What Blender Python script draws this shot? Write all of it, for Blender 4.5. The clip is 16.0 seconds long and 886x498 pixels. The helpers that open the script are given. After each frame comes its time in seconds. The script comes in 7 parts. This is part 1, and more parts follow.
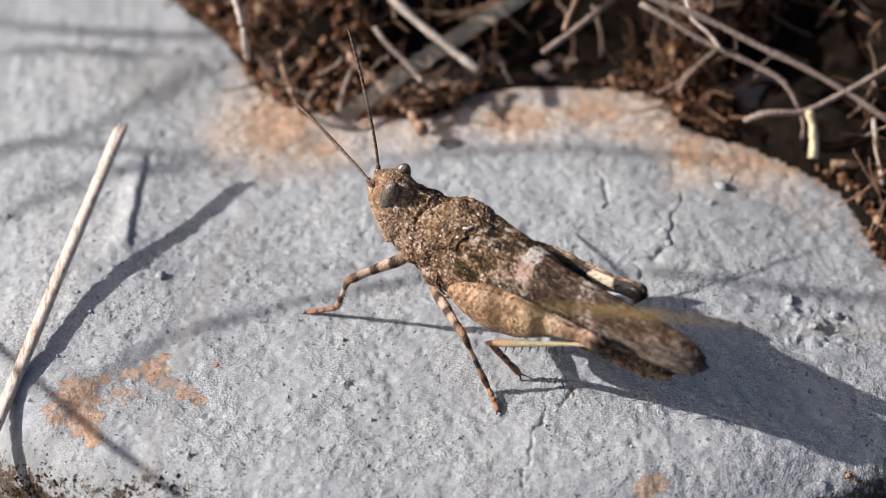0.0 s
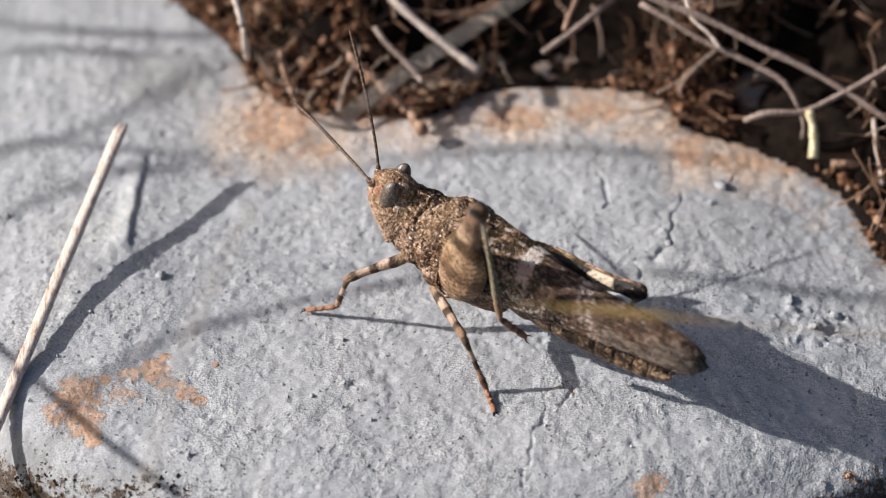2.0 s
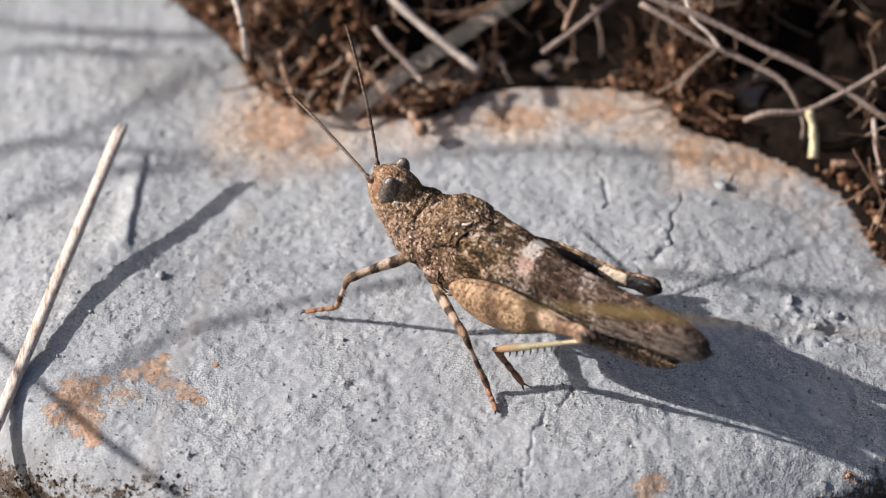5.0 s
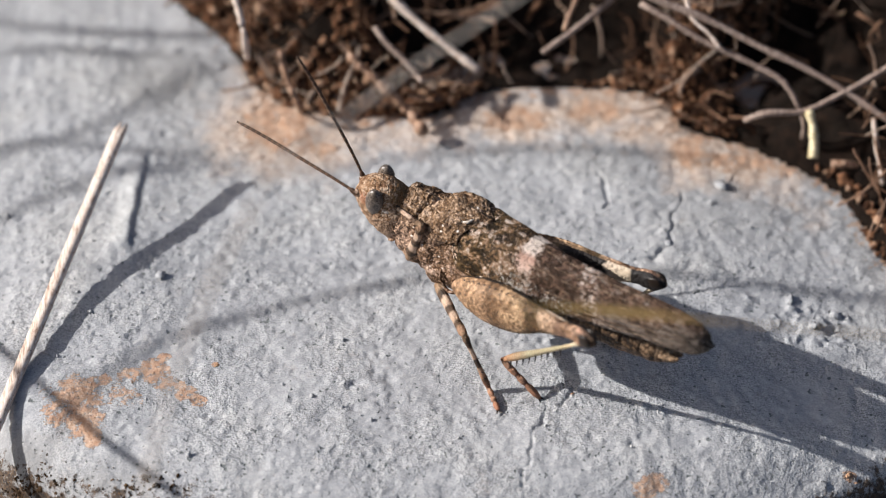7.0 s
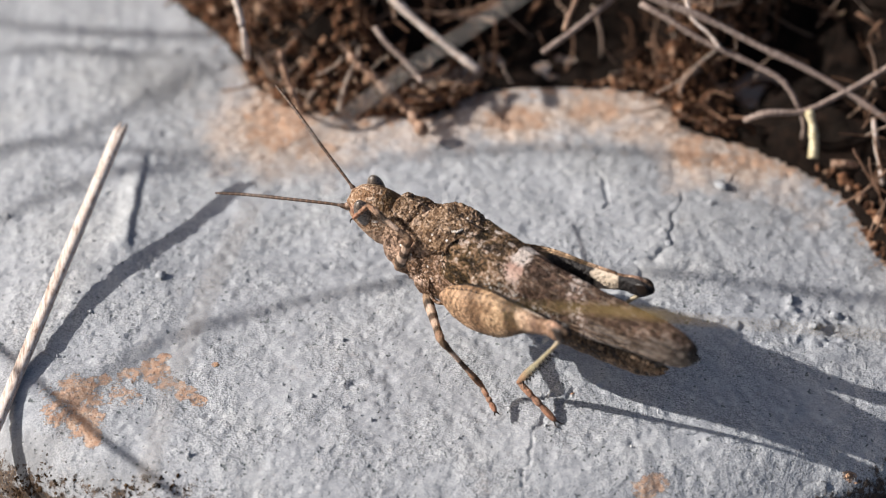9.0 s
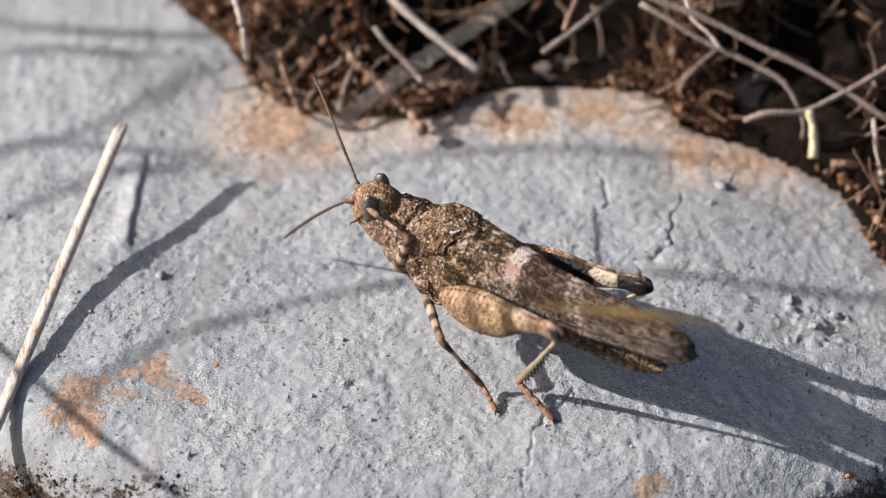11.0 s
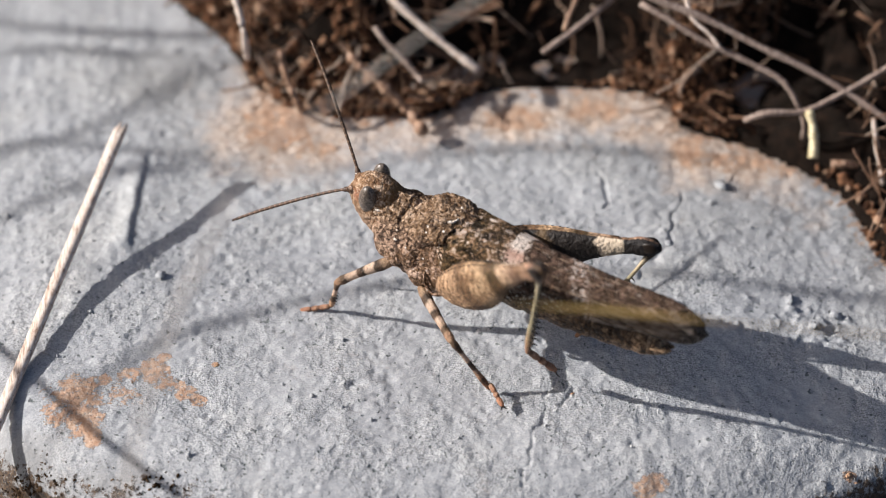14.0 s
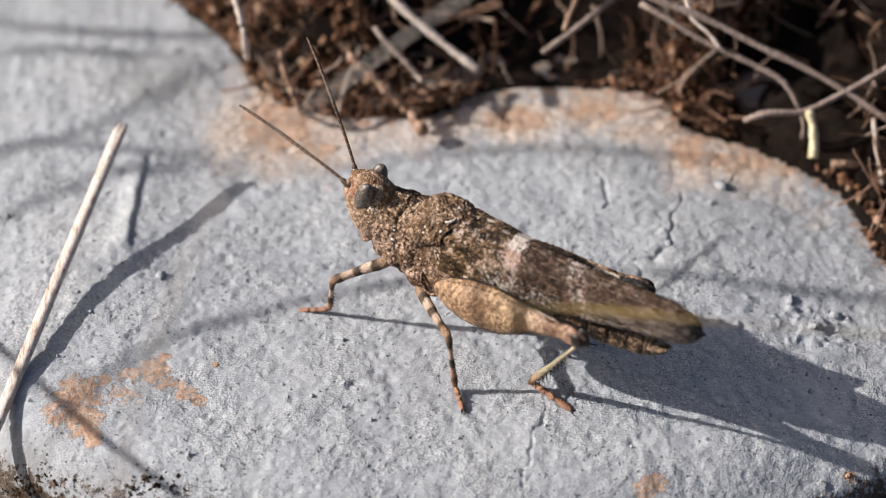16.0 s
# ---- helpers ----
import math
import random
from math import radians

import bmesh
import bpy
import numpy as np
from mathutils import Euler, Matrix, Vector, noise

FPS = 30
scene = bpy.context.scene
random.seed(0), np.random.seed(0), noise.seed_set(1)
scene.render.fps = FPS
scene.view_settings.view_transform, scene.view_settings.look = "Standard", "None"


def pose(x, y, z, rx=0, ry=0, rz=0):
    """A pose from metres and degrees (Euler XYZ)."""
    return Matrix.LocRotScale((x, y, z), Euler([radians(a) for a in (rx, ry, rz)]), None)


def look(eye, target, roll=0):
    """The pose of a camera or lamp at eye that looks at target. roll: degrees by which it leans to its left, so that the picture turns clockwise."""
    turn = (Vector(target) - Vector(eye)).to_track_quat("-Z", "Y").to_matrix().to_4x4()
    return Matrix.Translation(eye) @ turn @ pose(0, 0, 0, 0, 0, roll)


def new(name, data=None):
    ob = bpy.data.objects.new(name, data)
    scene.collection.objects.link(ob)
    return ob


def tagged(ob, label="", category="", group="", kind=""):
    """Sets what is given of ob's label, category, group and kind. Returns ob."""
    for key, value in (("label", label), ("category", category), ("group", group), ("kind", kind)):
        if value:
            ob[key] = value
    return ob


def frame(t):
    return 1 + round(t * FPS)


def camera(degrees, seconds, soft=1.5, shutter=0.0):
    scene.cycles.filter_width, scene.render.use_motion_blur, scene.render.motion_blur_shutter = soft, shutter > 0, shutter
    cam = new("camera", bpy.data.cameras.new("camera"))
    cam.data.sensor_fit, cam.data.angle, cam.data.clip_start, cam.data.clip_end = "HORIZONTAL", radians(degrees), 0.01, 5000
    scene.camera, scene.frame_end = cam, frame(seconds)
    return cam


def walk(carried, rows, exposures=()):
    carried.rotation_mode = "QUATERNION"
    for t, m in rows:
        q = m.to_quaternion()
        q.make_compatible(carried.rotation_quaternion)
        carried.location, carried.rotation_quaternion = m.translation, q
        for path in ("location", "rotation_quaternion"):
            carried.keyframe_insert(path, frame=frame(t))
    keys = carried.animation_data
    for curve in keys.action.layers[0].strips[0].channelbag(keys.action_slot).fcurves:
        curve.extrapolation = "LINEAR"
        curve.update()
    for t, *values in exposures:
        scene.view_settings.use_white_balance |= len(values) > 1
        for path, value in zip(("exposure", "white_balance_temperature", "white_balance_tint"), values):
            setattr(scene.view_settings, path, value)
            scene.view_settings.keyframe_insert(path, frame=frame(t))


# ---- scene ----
cam = camera(12.4, 16.0, soft=1.0, shutter=0.3)
EYE = (0, -0.22294, 0.20074)
cam.data.dof.use_dof, cam.data.dof.focus_distance, cam.data.dof.aperture_fstop = True, 0.2895, 26.0
walk(cam, [(0, look(EYE, (0, 0, 0))), (16, look(EYE, (0, 0, 0)))], [(0, 0.56, 6220, 8.5), (16, 0.56, 6220, 8.5)])

# ---- light: low sun from the side, open sky ----
world = bpy.data.worlds.new("sky")
scene.world = world
world.use_nodes = True
sky = world.node_tree.nodes.new("ShaderNodeTexSky")
sky.air_density, sky.dust_density, sky.ozone_density = 0.75, 3.6, 0.0
sky.sky_type, sky.sun_disc, sky.sun_elevation, sky.sun_rotation = "NISHITA", False, radians(30.5), radians(270)
world.node_tree.links.new(sky.outputs[0], world.node_tree.nodes["Background"].inputs[0])
world.node_tree.nodes["Background"].inputs[1].default_value = 0.074
SUN = Vector((30.5, -1.0, -18.0)).normalized()
sun = new("sun", bpy.data.lights.new("sun", "SUN"))
sun.data.energy, sun.data.angle, sun.data.color = 4.5, radians(0.55), (1.0, 0.945, 0.895)
sun.matrix_world = look((0, 0, 0.5), Vector((0, 0, 0.5)) + SUN)

MM = 0.001


# ---- materials ----
class Nodes:
    """A node material, with short calls to add nodes and join them."""

    def __init__(self, name, rough=0.8, spec=0.3):
        self.mat = bpy.data.materials.new(name)
        self.mat.use_nodes = True
        self.tree = self.mat.node_tree
        self.bsdf = self.tree.nodes["Principled BSDF"]
        self.bsdf.inputs["Roughness"].default_value = rough
        self.bsdf.inputs["Specular IOR Level"].default_value = spec

    def node(self, kind, **values):
        n = self.tree.nodes.new(kind)
        for key, value in values.items():
            self.put(n.inputs[key.replace("_", " ")], value)
        return n

    def put(self, socket, value):
        if isinstance(value, bpy.types.NodeSocket):
            self.tree.links.new(value, socket)
        else:
            socket.default_value = value

    def place(self):
        """Object coordinates in millimetres."""
        n = self.tree.nodes.new("ShaderNodeVectorMath")
        n.operation = "SCALE"
        self.put(n.inputs[0], self.node("ShaderNodeTexCoord").outputs["Object"])
        n.inputs["Scale"].default_value = 1000
        return n.outputs[0]

    def noise(self, at, scale, detail=3.0, rough=0.55, warp=0.0):
        n = self.node("ShaderNodeTexNoise", Vector=at, Scale=scale, Detail=detail, Roughness=rough, Distortion=warp)
        return n.outputs["Fac"]

    def cells(self, at, scale, what="Distance", randomness=1.0):
        n = self.node("ShaderNodeTexVoronoi", Vector=at, Scale=scale, Randomness=randomness)
        return n.outputs[what]

    def math(self, op, a, b=0.0, clamp=False):
        n = self.tree.nodes.new("ShaderNodeMath")
        n.operation, n.use_clamp = op, clamp
        self.put(n.inputs[0], a), self.put(n.inputs[1], b)
        return n.outputs[0]

    def ramp(self, fac, *stops, hard=False):
        n = self.tree.nodes.new("ShaderNodeValToRGB")
        n.color_ramp.interpolation = "CONSTANT" if hard else "LINEAR"
        e = n.color_ramp.elements
        while len(e) < len(stops):
            e.new(0.5)
        for i, (at, c) in enumerate(stops):
            e[i].position = at
            e[i].color = (*(c if isinstance(c, tuple) else (c, c, c)), 1)
        self.put(n.inputs[0], fac)
        return n.outputs[0]

    def mix(self, fac, a, b, blend="MIX"):
        n = self.tree.nodes.new("ShaderNodeMix")
        n.data_type, n.blend_type = "RGBA", blend
        self.put(n.inputs[0], fac)
        for socket, value in ((n.inputs[6], a), (n.inputs[7], b)):
            self.put(socket, (*value, 1) if isinstance(value, tuple) else value)
        return n.outputs[2]

    def axis(self, at, which):
        return self.node("ShaderNodeSeparateXYZ", Vector=at).outputs[which]

    def done(self, colour, height=None, depth=0.05, strength=1.0):
        self.put(self.bsdf.inputs["Base Color"], (*colour, 1) if isinstance(colour, tuple) else colour)
        if height is not None:
            b = self.node("ShaderNodeBump", Height=height, Distance=depth * MM, Strength=strength)
            self.put(self.bsdf.inputs["Normal"], b.outputs[0])
        return self.mat


def granules(m, p, size, warp=0.25):
    """Close-set grains: distance from the grain's middle, and a tone for each grain."""
    wp = m.mix(warp, p, m.node("ShaderNodeTexNoise", Vector=p, Scale=size * 0.8, Detail=3.0).outputs["Color"], "ADD")
    n = m.node("ShaderNodeTexVoronoi", Vector=wp, Scale=size)
    return n.outputs["Distance"], m.node("ShaderNodeSeparateColor", Color=n.outputs["Color"]).outputs[0]


def mottled(name, dark, mid, light, scale=1.6, grain=5.0, rough=0.7, relief=0.1, pale=0.0, amount=0.85, marks=(), low=None):
    """Granular cuticle: blotches, grains of many tones, dark gaps between them, a few pale warts; low: a tint for the flanks below a height."""
    m = Nodes(name, rough, 0.22)
    p = m.place()
    big = m.noise(p, scale, 6.0, 0.68)
    d, tone = granules(m, p, grain, 0.35)
    d2, tone2 = granules(m, p, grain * 2.1, 0.2)
    each = m.math("ADD", m.math("MULTIPLY", tone, 0.62), m.math("MULTIPLY", tone2, 0.38))
    lean = m.math("ADD", m.math("MULTIPLY", m.math("SUBTRACT", big, 0.5), 2.2), each)
    brown = tuple(0.5 * a + 0.5 * b for a, b in zip(mid, dark))
    c = m.ramp(lean, (0.12, dark), (0.30, brown), (0.48, mid), (0.70, tuple(0.5 * a + 0.5 * b for a, b in zip(mid, light))), (0.95, light))
    if low:
        height, tint, much = low
        z = m.math("ADD", m.axis(p, 2), m.math("MULTIPLY", m.math("SUBTRACT", big, 0.5), 3.0))
        c = m.mix(m.math("MULTIPLY", m.ramp(m.math("DIVIDE", m.math("ADD", z, 4.0), 10.0), ((height + 3.0) / 10.0, 1.0), ((height + 5.0) / 10.0, 0.0)), much), c, m.ramp(each, (0.2, tuple(x * 0.55 for x in tint)), (0.75, tint)))
    for middle, reach, tint, much in marks:
        away_from = m.tree.nodes.new("ShaderNodeVectorMath")
        away_from.operation = "DISTANCE"
        m.put(away_from.inputs[0], p)
        away_from.inputs[1].default_value = middle
        near = m.math("ADD", m.math("DIVIDE", away_from.outputs["Value"], reach), m.math("MULTIPLY", m.math("SUBTRACT", big, 0.5), 0.9))
        c = m.mix(m.math("MULTIPLY", m.ramp(near, (0.6, 1.0), (1.0, 0.0)), much), c, tint)
    gap = m.math("ADD", d, m.math("MULTIPLY", m.math("SUBTRACT", m.noise(p, grain * 0.8, 2.0, 0.7), 0.5), 1.0))
    c = m.mix(m.math("MULTIPLY", m.ramp(gap, (0.52, 0.0), (0.78, 1.0)), amount), c, dark)
    speck = m.noise(p, grain * 0.7, 2.0, 0.7)
    c = m.mix(m.ramp(speck, (0.36, 0.75), (0.43, 0.0)), c, dark)
    c = m.mix(m.ramp(speck, (0.59, 0.0), (0.68, 0.6)), c, light)
    if pale:
        spot = m.ramp(m.math("ADD", m.cells(p, 1.3), m.math("MULTIPLY", m.math("SUBTRACT", big, 0.5), 0.5)), (0.0, 1.0), (pale, 1.0), (pale + 0.04, 0.0))
        c = m.mix(m.math("MULTIPLY", spot, 0.85), c, (0.66, 0.60, 0.54))
    h = m.math("ADD", m.math("MULTIPLY", d, -0.9), m.math("ADD", m.math("MULTIPLY", speck, 0.9), big))
    return m.done(c, h, relief)


def banded(name, stops, length, wobble=0.05, rough=0.6, grain=6.0, inner=None, side=1, freckle=1.0):
    """A limb with bands along its length; inner: bands on the face turned to the body."""
    m = Nodes(name, rough, 0.35)
    p = m.place()
    x = m.math("DIVIDE", m.axis(p, 0), length)
    n = m.math("MULTIPLY", m.math("SUBTRACT", m.noise(p, 1.6), 0.5), wobble * 4)
    u = m.math("ADD", x, n)
    c = m.mix(m.ramp(m.noise(p, 0.8, 3.0, 0.65), (0.40, 0.8 * freckle), (0.56, 0.0)), m.ramp(u, *stops), (0.15, 0.078, 0.036))
    f = m.noise(p, grain, 3.0, 0.65)
    c = m.mix(m.ramp(f, (0.38, 0.9 * freckle), (0.48, 0.0)), c, (0.06, 0.035, 0.02))
    c = m.mix(m.ramp(m.noise(p, grain * 1.3, 2.0, 0.6), (0.54, 0.0), (0.63, 0.9 * freckle)), c, (1.55, 1.5, 1.5), "MULTIPLY")
    d, tone = granules(m, p, grain * 1.1)
    c = m.mix(m.ramp(tone, (0.0, 0.45 * freckle), (0.35, 0.0)), c, (0.10, 0.055, 0.026))
    c = m.mix(m.ramp(tone, (0.70, 0.0), (1.0, 0.8 * freckle)), c, (1.45, 1.45, 1.45), "MULTIPLY")
    if inner:
        slant = m.math("MULTIPLY", m.math("ABSOLUTE", m.math("SUBTRACT", m.axis(p, 2), 0.35)), 0.75)
        rib = m.math("ABSOLUTE", m.math("SUBTRACT", m.math("FRACT", m.math("MULTIPLY", m.math("SUBTRACT", m.axis(p, 0), slant), 1.5)), 0.5))
        c = m.mix(m.ramp(m.math("ADD", rib, m.math("MULTIPLY", m.math("SUBTRACT", m.noise(p, 2.2, 2.0, 0.6), 0.5), 0.9)), (0.10, 0.7), (0.26, 0.0)), c, (0.55, 0.5, 0.45), "MULTIPLY")
        c = m.mix(m.ramp(m.cells(p, 2.4), (0.16, 0.8), (0.30, 0.0)), c, (1.4, 1.45, 1.5), "MULTIPLY")
        face = m.math("SUBTRACT", m.math("MULTIPLY", m.axis(p, 1), -side), m.math("MULTIPLY", m.math("MAXIMUM", m.math("MULTIPLY", m.axis(p, 2), -1.0), 0.0), 0.08))
        mask = m.ramp(m.math("ADD", face, m.math("MULTIPLY", n, 1.5)), (0.0, 0.0), (0.04, 1.0))
        c = m.mix(mask, c, m.ramp(u, *inner))
    return m.done(c, m.math("ADD", m.math("MULTIPLY", f, 1.0), m.math("MULTIPLY", d, -0.9)), 0.08)


DARK = (0.028, 0.017, 0.010)
HEAD = mottled("head_cuticle", (0.12, 0.058, 0.026), (0.26, 0.145, 0.073), (0.55, 0.41, 0.30), 0.8, 4.6, 0.6, 0.13, 0.0, 0.30, [((0.2, 0.7 * q, 2.0), 1.0, (0.16, 0.09, 0.03), 0.5) for q in (1, -1)] + [((2.75, 1.15 * q, 1.35), 0.55, (0.30, 0.12, 0.07), 0.6) for q in (1, -1)], (-0.2, (0.60, 0.42, 0.30), 0.6))
SHIELD = mottled("pronotum_cuticle", (0.055, 0.028, 0.013), (0.17, 0.097, 0.047), (0.45, 0.32, 0.225), 0.55, 4.0, 0.6, 0.16, 0.05, 0.45, low=(2.8, (0.60, 0.40, 0.29), 0.7))
FLANK = mottled("flank_cuticle", (0.06, 0.032, 0.016), (0.17, 0.093, 0.049), (0.46, 0.325, 0.245), 0.7, 4.0, 0.6, 0.15, 0.08, 0.40)
CALLUS = mottled("pale_callus", (0.40, 0.30, 0.22), (0.64, 0.56, 0.48), (0.78, 0.74, 0.69), 1.0, 6.0, 0.45, 0.05)


def wing_material():
    m = Nodes("tegmen", 0.6, 0.14)
    p = m.place()
    x = m.math("MULTIPLY", m.axis(p, 0), -1.0)
    z = m.axis(p, 2)
    side = m.math("ABSOLUTE", m.axis(p, 1))
    down = m.math("ADD", m.math("SUBTRACT", 5.5, z), side)  # from the back's middle line round to the lower edge
    blot = m.noise(p, 0.75, 6.0, 0.68)
    wob = m.math("MULTIPLY", m.math("SUBTRACT", m.noise(p, 1.1, 6.0, 0.72), 0.5), 3.0)
    d, tone = granules(m, p, 5.0, 0.3)
    lean = m.math("ADD", m.math("MULTIPLY", m.math("SUBTRACT", blot, 0.5), 2.6), m.math("MULTIPLY", tone, 0.55))
    c = m.ramp(lean, (0.05, (0.016, 0.010, 0.005)), (0.22, (0.040, 0.025, 0.010)), (0.38, (0.095, 0.056, 0.023)), (0.52, (0.18, 0.105, 0.052)), (0.68, (0.34, 0.22, 0.145)), (0.85, (0.58, 0.46, 0.36)))
    # olive brown base, dark reddish fields further out
    rear = m.math("DIVIDE", m.math("ADD", x, m.math("MULTIPLY", wob, 0.8)), 20.0)
    far = m.ramp(rear, (0.06, 0.0), (0.13, 0.2), (0.20, 0.35), (0.28, 0.9), (0.44, 0.9), (0.52, 0.8), (1.0, 0.8))
    c = m.mix(far, c, m.ramp(m.noise(p, 2.0, 6.0, 0.74), (0.38, (0.016, 0.009, 0.006)), (0.50, (0.052, 0.029, 0.019)), (0.60, (0.15, 0.090, 0.064))))
    fleck = m.math("MULTIPLY", m.ramp(m.noise(p, 1.1, 6.0, 0.76, 0.4), (0.55, 0.0), (0.60, 0.9)), m.ramp(m.math("DIVIDE", x, 20.0), (0.04, 1.0), (0.2, 0.7), (0.34, 0.2), (1.0, 0.4)))
    c = m.mix(fleck, c, m.ramp(tone, (0.2, (0.42, 0.27, 0.185)), (0.8, (0.64, 0.55, 0.48))))
    # first band: white at the top, pink below, breaking up into grey specks
    at = m.math("ADD", m.math("SUBTRACT", x, m.math("ADD", 4.45, m.math("MULTIPLY", down, 0.13))), m.math("MULTIPLY", wob, 0.6))
    band = m.ramp(m.math("ADD", m.math("MULTIPLY", at, 0.25), 0.5), (0.32, 0.0), (0.36, 1.0), (0.62, 1.0), (0.67, 0.0))
    broken = m.ramp(m.math("ADD", m.math("MULTIPLY", m.math("SUBTRACT", m.noise(p, 1.8, 6.0, 0.74), 0.5), 3.0), m.ramp(m.math("DIVIDE", down, 6.0), (0.20, 0.8), (0.45, 0.6), (0.68, 0.2), (1.0, 0.0))), (0.35, 0.0), (0.5, 1.0))
    pink = m.ramp(m.math("ADD", m.math("DIVIDE", down, 6.0), m.math("MULTIPLY", wob, 0.06)), (0.16, (0.62, 0.52, 0.45)), (0.26, (0.44, 0.27, 0.205)), (0.48, (0.54, 0.39, 0.325)), (0.62, (0.40, 0.32, 0.27)))
    c = m.mix(m.math("MULTIPLY", m.math("MULTIPLY", band, broken), 0.95), c, pink)
    # second, slanting and weaker
    at = m.math("ADD", m.math("SUBTRACT", x, m.math("ADD", 8.9, m.math("MULTIPLY", down, 0.5))), m.math("MULTIPLY", wob, 0.8))
    band = m.ramp(m.math("ADD", m.math("MULTIPLY", at, 0.25), 0.5), (0.30, 0.0), (0.40, 0.85), (0.58, 0.85), (0.72, 0.0))
    patch = m.ramp(m.noise(p, 2.2, 6.0, 0.76), (0.44, 0.0), (0.52, 1.0))
    c = m.mix(m.math("MULTIPLY", band, patch), c, m.ramp(tone, (0.2, (0.38, 0.26, 0.20)), (0.8, (0.60, 0.51, 0.45))))
    # pale grains along the lower edge near the base
    low = m.math("ADD", m.math("DIVIDE", down, 6.0), m.math("MULTIPLY", wob, 0.03))
    hem = m.math("MULTIPLY", m.ramp(low, (0.60, 0.0), (0.68, 0.9)), m.ramp(rear, (0.10, 0.0), (0.16, 1.0), (0.40, 1.0), (0.48, 0.0)))
    bead = m.ramp(m.noise(p, 3.4, 5.0, 0.75), (0.53, 0.0), (0.58, 0.8))
    c = m.mix(m.math("MULTIPLY", hem, bead), c, (0.58, 0.55, 0.50))
    # smoky veined membrane towards the tip
    smoke = m.math("MULTIPLY", m.ramp(m.math("ADD", low, m.ramp(rear, (0.70, 0.0), (0.85, 0.3))), (0.40, 0.0), (0.52, 1.0)), m.ramp(rear, (0.52, 0.0), (0.60, 0.9)))
    c = m.mix(smoke, c, m.ramp(m.noise(m.node("ShaderNodeMapping", Vector=p, Scale=(0.6, 3.0, 3.0)).outputs[0], 1.3, 6.0, 0.78), (0.36, (0.022, 0.015, 0.011)), (0.47, (0.080, 0.060, 0.048)), (0.58, (0.25, 0.21, 0.18))))
    mat = m.done(c, m.math("ADD", m.math("MULTIPLY", d, -0.5), m.math("ADD", m.noise(p, 3.0, 4.0, 0.7), blot)), 0.17)
    # the membrane thins towards the tip
    clear = m.tree.nodes.new("ShaderNodeBsdfTransparent")
    clear.inputs[0].default_value = (0.95, 0.9, 0.8, 1)
    both = m.tree.nodes.new("ShaderNodeMixShader")
    m.put(both.inputs[0], m.ramp(m.math("DIVIDE", m.math("ADD", x, wob), 20.0), (0.80, 0.0), (0.93, 0.38)))
    m.put(both.inputs[1], m.bsdf.outputs[0])
    m.put(both.inputs[2], clear.outputs[0])
    m.put(m.tree.nodes["Material Output"].inputs["Surface"], both.outputs[0])
    return mat


WING = wing_material()
VEIN = mottled("wing_vein", (0.05, 0.03, 0.018), (0.14, 0.085, 0.05), (0.34, 0.25, 0.18), 0.8, 3.0, 0.6, 0.05)
ABDOMEN = mottled("abdomen_cuticle", (0.018, 0.011, 0.007), (0.105, 0.060, 0.032), (0.33, 0.22, 0.135), 0.5, 3.2, 0.5, 0.10, amount=0.5)
LEG = banded("walking_leg", [(0.0, (0.234, 0.140, 0.078)), (0.10, (0.312, 0.211, 0.133)), (0.17, DARK), (0.25, DARK), (0.29, (0.515, 0.382, 0.289)), (0.43, (0.468, 0.328, 0.234)), (0.47, DARK), (0.56, (0.060, 0.032, 0.018)), (0.60, (0.499, 0.367, 0.281)), (0.75, (0.452, 0.312, 0.218)), (0.79, DARK), (0.86, (0.070, 0.040, 0.020)), (0.92, (0.265, 0.156, 0.094))], 4.8, 0.03, freckle=0.35)
SHIN = banded("walking_shin", [(0.0, (0.265, 0.164, 0.094)), (0.12, DARK), (0.24, (0.060, 0.030, 0.016)), (0.29, (0.515, 0.374, 0.281)), (0.45, (0.452, 0.304, 0.211)), (0.50, DARK), (0.62, DARK), (0.67, (0.437, 0.281, 0.187)), (0.83, (0.359, 0.187, 0.101)), (0.88, (0.050, 0.026, 0.014)), (1.0, (0.250, 0.117, 0.062))], 4.4, 0.03, freckle=0.35)
FOOT_RINGS = [(0.0, (0.06, 0.03, 0.016)), (0.14, (0.38, 0.21, 0.13)), (0.30, (0.34, 0.16, 0.09)), (0.36, (0.10, 0.035, 0.016)), (0.46, (0.40, 0.22, 0.135)), (0.56, (0.10, 0.035, 0.016)), (0.66, (0.34, 0.16, 0.09)), (0.92, (0.30, 0.13, 0.07)), (1.0, (0.04, 0.02, 0.012))]
FOOT = {size: banded(name, FOOT_RINGS, size, 0.02, freckle=0.4) for name, size in (("front_foot", 2.7), ("middle_foot", 2.4), ("hind_foot", 4.2))}
THIGH_OUT = [(0.0, (0.264, 0.158, 0.092)), (0.08, (0.387, 0.246, 0.141)), (0.25, (0.345, 0.218, 0.128)), (0.30, (0.125, 0.070, 0.034)), (0.35, (0.150, 0.085, 0.042)), (0.42, (0.405, 0.264, 0.150)), (0.53, (0.422, 0.282, 0.163)), (0.57, (0.055, 0.034, 0.010)), (0.64, (0.065, 0.040, 0.013)), (0.67, (0.458, 0.317, 0.207)), (0.75, (0.387, 0.260, 0.172)), (0.79, (0.160, 0.092, 0.058)), (0.85, (0.200, 0.120, 0.080)), (0.89, (0.422, 0.273, 0.185)), (0.95, (0.317, 0.185, 0.123)), (1.0, (0.060, 0.040, 0.025))]
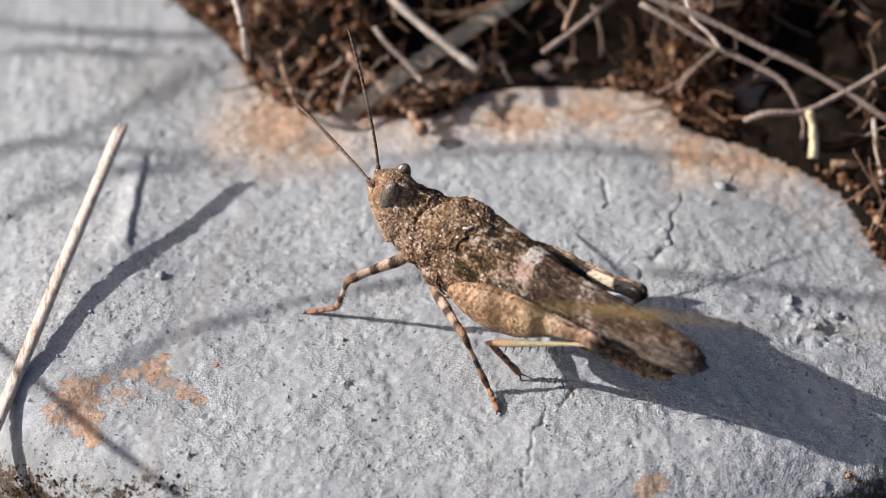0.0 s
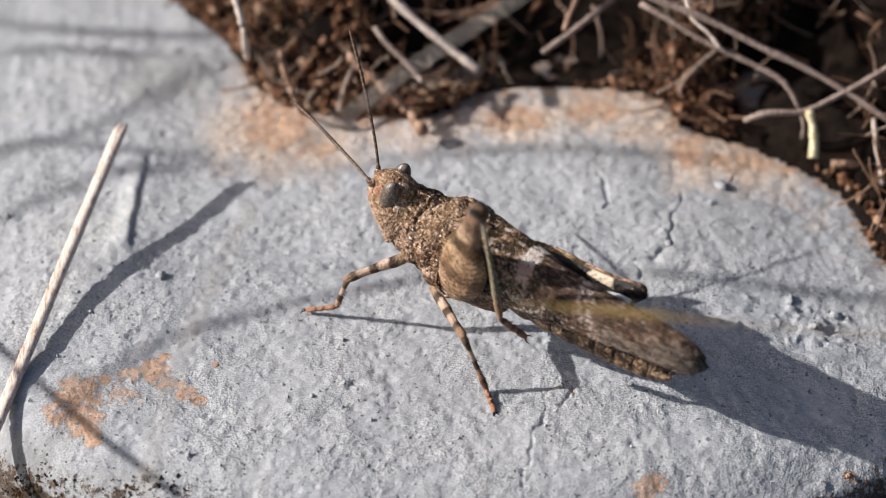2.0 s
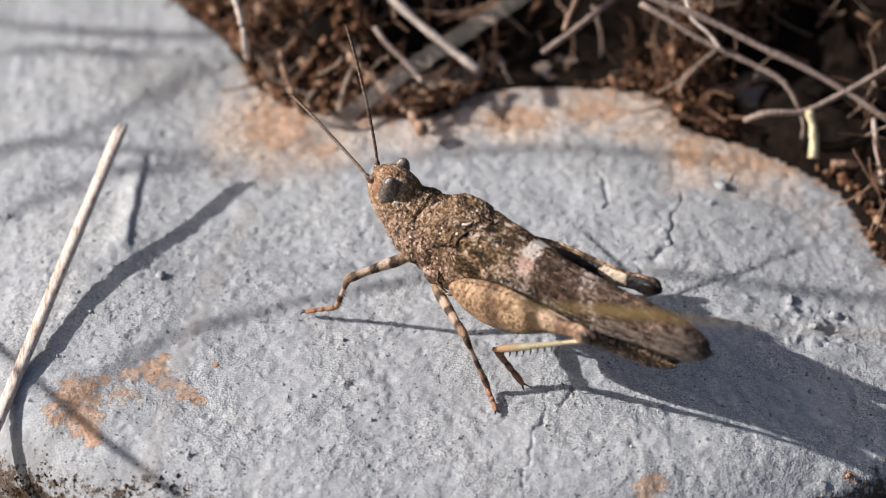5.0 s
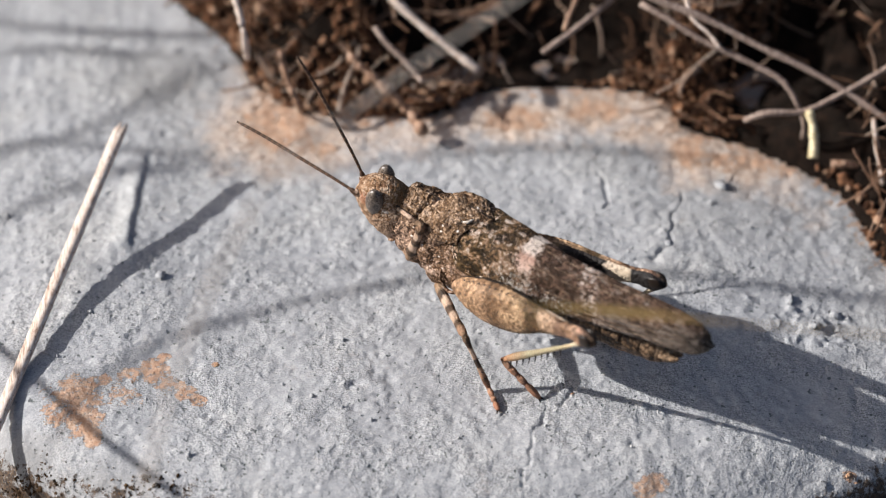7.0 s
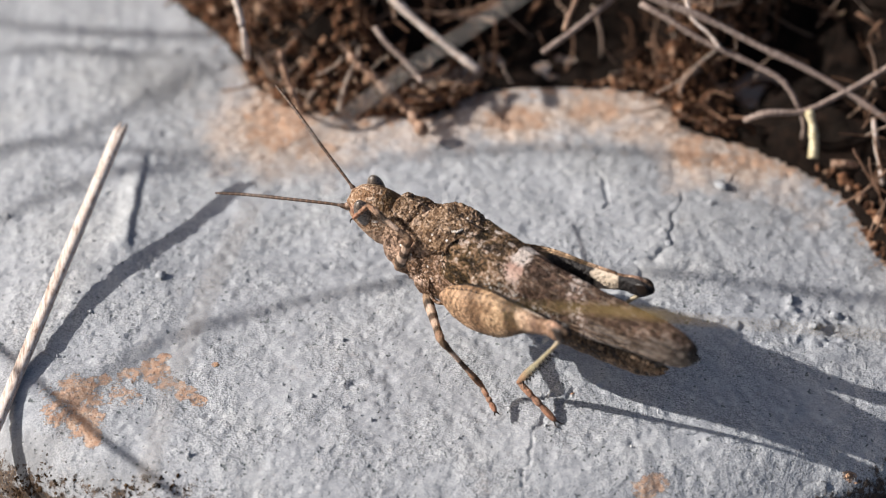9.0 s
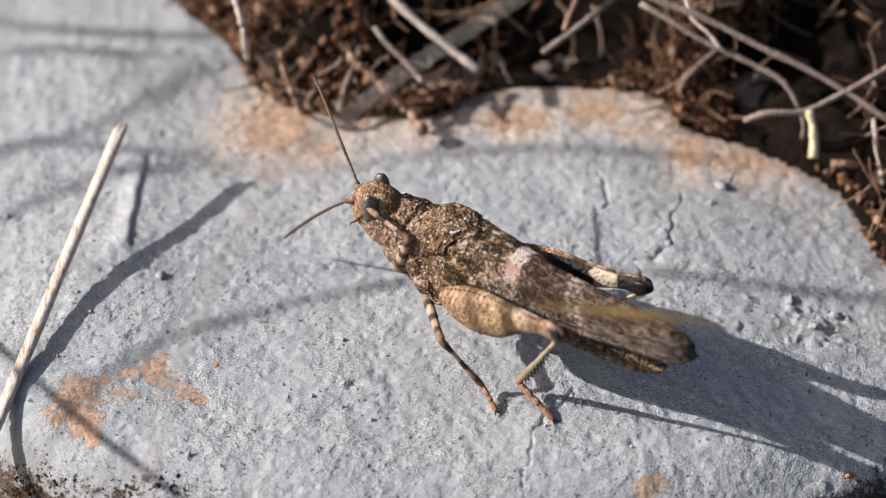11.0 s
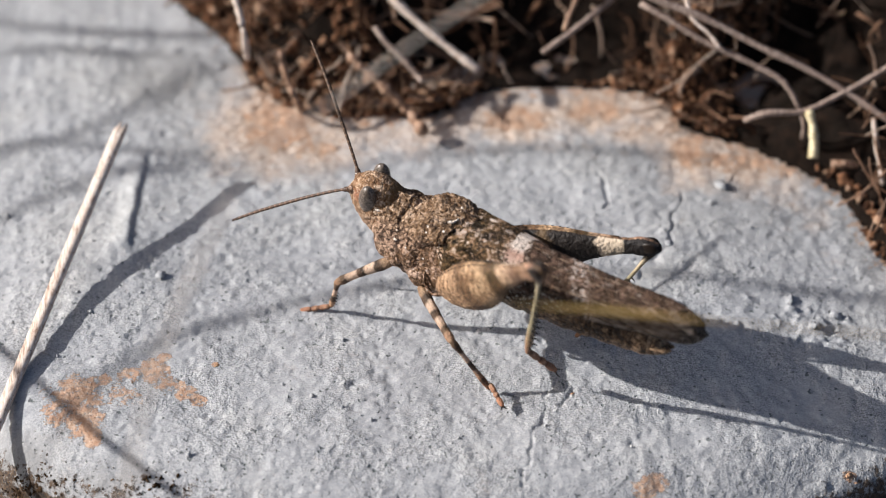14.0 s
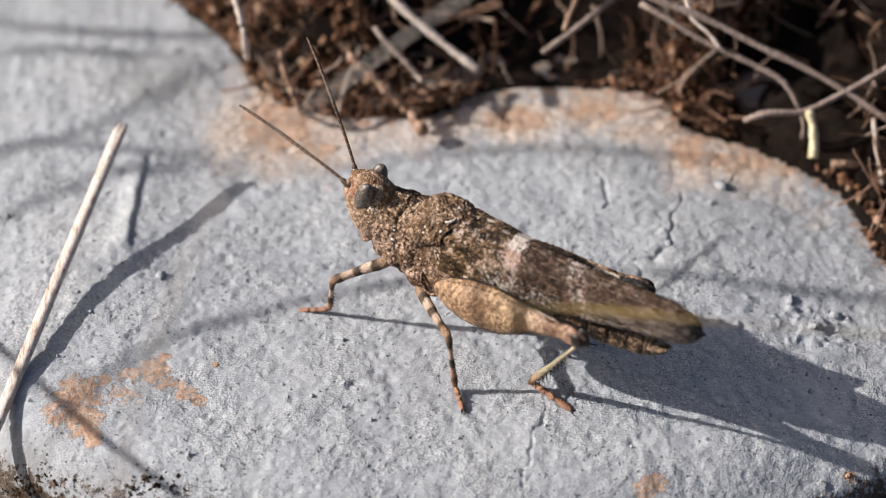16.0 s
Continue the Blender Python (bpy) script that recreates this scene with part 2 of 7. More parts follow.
THIGH_IN = [(0.0, (0.020, 0.013, 0.009)), (0.34, (0.016, 0.011, 0.008)), (0.40, (0.11, 0.065, 0.028)), (0.45, (0.018, 0.012, 0.009)), (0.68, (0.014, 0.010, 0.008)), (0.71, (0.60, 0.48, 0.36)), (0.81, (0.56, 0.45, 0.33)), (0.84, (0.012, 0.009, 0.008)), (1.0, (0.014, 0.010, 0.009))]
THIGH = {1: banded("hind_thigh_left", THIGH_OUT, 13.0, 0.03, 0.65, 3.6, THIGH_IN, 1, 0.75), -1: banded("hind_thigh_right", THIGH_OUT, 13.0, 0.03, 0.65, 3.6, THIGH_IN, -1, 0.75)}
HINDSHIN = banded("hind_shin", [(0.0, (0.02, 0.014, 0.012)), (0.09, (0.03, 0.02, 0.016)), (0.13, (0.55, 0.46, 0.32)), (0.24, (0.52, 0.42, 0.26)), (0.30, (0.36, 0.31, 0.19)), (0.7, (0.30, 0.26, 0.16)), (0.88, (0.36, 0.22, 0.12)), (1.0, (0.34, 0.16, 0.08))], 10.8, 0.02, 0.45, freckle=0.25)
SPINE = Nodes("dark_spine", 0.4).done((0.018, 0.012, 0.009))


def eye_material():
    m = Nodes("compound_eye", 0.30, 0.5)
    p = m.place()
    v = m.math("ADD", m.math("MULTIPLY", m.noise(p, 3.0, 3.0), 0.6), m.math("MULTIPLY", m.cells(p, 9.0), 0.5))
    c = m.ramp(v, (0.35, (0.022, 0.016, 0.012)), (0.55, (0.090, 0.070, 0.056)), (0.75, (0.21, 0.17, 0.14)))
    return m.done(c, m.cells(p, 14.0), 0.012)


EYEMAT = eye_material()


def antenna_material():
    m = Nodes("antenna", 0.5)
    p = m.place()
    w = m.math("FRACT", m.math("MULTIPLY", m.axis(p, 0), 2.1))
    c = m.ramp(w, (0.0, (0.19, 0.115, 0.075)), (0.16, (0.16, 0.09, 0.055)), (0.30, (0.055, 0.032, 0.020)), (0.9, (0.08, 0.047, 0.029)))
    return m.done(c)


ANTENNA = antenna_material()


def stone_material():
    m = Nodes("limestone", 0.88, 0.22)
    p = m.place()
    big, mid = m.noise(p, 0.09, 5.0), m.noise(p, 0.6, 4.0, 0.62)
    fine, dust = m.noise(p, 2.6, 2.0, 0.7), m.noise(p, 7.5, 1.0, 0.6)
    c = m.ramp(big, (0.36, (0.313, 0.316, 0.331)), (0.52, (0.352, 0.355, 0.368)), (0.68, (0.376, 0.373, 0.372)))
    c = m.mix(m.ramp(mid, (0.36, 0.28), (0.50, 0.0)), c, (0.261, 0.264, 0.274))
    c = m.mix(m.ramp(mid, (0.52, 0.0), (0.66, 0.25)), c, (0.435, 0.432, 0.426))
    worn = m.ramp(m.noise(p, 0.16, 4.0, 0.6), (0.40, 0.25), (0.58, 1.0))
    c = m.mix(m.math("MULTIPLY", worn, m.ramp(fine, (0.36, 0.5), (0.46, 0.0))), c, (0.209, 0.209, 0.212))
    c = m.mix(m.ramp(fine, (0.55, 0.0), (0.64, 0.35)), c, (0.505, 0.503, 0.496))
    c = m.mix(m.math("MULTIPLY", worn, m.ramp(dust, (0.37, 0.85), (0.46, 0.0))), c, (0.191, 0.191, 0.193))
    c = m.mix(m.math("MULTIPLY", worn, m.ramp(dust, (0.56, 0.0), (0.65, 0.55))), c, (0.539, 0.539, 0.531))
    # small ragged pits, in drifts
    drift = m.math("MULTIPLY", m.math("SUBTRACT", m.noise(p, 0.3, 4.0, 0.6), 0.5), 0.22)
    pit = m.ramp(m.math("SUBTRACT", m.noise(p, 1.7, 2.0, 0.6), drift), (0.27, 1.0), (0.32, 0.0))
    hole, pick = granules(m, p, 1.9, 0.6)
    pit2 = m.ramp(m.math("SUBTRACT", m.math("ADD", hole, m.math("MULTIPLY", pick, 0.5)), m.math("MULTIPLY", drift, 1.3)), (0.18, 1.0), (0.25, 0.0))
    pits = m.math("MAXIMUM", pit, pit2)
    c = m.mix(m.math("MULTIPLY", pits, 0.75), c, (0.09, 0.108, 0.106))
    att = m.tree.nodes.new("ShaderNodeAttribute")
    att.attribute_name = "stain"
    stain = m.node("ShaderNodeSeparateColor", Color=att.outputs["Color"])
    clay = m.math("ADD", stain.outputs[0], m.math("MULTIPLY", m.math("SUBTRACT", m.noise(p, 0.9, 7.0, 0.78), 0.5), 2.2))
    lime_tone = m.math("ADD", stain.outputs[2], m.math("MULTIPLY", m.math("SUBTRACT", m.noise(p, 0.9, 5.0, 0.7), 0.5), 0.9))
    c = m.mix(m.ramp(lime_tone, (0.45, 0.0), (0.75, 0.5)), c, (0.56, 0.557, 0.546))
    # below zero the value mixes the stone towards a darker grey
    c = m.mix(m.ramp(m.math("MULTIPLY", lime_tone, -1.0), (0.2, 0.0), (0.8, 0.75)), c, (0.22, 0.215, 0.21))
    # clay: a thin veil of dust where the bank sheds it, and crusts with ragged edges
    dusty = m.tree.nodes.new("ShaderNodeAttribute")
    dusty.attribute_name = "dusty"
    veil = m.math("ADD", dusty.outputs["Fac"], m.math("MULTIPLY", m.math("SUBTRACT", m.noise(p, 0.5, 6.0, 0.7), 0.5), 1.3))
    c = m.mix(m.ramp(veil, (0.15, 0.0), (0.75, 0.9)), c, m.ramp(fine, (0.36, (0.36, 0.255, 0.19)), (0.6, (0.52, 0.42, 0.345))))
    clayc = m.ramp(m.noise(p, 1.7, 7.0, 0.75), (0.32, (0.32, 0.175, 0.105)), (0.48, (0.43, 0.265, 0.175)), (0.60, (0.52, 0.37, 0.27)), (0.68, (0.55, 0.46, 0.39)))
    claym = m.ramp(clay, (0.52, 0.0), (0.58, 0.85), (0.85, 1.0))
    gone = m.ramp(m.noise(p, 2.4, 6.0, 0.75), (0.39, 0.9), (0.46, 0.0))
    claym = m.math("MULTIPLY", claym, m.math("SUBTRACT", 1.0, gone))
    c = m.mix(claym, c, clayc)
    dirt = m.math("ADD", stain.outputs[1], m.math("MULTIPLY", m.math("SUBTRACT", m.noise(p, 1.3, 7.0, 0.75), 0.5), 1.6))
    c = m.mix(m.ramp(dirt, (0.5, 0.0), (0.62, 0.9)), c, m.ramp(m.noise(p, 4.0), (0.4, (0.018, 0.010, 0.006)), (0.6, (0.085, 0.048, 0.022))))
    h = m.math("ADD", m.math("MULTIPLY", worn, m.math("ADD", m.math("MULTIPLY", dust, 0.5), m.math("MULTIPLY", fine, 0.7))), m.math("MULTIPLY", mid, 0.9))
    h = m.math("SUBTRACT", m.math("ADD", h, m.math("MULTIPLY", claym, 0.35)), m.math("MULTIPLY", pits, 0.8))
    return m.done(c, h, 0.15)


STONE = stone_material()


def earth_material(name, stops, scale, spread=0.55):
    m = Nodes(name, 0.95, 0.1)
    p = m.place()
    r = m.node("ShaderNodeNewGeometry").outputs["Random Per Island"]
    v = m.math("ADD", m.math("MULTIPLY", r, spread), m.math("MULTIPLY", m.noise(p, scale, 4.0, 0.7), 1 - spread))
    f = m.noise(p, scale * 5, 3.0, 0.7)
    c = m.mix(m.ramp(f, (0.32, 0.6), (0.5, 0.0)), m.ramp(v, *stops), (0.018, 0.011, 0.007))
    return m.done(c, m.math("ADD", f, m.noise(p, scale * 1.7)), 0.2)


# humus taken down to near black: the shade of the bank's hollows is in the colour
SOIL = earth_material("soil_with_shade", ((0.3, (0.004, 0.003, 0.002)), (0.5, (0.008, 0.005, 0.0035)), (0.7, (0.020, 0.011, 0.007))), 0.8, 0.0)
CRUMB = earth_material("soil_crumb", ((0.22, (0.030, 0.014, 0.008)), (0.46, (0.125, 0.058, 0.031)), (0.64, (0.29, 0.145, 0.078)), (0.86, (0.58, 0.41, 0.29))), 1.3)
FIBRE = earth_material("dry_fibre", ((0.1, (0.04, 0.020, 0.012)), (0.4, (0.15, 0.080, 0.048)), (0.65, (0.27, 0.16, 0.105)), (0.88, (0.50, 0.39, 0.31))), 0.9, 0.8)
MOSS = earth_material("mossy_earth", ((0.2, (0.020, 0.012, 0.007)), (0.5, (0.06, 0.036, 0.019)), (0.8, (0.15, 0.09, 0.05))), 1.1)
CLAY = earth_material("clay_crumb", ((0.2, (0.34, 0.18, 0.10)), (0.5, (0.46, 0.27, 0.16)), (0.8, (0.55, 0.37, 0.25))), 1.3)


def straw_material(name, a, b, c, along=0.25, across=5.0):
    m = Nodes(name, 0.55, 0.35)
    p = m.place()
    s = m.node("ShaderNodeMapping", Vector=p, Scale=(across, along, across)).outputs[0]
    f = m.noise(s, 1.0, 4.0, 0.7)
    col = m.ramp(f, (0.32, a), (0.45, b), (0.62, c))
    spots = m.ramp(m.noise(p, 3.0, 3.0, 0.8), (0.62, 0.0), (0.70, 0.7))
    return m.done(m.mix(spots, col, tuple(x * 0.4 for x in a)), f, 0.06)


STRAW = straw_material("bleached_straw", (0.20, 0.11, 0.075), (0.50, 0.385, 0.31), (0.68, 0.605, 0.545))
ROOT = straw_material("dry_root", (0.10, 0.065, 0.05), (0.20, 0.14, 0.112), (0.36, 0.28, 0.235))
RUST = straw_material("rusty_stem", (0.08, 0.038, 0.022), (0.20, 0.105, 0.06), (0.44, 0.29, 0.2))
GOLD = straw_material("golden_stem", (0.26, 0.17, 0.07), (0.54, 0.44, 0.25), (0.70, 0.64, 0.46))
GREYSTEM = straw_material("grey_stem", (0.26, 0.22, 0.19), (0.38, 0.33, 0.29), (0.5, 0.45, 0.4))
OLIVEBLADE = straw_material("olive_blade", (0.19, 0.115, 0.028), (0.27, 0.175, 0.05), (0.36, 0.25, 0.095))


# ---- building helpers (all lengths in millimetres) ----
def mesh_of(name, verts, faces, material, smooth=True):
    me = bpy.data.meshes.new(name)
    me.from_pydata([tuple(c * MM for c in v) for v in verts], [], faces)
    me.materials.append(material)
    if smooth:
        me.polygons.foreach_set("use_smooth", [True] * len(me.polygons))
    me.update()
    return me


def part(name, shape, material, parent, label="", smooth=True):
    ob = new(name, mesh_of(name, *shape, material, smooth))
    ob.parent = parent
    return tagged(ob, label)


def thing(name, shape, material, label, category, group="", kind=""):
    return tagged(new(name, mesh_of(name, *shape, material)), label, category, group, kind)


def loft(rings):
    """Closed skin through rings of equally many points, with capped ends."""
    n = len(rings[0])
    verts = [tuple(p) for r in rings for p in r]
    faces = [(i * n + j, i * n + (j + 1) % n, (i + 1) * n + (j + 1) % n, (i + 1) * n + j) for i in range(len(rings) - 1) for j in range(n)]
    for i, flip in ((0, True), (len(rings) - 1, False)):
        c = np.mean(rings[i], axis=0)
        verts.append(tuple(c))
        k = len(verts) - 1
        faces += [((i * n + (j + 1) % n, i * n + j, k) if flip else (i * n + j, i * n + (j + 1) % n, k)) for j in range(n)]
    return verts, faces


def oval(x, cy, cz, a, b, n=24, power=1.0, top=1.0):
    """A ring across the x axis: half-width a, half-height b; power under 1 makes it boxier."""
    out = []
    for j in range(n):
        t = 2 * math.pi * j / n
        c, s = math.cos(t), math.sin(t)
        out.append((x, cy + a * math.copysign(abs(c) ** power, c), cz + b * (top if s > 0 else 1) * math.copysign(abs(s) ** power, s)))
    return out


def spine_curve(keys, m):
    """m samples of smooth curves through rows (u, values...)."""
    k = np.array(keys, float)
    if k[0, 0] > k[-1, 0]:
        return spine_curve(k[::-1], m)[::-1]
    u = np.linspace(k[0, 0], k[-1, 0], m)
    out = [u]
    for i in range(1, k.shape[1]):
        d = np.gradient(k[:, i], k[:, 0])
        seg = np.clip(np.searchsorted(k[:, 0], u, "right") - 1, 0, len(k) - 2)
        h = k[seg + 1, 0] - k[seg, 0]
        s = (u - k[seg, 0]) / h
        out.append((2 * s**3 - 3 * s**2 + 1) * k[seg, i] + (s**3 - 2 * s**2 + s) * h * d[seg] + (3 * s**2 - 2 * s**3) * k[seg + 1, i] + (s**3 - s**2) * h * d[seg + 1])
    return np.array(out).T


def rough_up(shape, amount, size, seed=0.0):
    """Push each point along its way from the middle line by noise."""
    verts, faces = shape
    v = np.array(verts)
    out = []
    for p in v:
        q = Vector(p) / size + Vector((seed, seed * 1.7, 0))
        d = noise.noise_vector(q) * 0.7 + noise.noise_vector(q * 2.3) * 0.4
        out.append(tuple(Vector(p) + d * amount))
    return out, faces


def tube(points, radii, n=8, steps=0):
    """A round, bent rod through points."""
    p = np.array(points, float)
    r = np.array(radii, float) if not np.isscalar(radii) else np.full(len(p), float(radii))
    if steps:
        s = np.r_[0, np.cumsum(np.linalg.norm(np.diff(p, axis=0), axis=1))]
        q = spine_curve(np.c_[s, p, r], steps)
        p, r = q[:, 1:4], q[:, 4]
    rings, ref = [], np.array([0.0, 0.0, 1.0])
    for i in range(len(p)):
        d = p[min(i + 1, len(p) - 1)] - p[max(i - 1, 0)]
        d = d / np.linalg.norm(d)
        if abs(d @ ref) > 0.9:
            ref = np.array([0.0, 1.0, 0.0]) if abs(d[1]) < 0.9 else np.array([1.0, 0.0, 0.0])
        a = np.cross(d, ref)
        a /= np.linalg.norm(a)
        b = np.cross(d, a)
        rings.append([tuple(p[i] + r[i] * (a * math.cos(2 * math.pi * j / n) - b * math.sin(2 * math.pi * j / n))) for j in range(n)])
    return loft(rings)


def join(*shapes):
    verts, faces = [], []
    for v, f in shapes:
        k = len(verts)
        verts += list(v)
        faces += [tuple(i + k for i in q) for q in f]
    return verts, faces


def ball(c, r, n=16, m=10):
    """An oval body round c with half-sizes r."""
    rings = []
    for i in range(1, m):
        a = math.pi * i / m
        rings.append([(c[0] + r[0] * math.sin(a) * math.cos(2 * math.pi * j / n), c[1] + r[1] * math.sin(a) * math.sin(2 * math.pi * j / n), c[2] - r[2] * math.cos(a)) for j in range(n)])
    return loft(rings)


# ---- smooth random fields ----
def field(x, y, size, seed, octaves=4, gain=0.5):
    """Value noise in -1..1 on arrays of places."""
    rng = np.random.RandomState(seed)
    total, amp, norm = np.zeros_like(x), 1.0, 0.0
    for o in range(octaves):
        grid = rng.uniform(-1, 1, (256, 256))
        u, v = x / size + 17.3 * o + 100, y / size + 9.1 * o + 100
        i, j = np.floor(u).astype(int), np.floor(v).astype(int)
        s, t = u - i, v - j
        s, t = s * s * (3 - 2 * s), t * t * (3 - 2 * t)
        i0, j0, i1, j1 = i % 256, j % 256, (i + 1) % 256, (j + 1) % 256
        total += amp * ((grid[i0, j0] * (1 - s) + grid[i1, j0] * s) * (1 - t) + (grid[i0, j1] * (1 - s) + grid[i1, j1] * s) * t)
        norm, amp, size = norm + amp, amp * gain, size / 2
    return total / norm


def away(x, y, line):
    """Distance from places to a polyline."""
    best = np.full(x.shape, 1e9)
    for (ax, ay), (bx, by) in zip(line, line[1:]):
        dx, dy = bx - ax, by - ay
        s = np.clip(((x - ax) * dx + (y - ay) * dy) / (dx * dx + dy * dy), 0, 1)
        best = np.minimum(best, np.hypot(x - ax - s * dx, y - ay - s * dy))
    return best


BANK = [(-70, 62), (-40, 44), (-22.0, 29.4), (-20.1, 27.0), (-17.4, 24.1), (-15.9, 21.4), (-15.0, 18.6), (-12.3, 16.0), (-9.7, 15.0), (-7.1, 14.4), (-4.5, 14.7), (-1.9, 14.4), (0.7, 15.4), (2.9, 17.4), (6.3, 17.9), (12.0, 17.7), (15.0, 17.6), (17.1, 16.2), (17.9, 13.4), (20.4, 12.3), (23.3, 11.2), (26.2, 9.2), (29.4, 7.2), (30.2, 5.9), (31.6, 2.8), (32.6, 0.7), (38, -8), (45, -18), (75, -40)]
CRACKS = [([(18.2, 6.1), (17.2, 3.8), (16.9, 1.3), (15.8, -0.9), (14.3, -1.5), (14.2, -3.3)], 0.09, 0.24), ([(7.1, -17.8), (6.6, -19.5), (6.1, -21.1), (5.7, -23.4), (5.5, -26.0)], 0.08, 0.15), ([(11.5, 8.6), (12.2, 6.4), (12.1, 4.5)], 0.16, 0.22), ([(8.2, -13.5), (7.4, -15.5), (7.1, -17.8)], 0.08, 0.14), ([(9.5, -15.0), (8.4, -16.4)], 0.08, 0.2), ([(22, 8.6), (21.6, 7.2)], 0.15, 0.22)]


def rim_line(x):
    """Where the slab breaks off towards the viewer."""
    return -28.0 + np.where(x < 0, 7.4e-6, 5.95e-6) * np.minimum(np.abs(x), 45.0) ** 4


def stone_height(x, y, fine=True):
    z = -0.004 * np.clip(x - 12, 0, None) ** 2 - 0.002 * np.clip(-18 - x, 0, 25) ** 2 + 0.6 * np.exp(-(((x + 25) / 7) ** 2) - ((y + 4) / 7) ** 2)
    start = -20.5 + 0.0045 * x * x + 0.018 * np.clip(-15 - x, 0, 18) ** 2
    z = z - 0.048 * np.clip(start - y + 0.8 * field(x, y, 9, 5), 0, 15) ** 2
    rim = np.clip(rim_line(x) + 3.2 - y + 0.9 * field(x, y, 6, 6), 0, 3.2) / 3.2
    z = z - 6.0 * (1 - np.sqrt(np.clip(1 - rim**4, 0, 1)))
    if fine:
        calm = np.clip(np.minimum(np.abs(x - 2), 40) / 12, 0.35, 1)
        z = z + 0.28 * calm * field(x, y, 9, 1) + 0.14 * field(x, y, 2.2, 2, 4, 0.6) + 0.08 * field(x, y, 0.7, 3, 2)
        for line, wide, deep in CRACKS:
            z = z - deep * np.exp(-(away(x + 0.7 * field(x, y, 1.3, 8, 3), y + 0.5 * field(x, y, 1.1, 9, 3), line) / wide) ** 2)
        # a worn ledge that drops off on one side, flakes and scabs
        run = x - np.interp(y, [-0.7, 3.2, 7.7, 10.9], [-23.0, -23.0, -22.6, -22.3]) - 0.15 * field(x, y, 1.5, 12)
        z = z + 0.32 * np.exp(-np.clip(-run, 0, None) / 1.3) / (1 + np.exp(np.clip(run * 12, -40, 40))) * np.clip((y + 1.2) / 1.2, 0, 1) * np.clip((11.5 - y) / 1.5, 0, 1)
        flake = field(x, y, 3.0, 11, 4, 0.6)
        z = z + 0.30 * np.clip((flake - 0.22) * 8, 0, 1) * np.exp(-(((x - 26) / 6) ** 2 + ((y + 6.5) / 4) ** 2))
    return z


def pit_and_grain(gx, gy, z):
    """Ragged pits, and grains that stand proud, pressed into the slab's grid; they gather in drifts."""
    rng = np.random.RandomState(4)
    n = 8000
    px, py = rng.uniform(-34, 34, n), rng.uniform(-27, 24, n)
    drift = field(px, py, 11, 61, 3)
    for x0, y0, s, kind, turn in zip(px, py, np.exp(rng.normal(-1.95, 0.5, n)), rng.uniform(-0.5, 0.5, n) + 0.9 * drift, rng.uniform(0, math.pi, n)):
        r = min(s, 0.6)
        i0, i1 = np.searchsorted(gx, (x0 - 3.2 * r, x0 + 3.2 * r))
        j0, j1 = np.searchsorted(gy, (y0 - 3.2 * r, y0 + 3.2 * r))
        dx, dy = (gx[i0:i1] - x0)[:, None], (gy[j0:j1] - y0)[None, :]
        u, v = dx * math.cos(turn) + dy * math.sin(turn), (dy * math.cos(turn) - dx * math.sin(turn)) * 1.5
        bump = np.exp(-(((u * u + v * v) / (r * r)) ** 1.6))
        z[i0:i1, j0:j1] += bump * r * (0.12 if kind > 0.05 else -0.26)
    return z


def grid_axis(lo, hi, a, b, step, coarse):
    return np.r_[np.arange(lo, a, coarse), np.arange(a, b, step), np.arange(b, hi + coarse, coarse)]


def grid_shape(gx, gy, z):
    nx, ny = len(gx), len(gy)
    X, Y = np.meshgrid(gx, gy, indexing="ij")
    verts = np.stack([X, Y, z], -1).reshape(-1, 3)
    i, j = np.meshgrid(np.arange(nx - 1), np.arange(ny - 1), indexing="ij")
    k = (i * ny + j).ravel()
    return verts, np.stack([k, k + ny, k + ny + 1, k + 1], -1)


def fast_mesh(name, verts, quads, material, smooth=True):
    verts, quads = np.asarray(verts, float) * MM, np.asarray(quads, int)
    me = bpy.data.meshes.new(name)
    side = quads.shape[1]
    me.vertices.add(len(verts)), me.loops.add(quads.size), me.polygons.add(len(quads))
    me.vertices.foreach_set("co", verts.ravel())
    me.loops.foreach_set("vertex_index", quads.ravel())
    me.polygons.foreach_set("loop_start", np.arange(0, quads.size, side))
    me.polygons.foreach_set("use_smooth", np.full(len(quads), smooth))
    me.materials.append(material)
    me.update()
    me.validate()
    return me


# ---- ground, stone and earth bank ----
def build_ground():
    gx = np.r_[-60000, -3000, -400, np.arange(-160, 161, 4.0), 400, 3000, 60000]
    X, Y = np.meshgrid(gx, gx, indexing="ij")
    z = -10.5 + 1.2 * field(X, Y, 14, 21) * (np.abs(X) < 300) * (np.abs(Y) < 300)
    tagged(new("ground", fast_mesh("ground", *grid_shape(gx, gx, z), SOIL)), "brown bare soil round the stone, with shade in its dark colour", "ground", kind="structure")


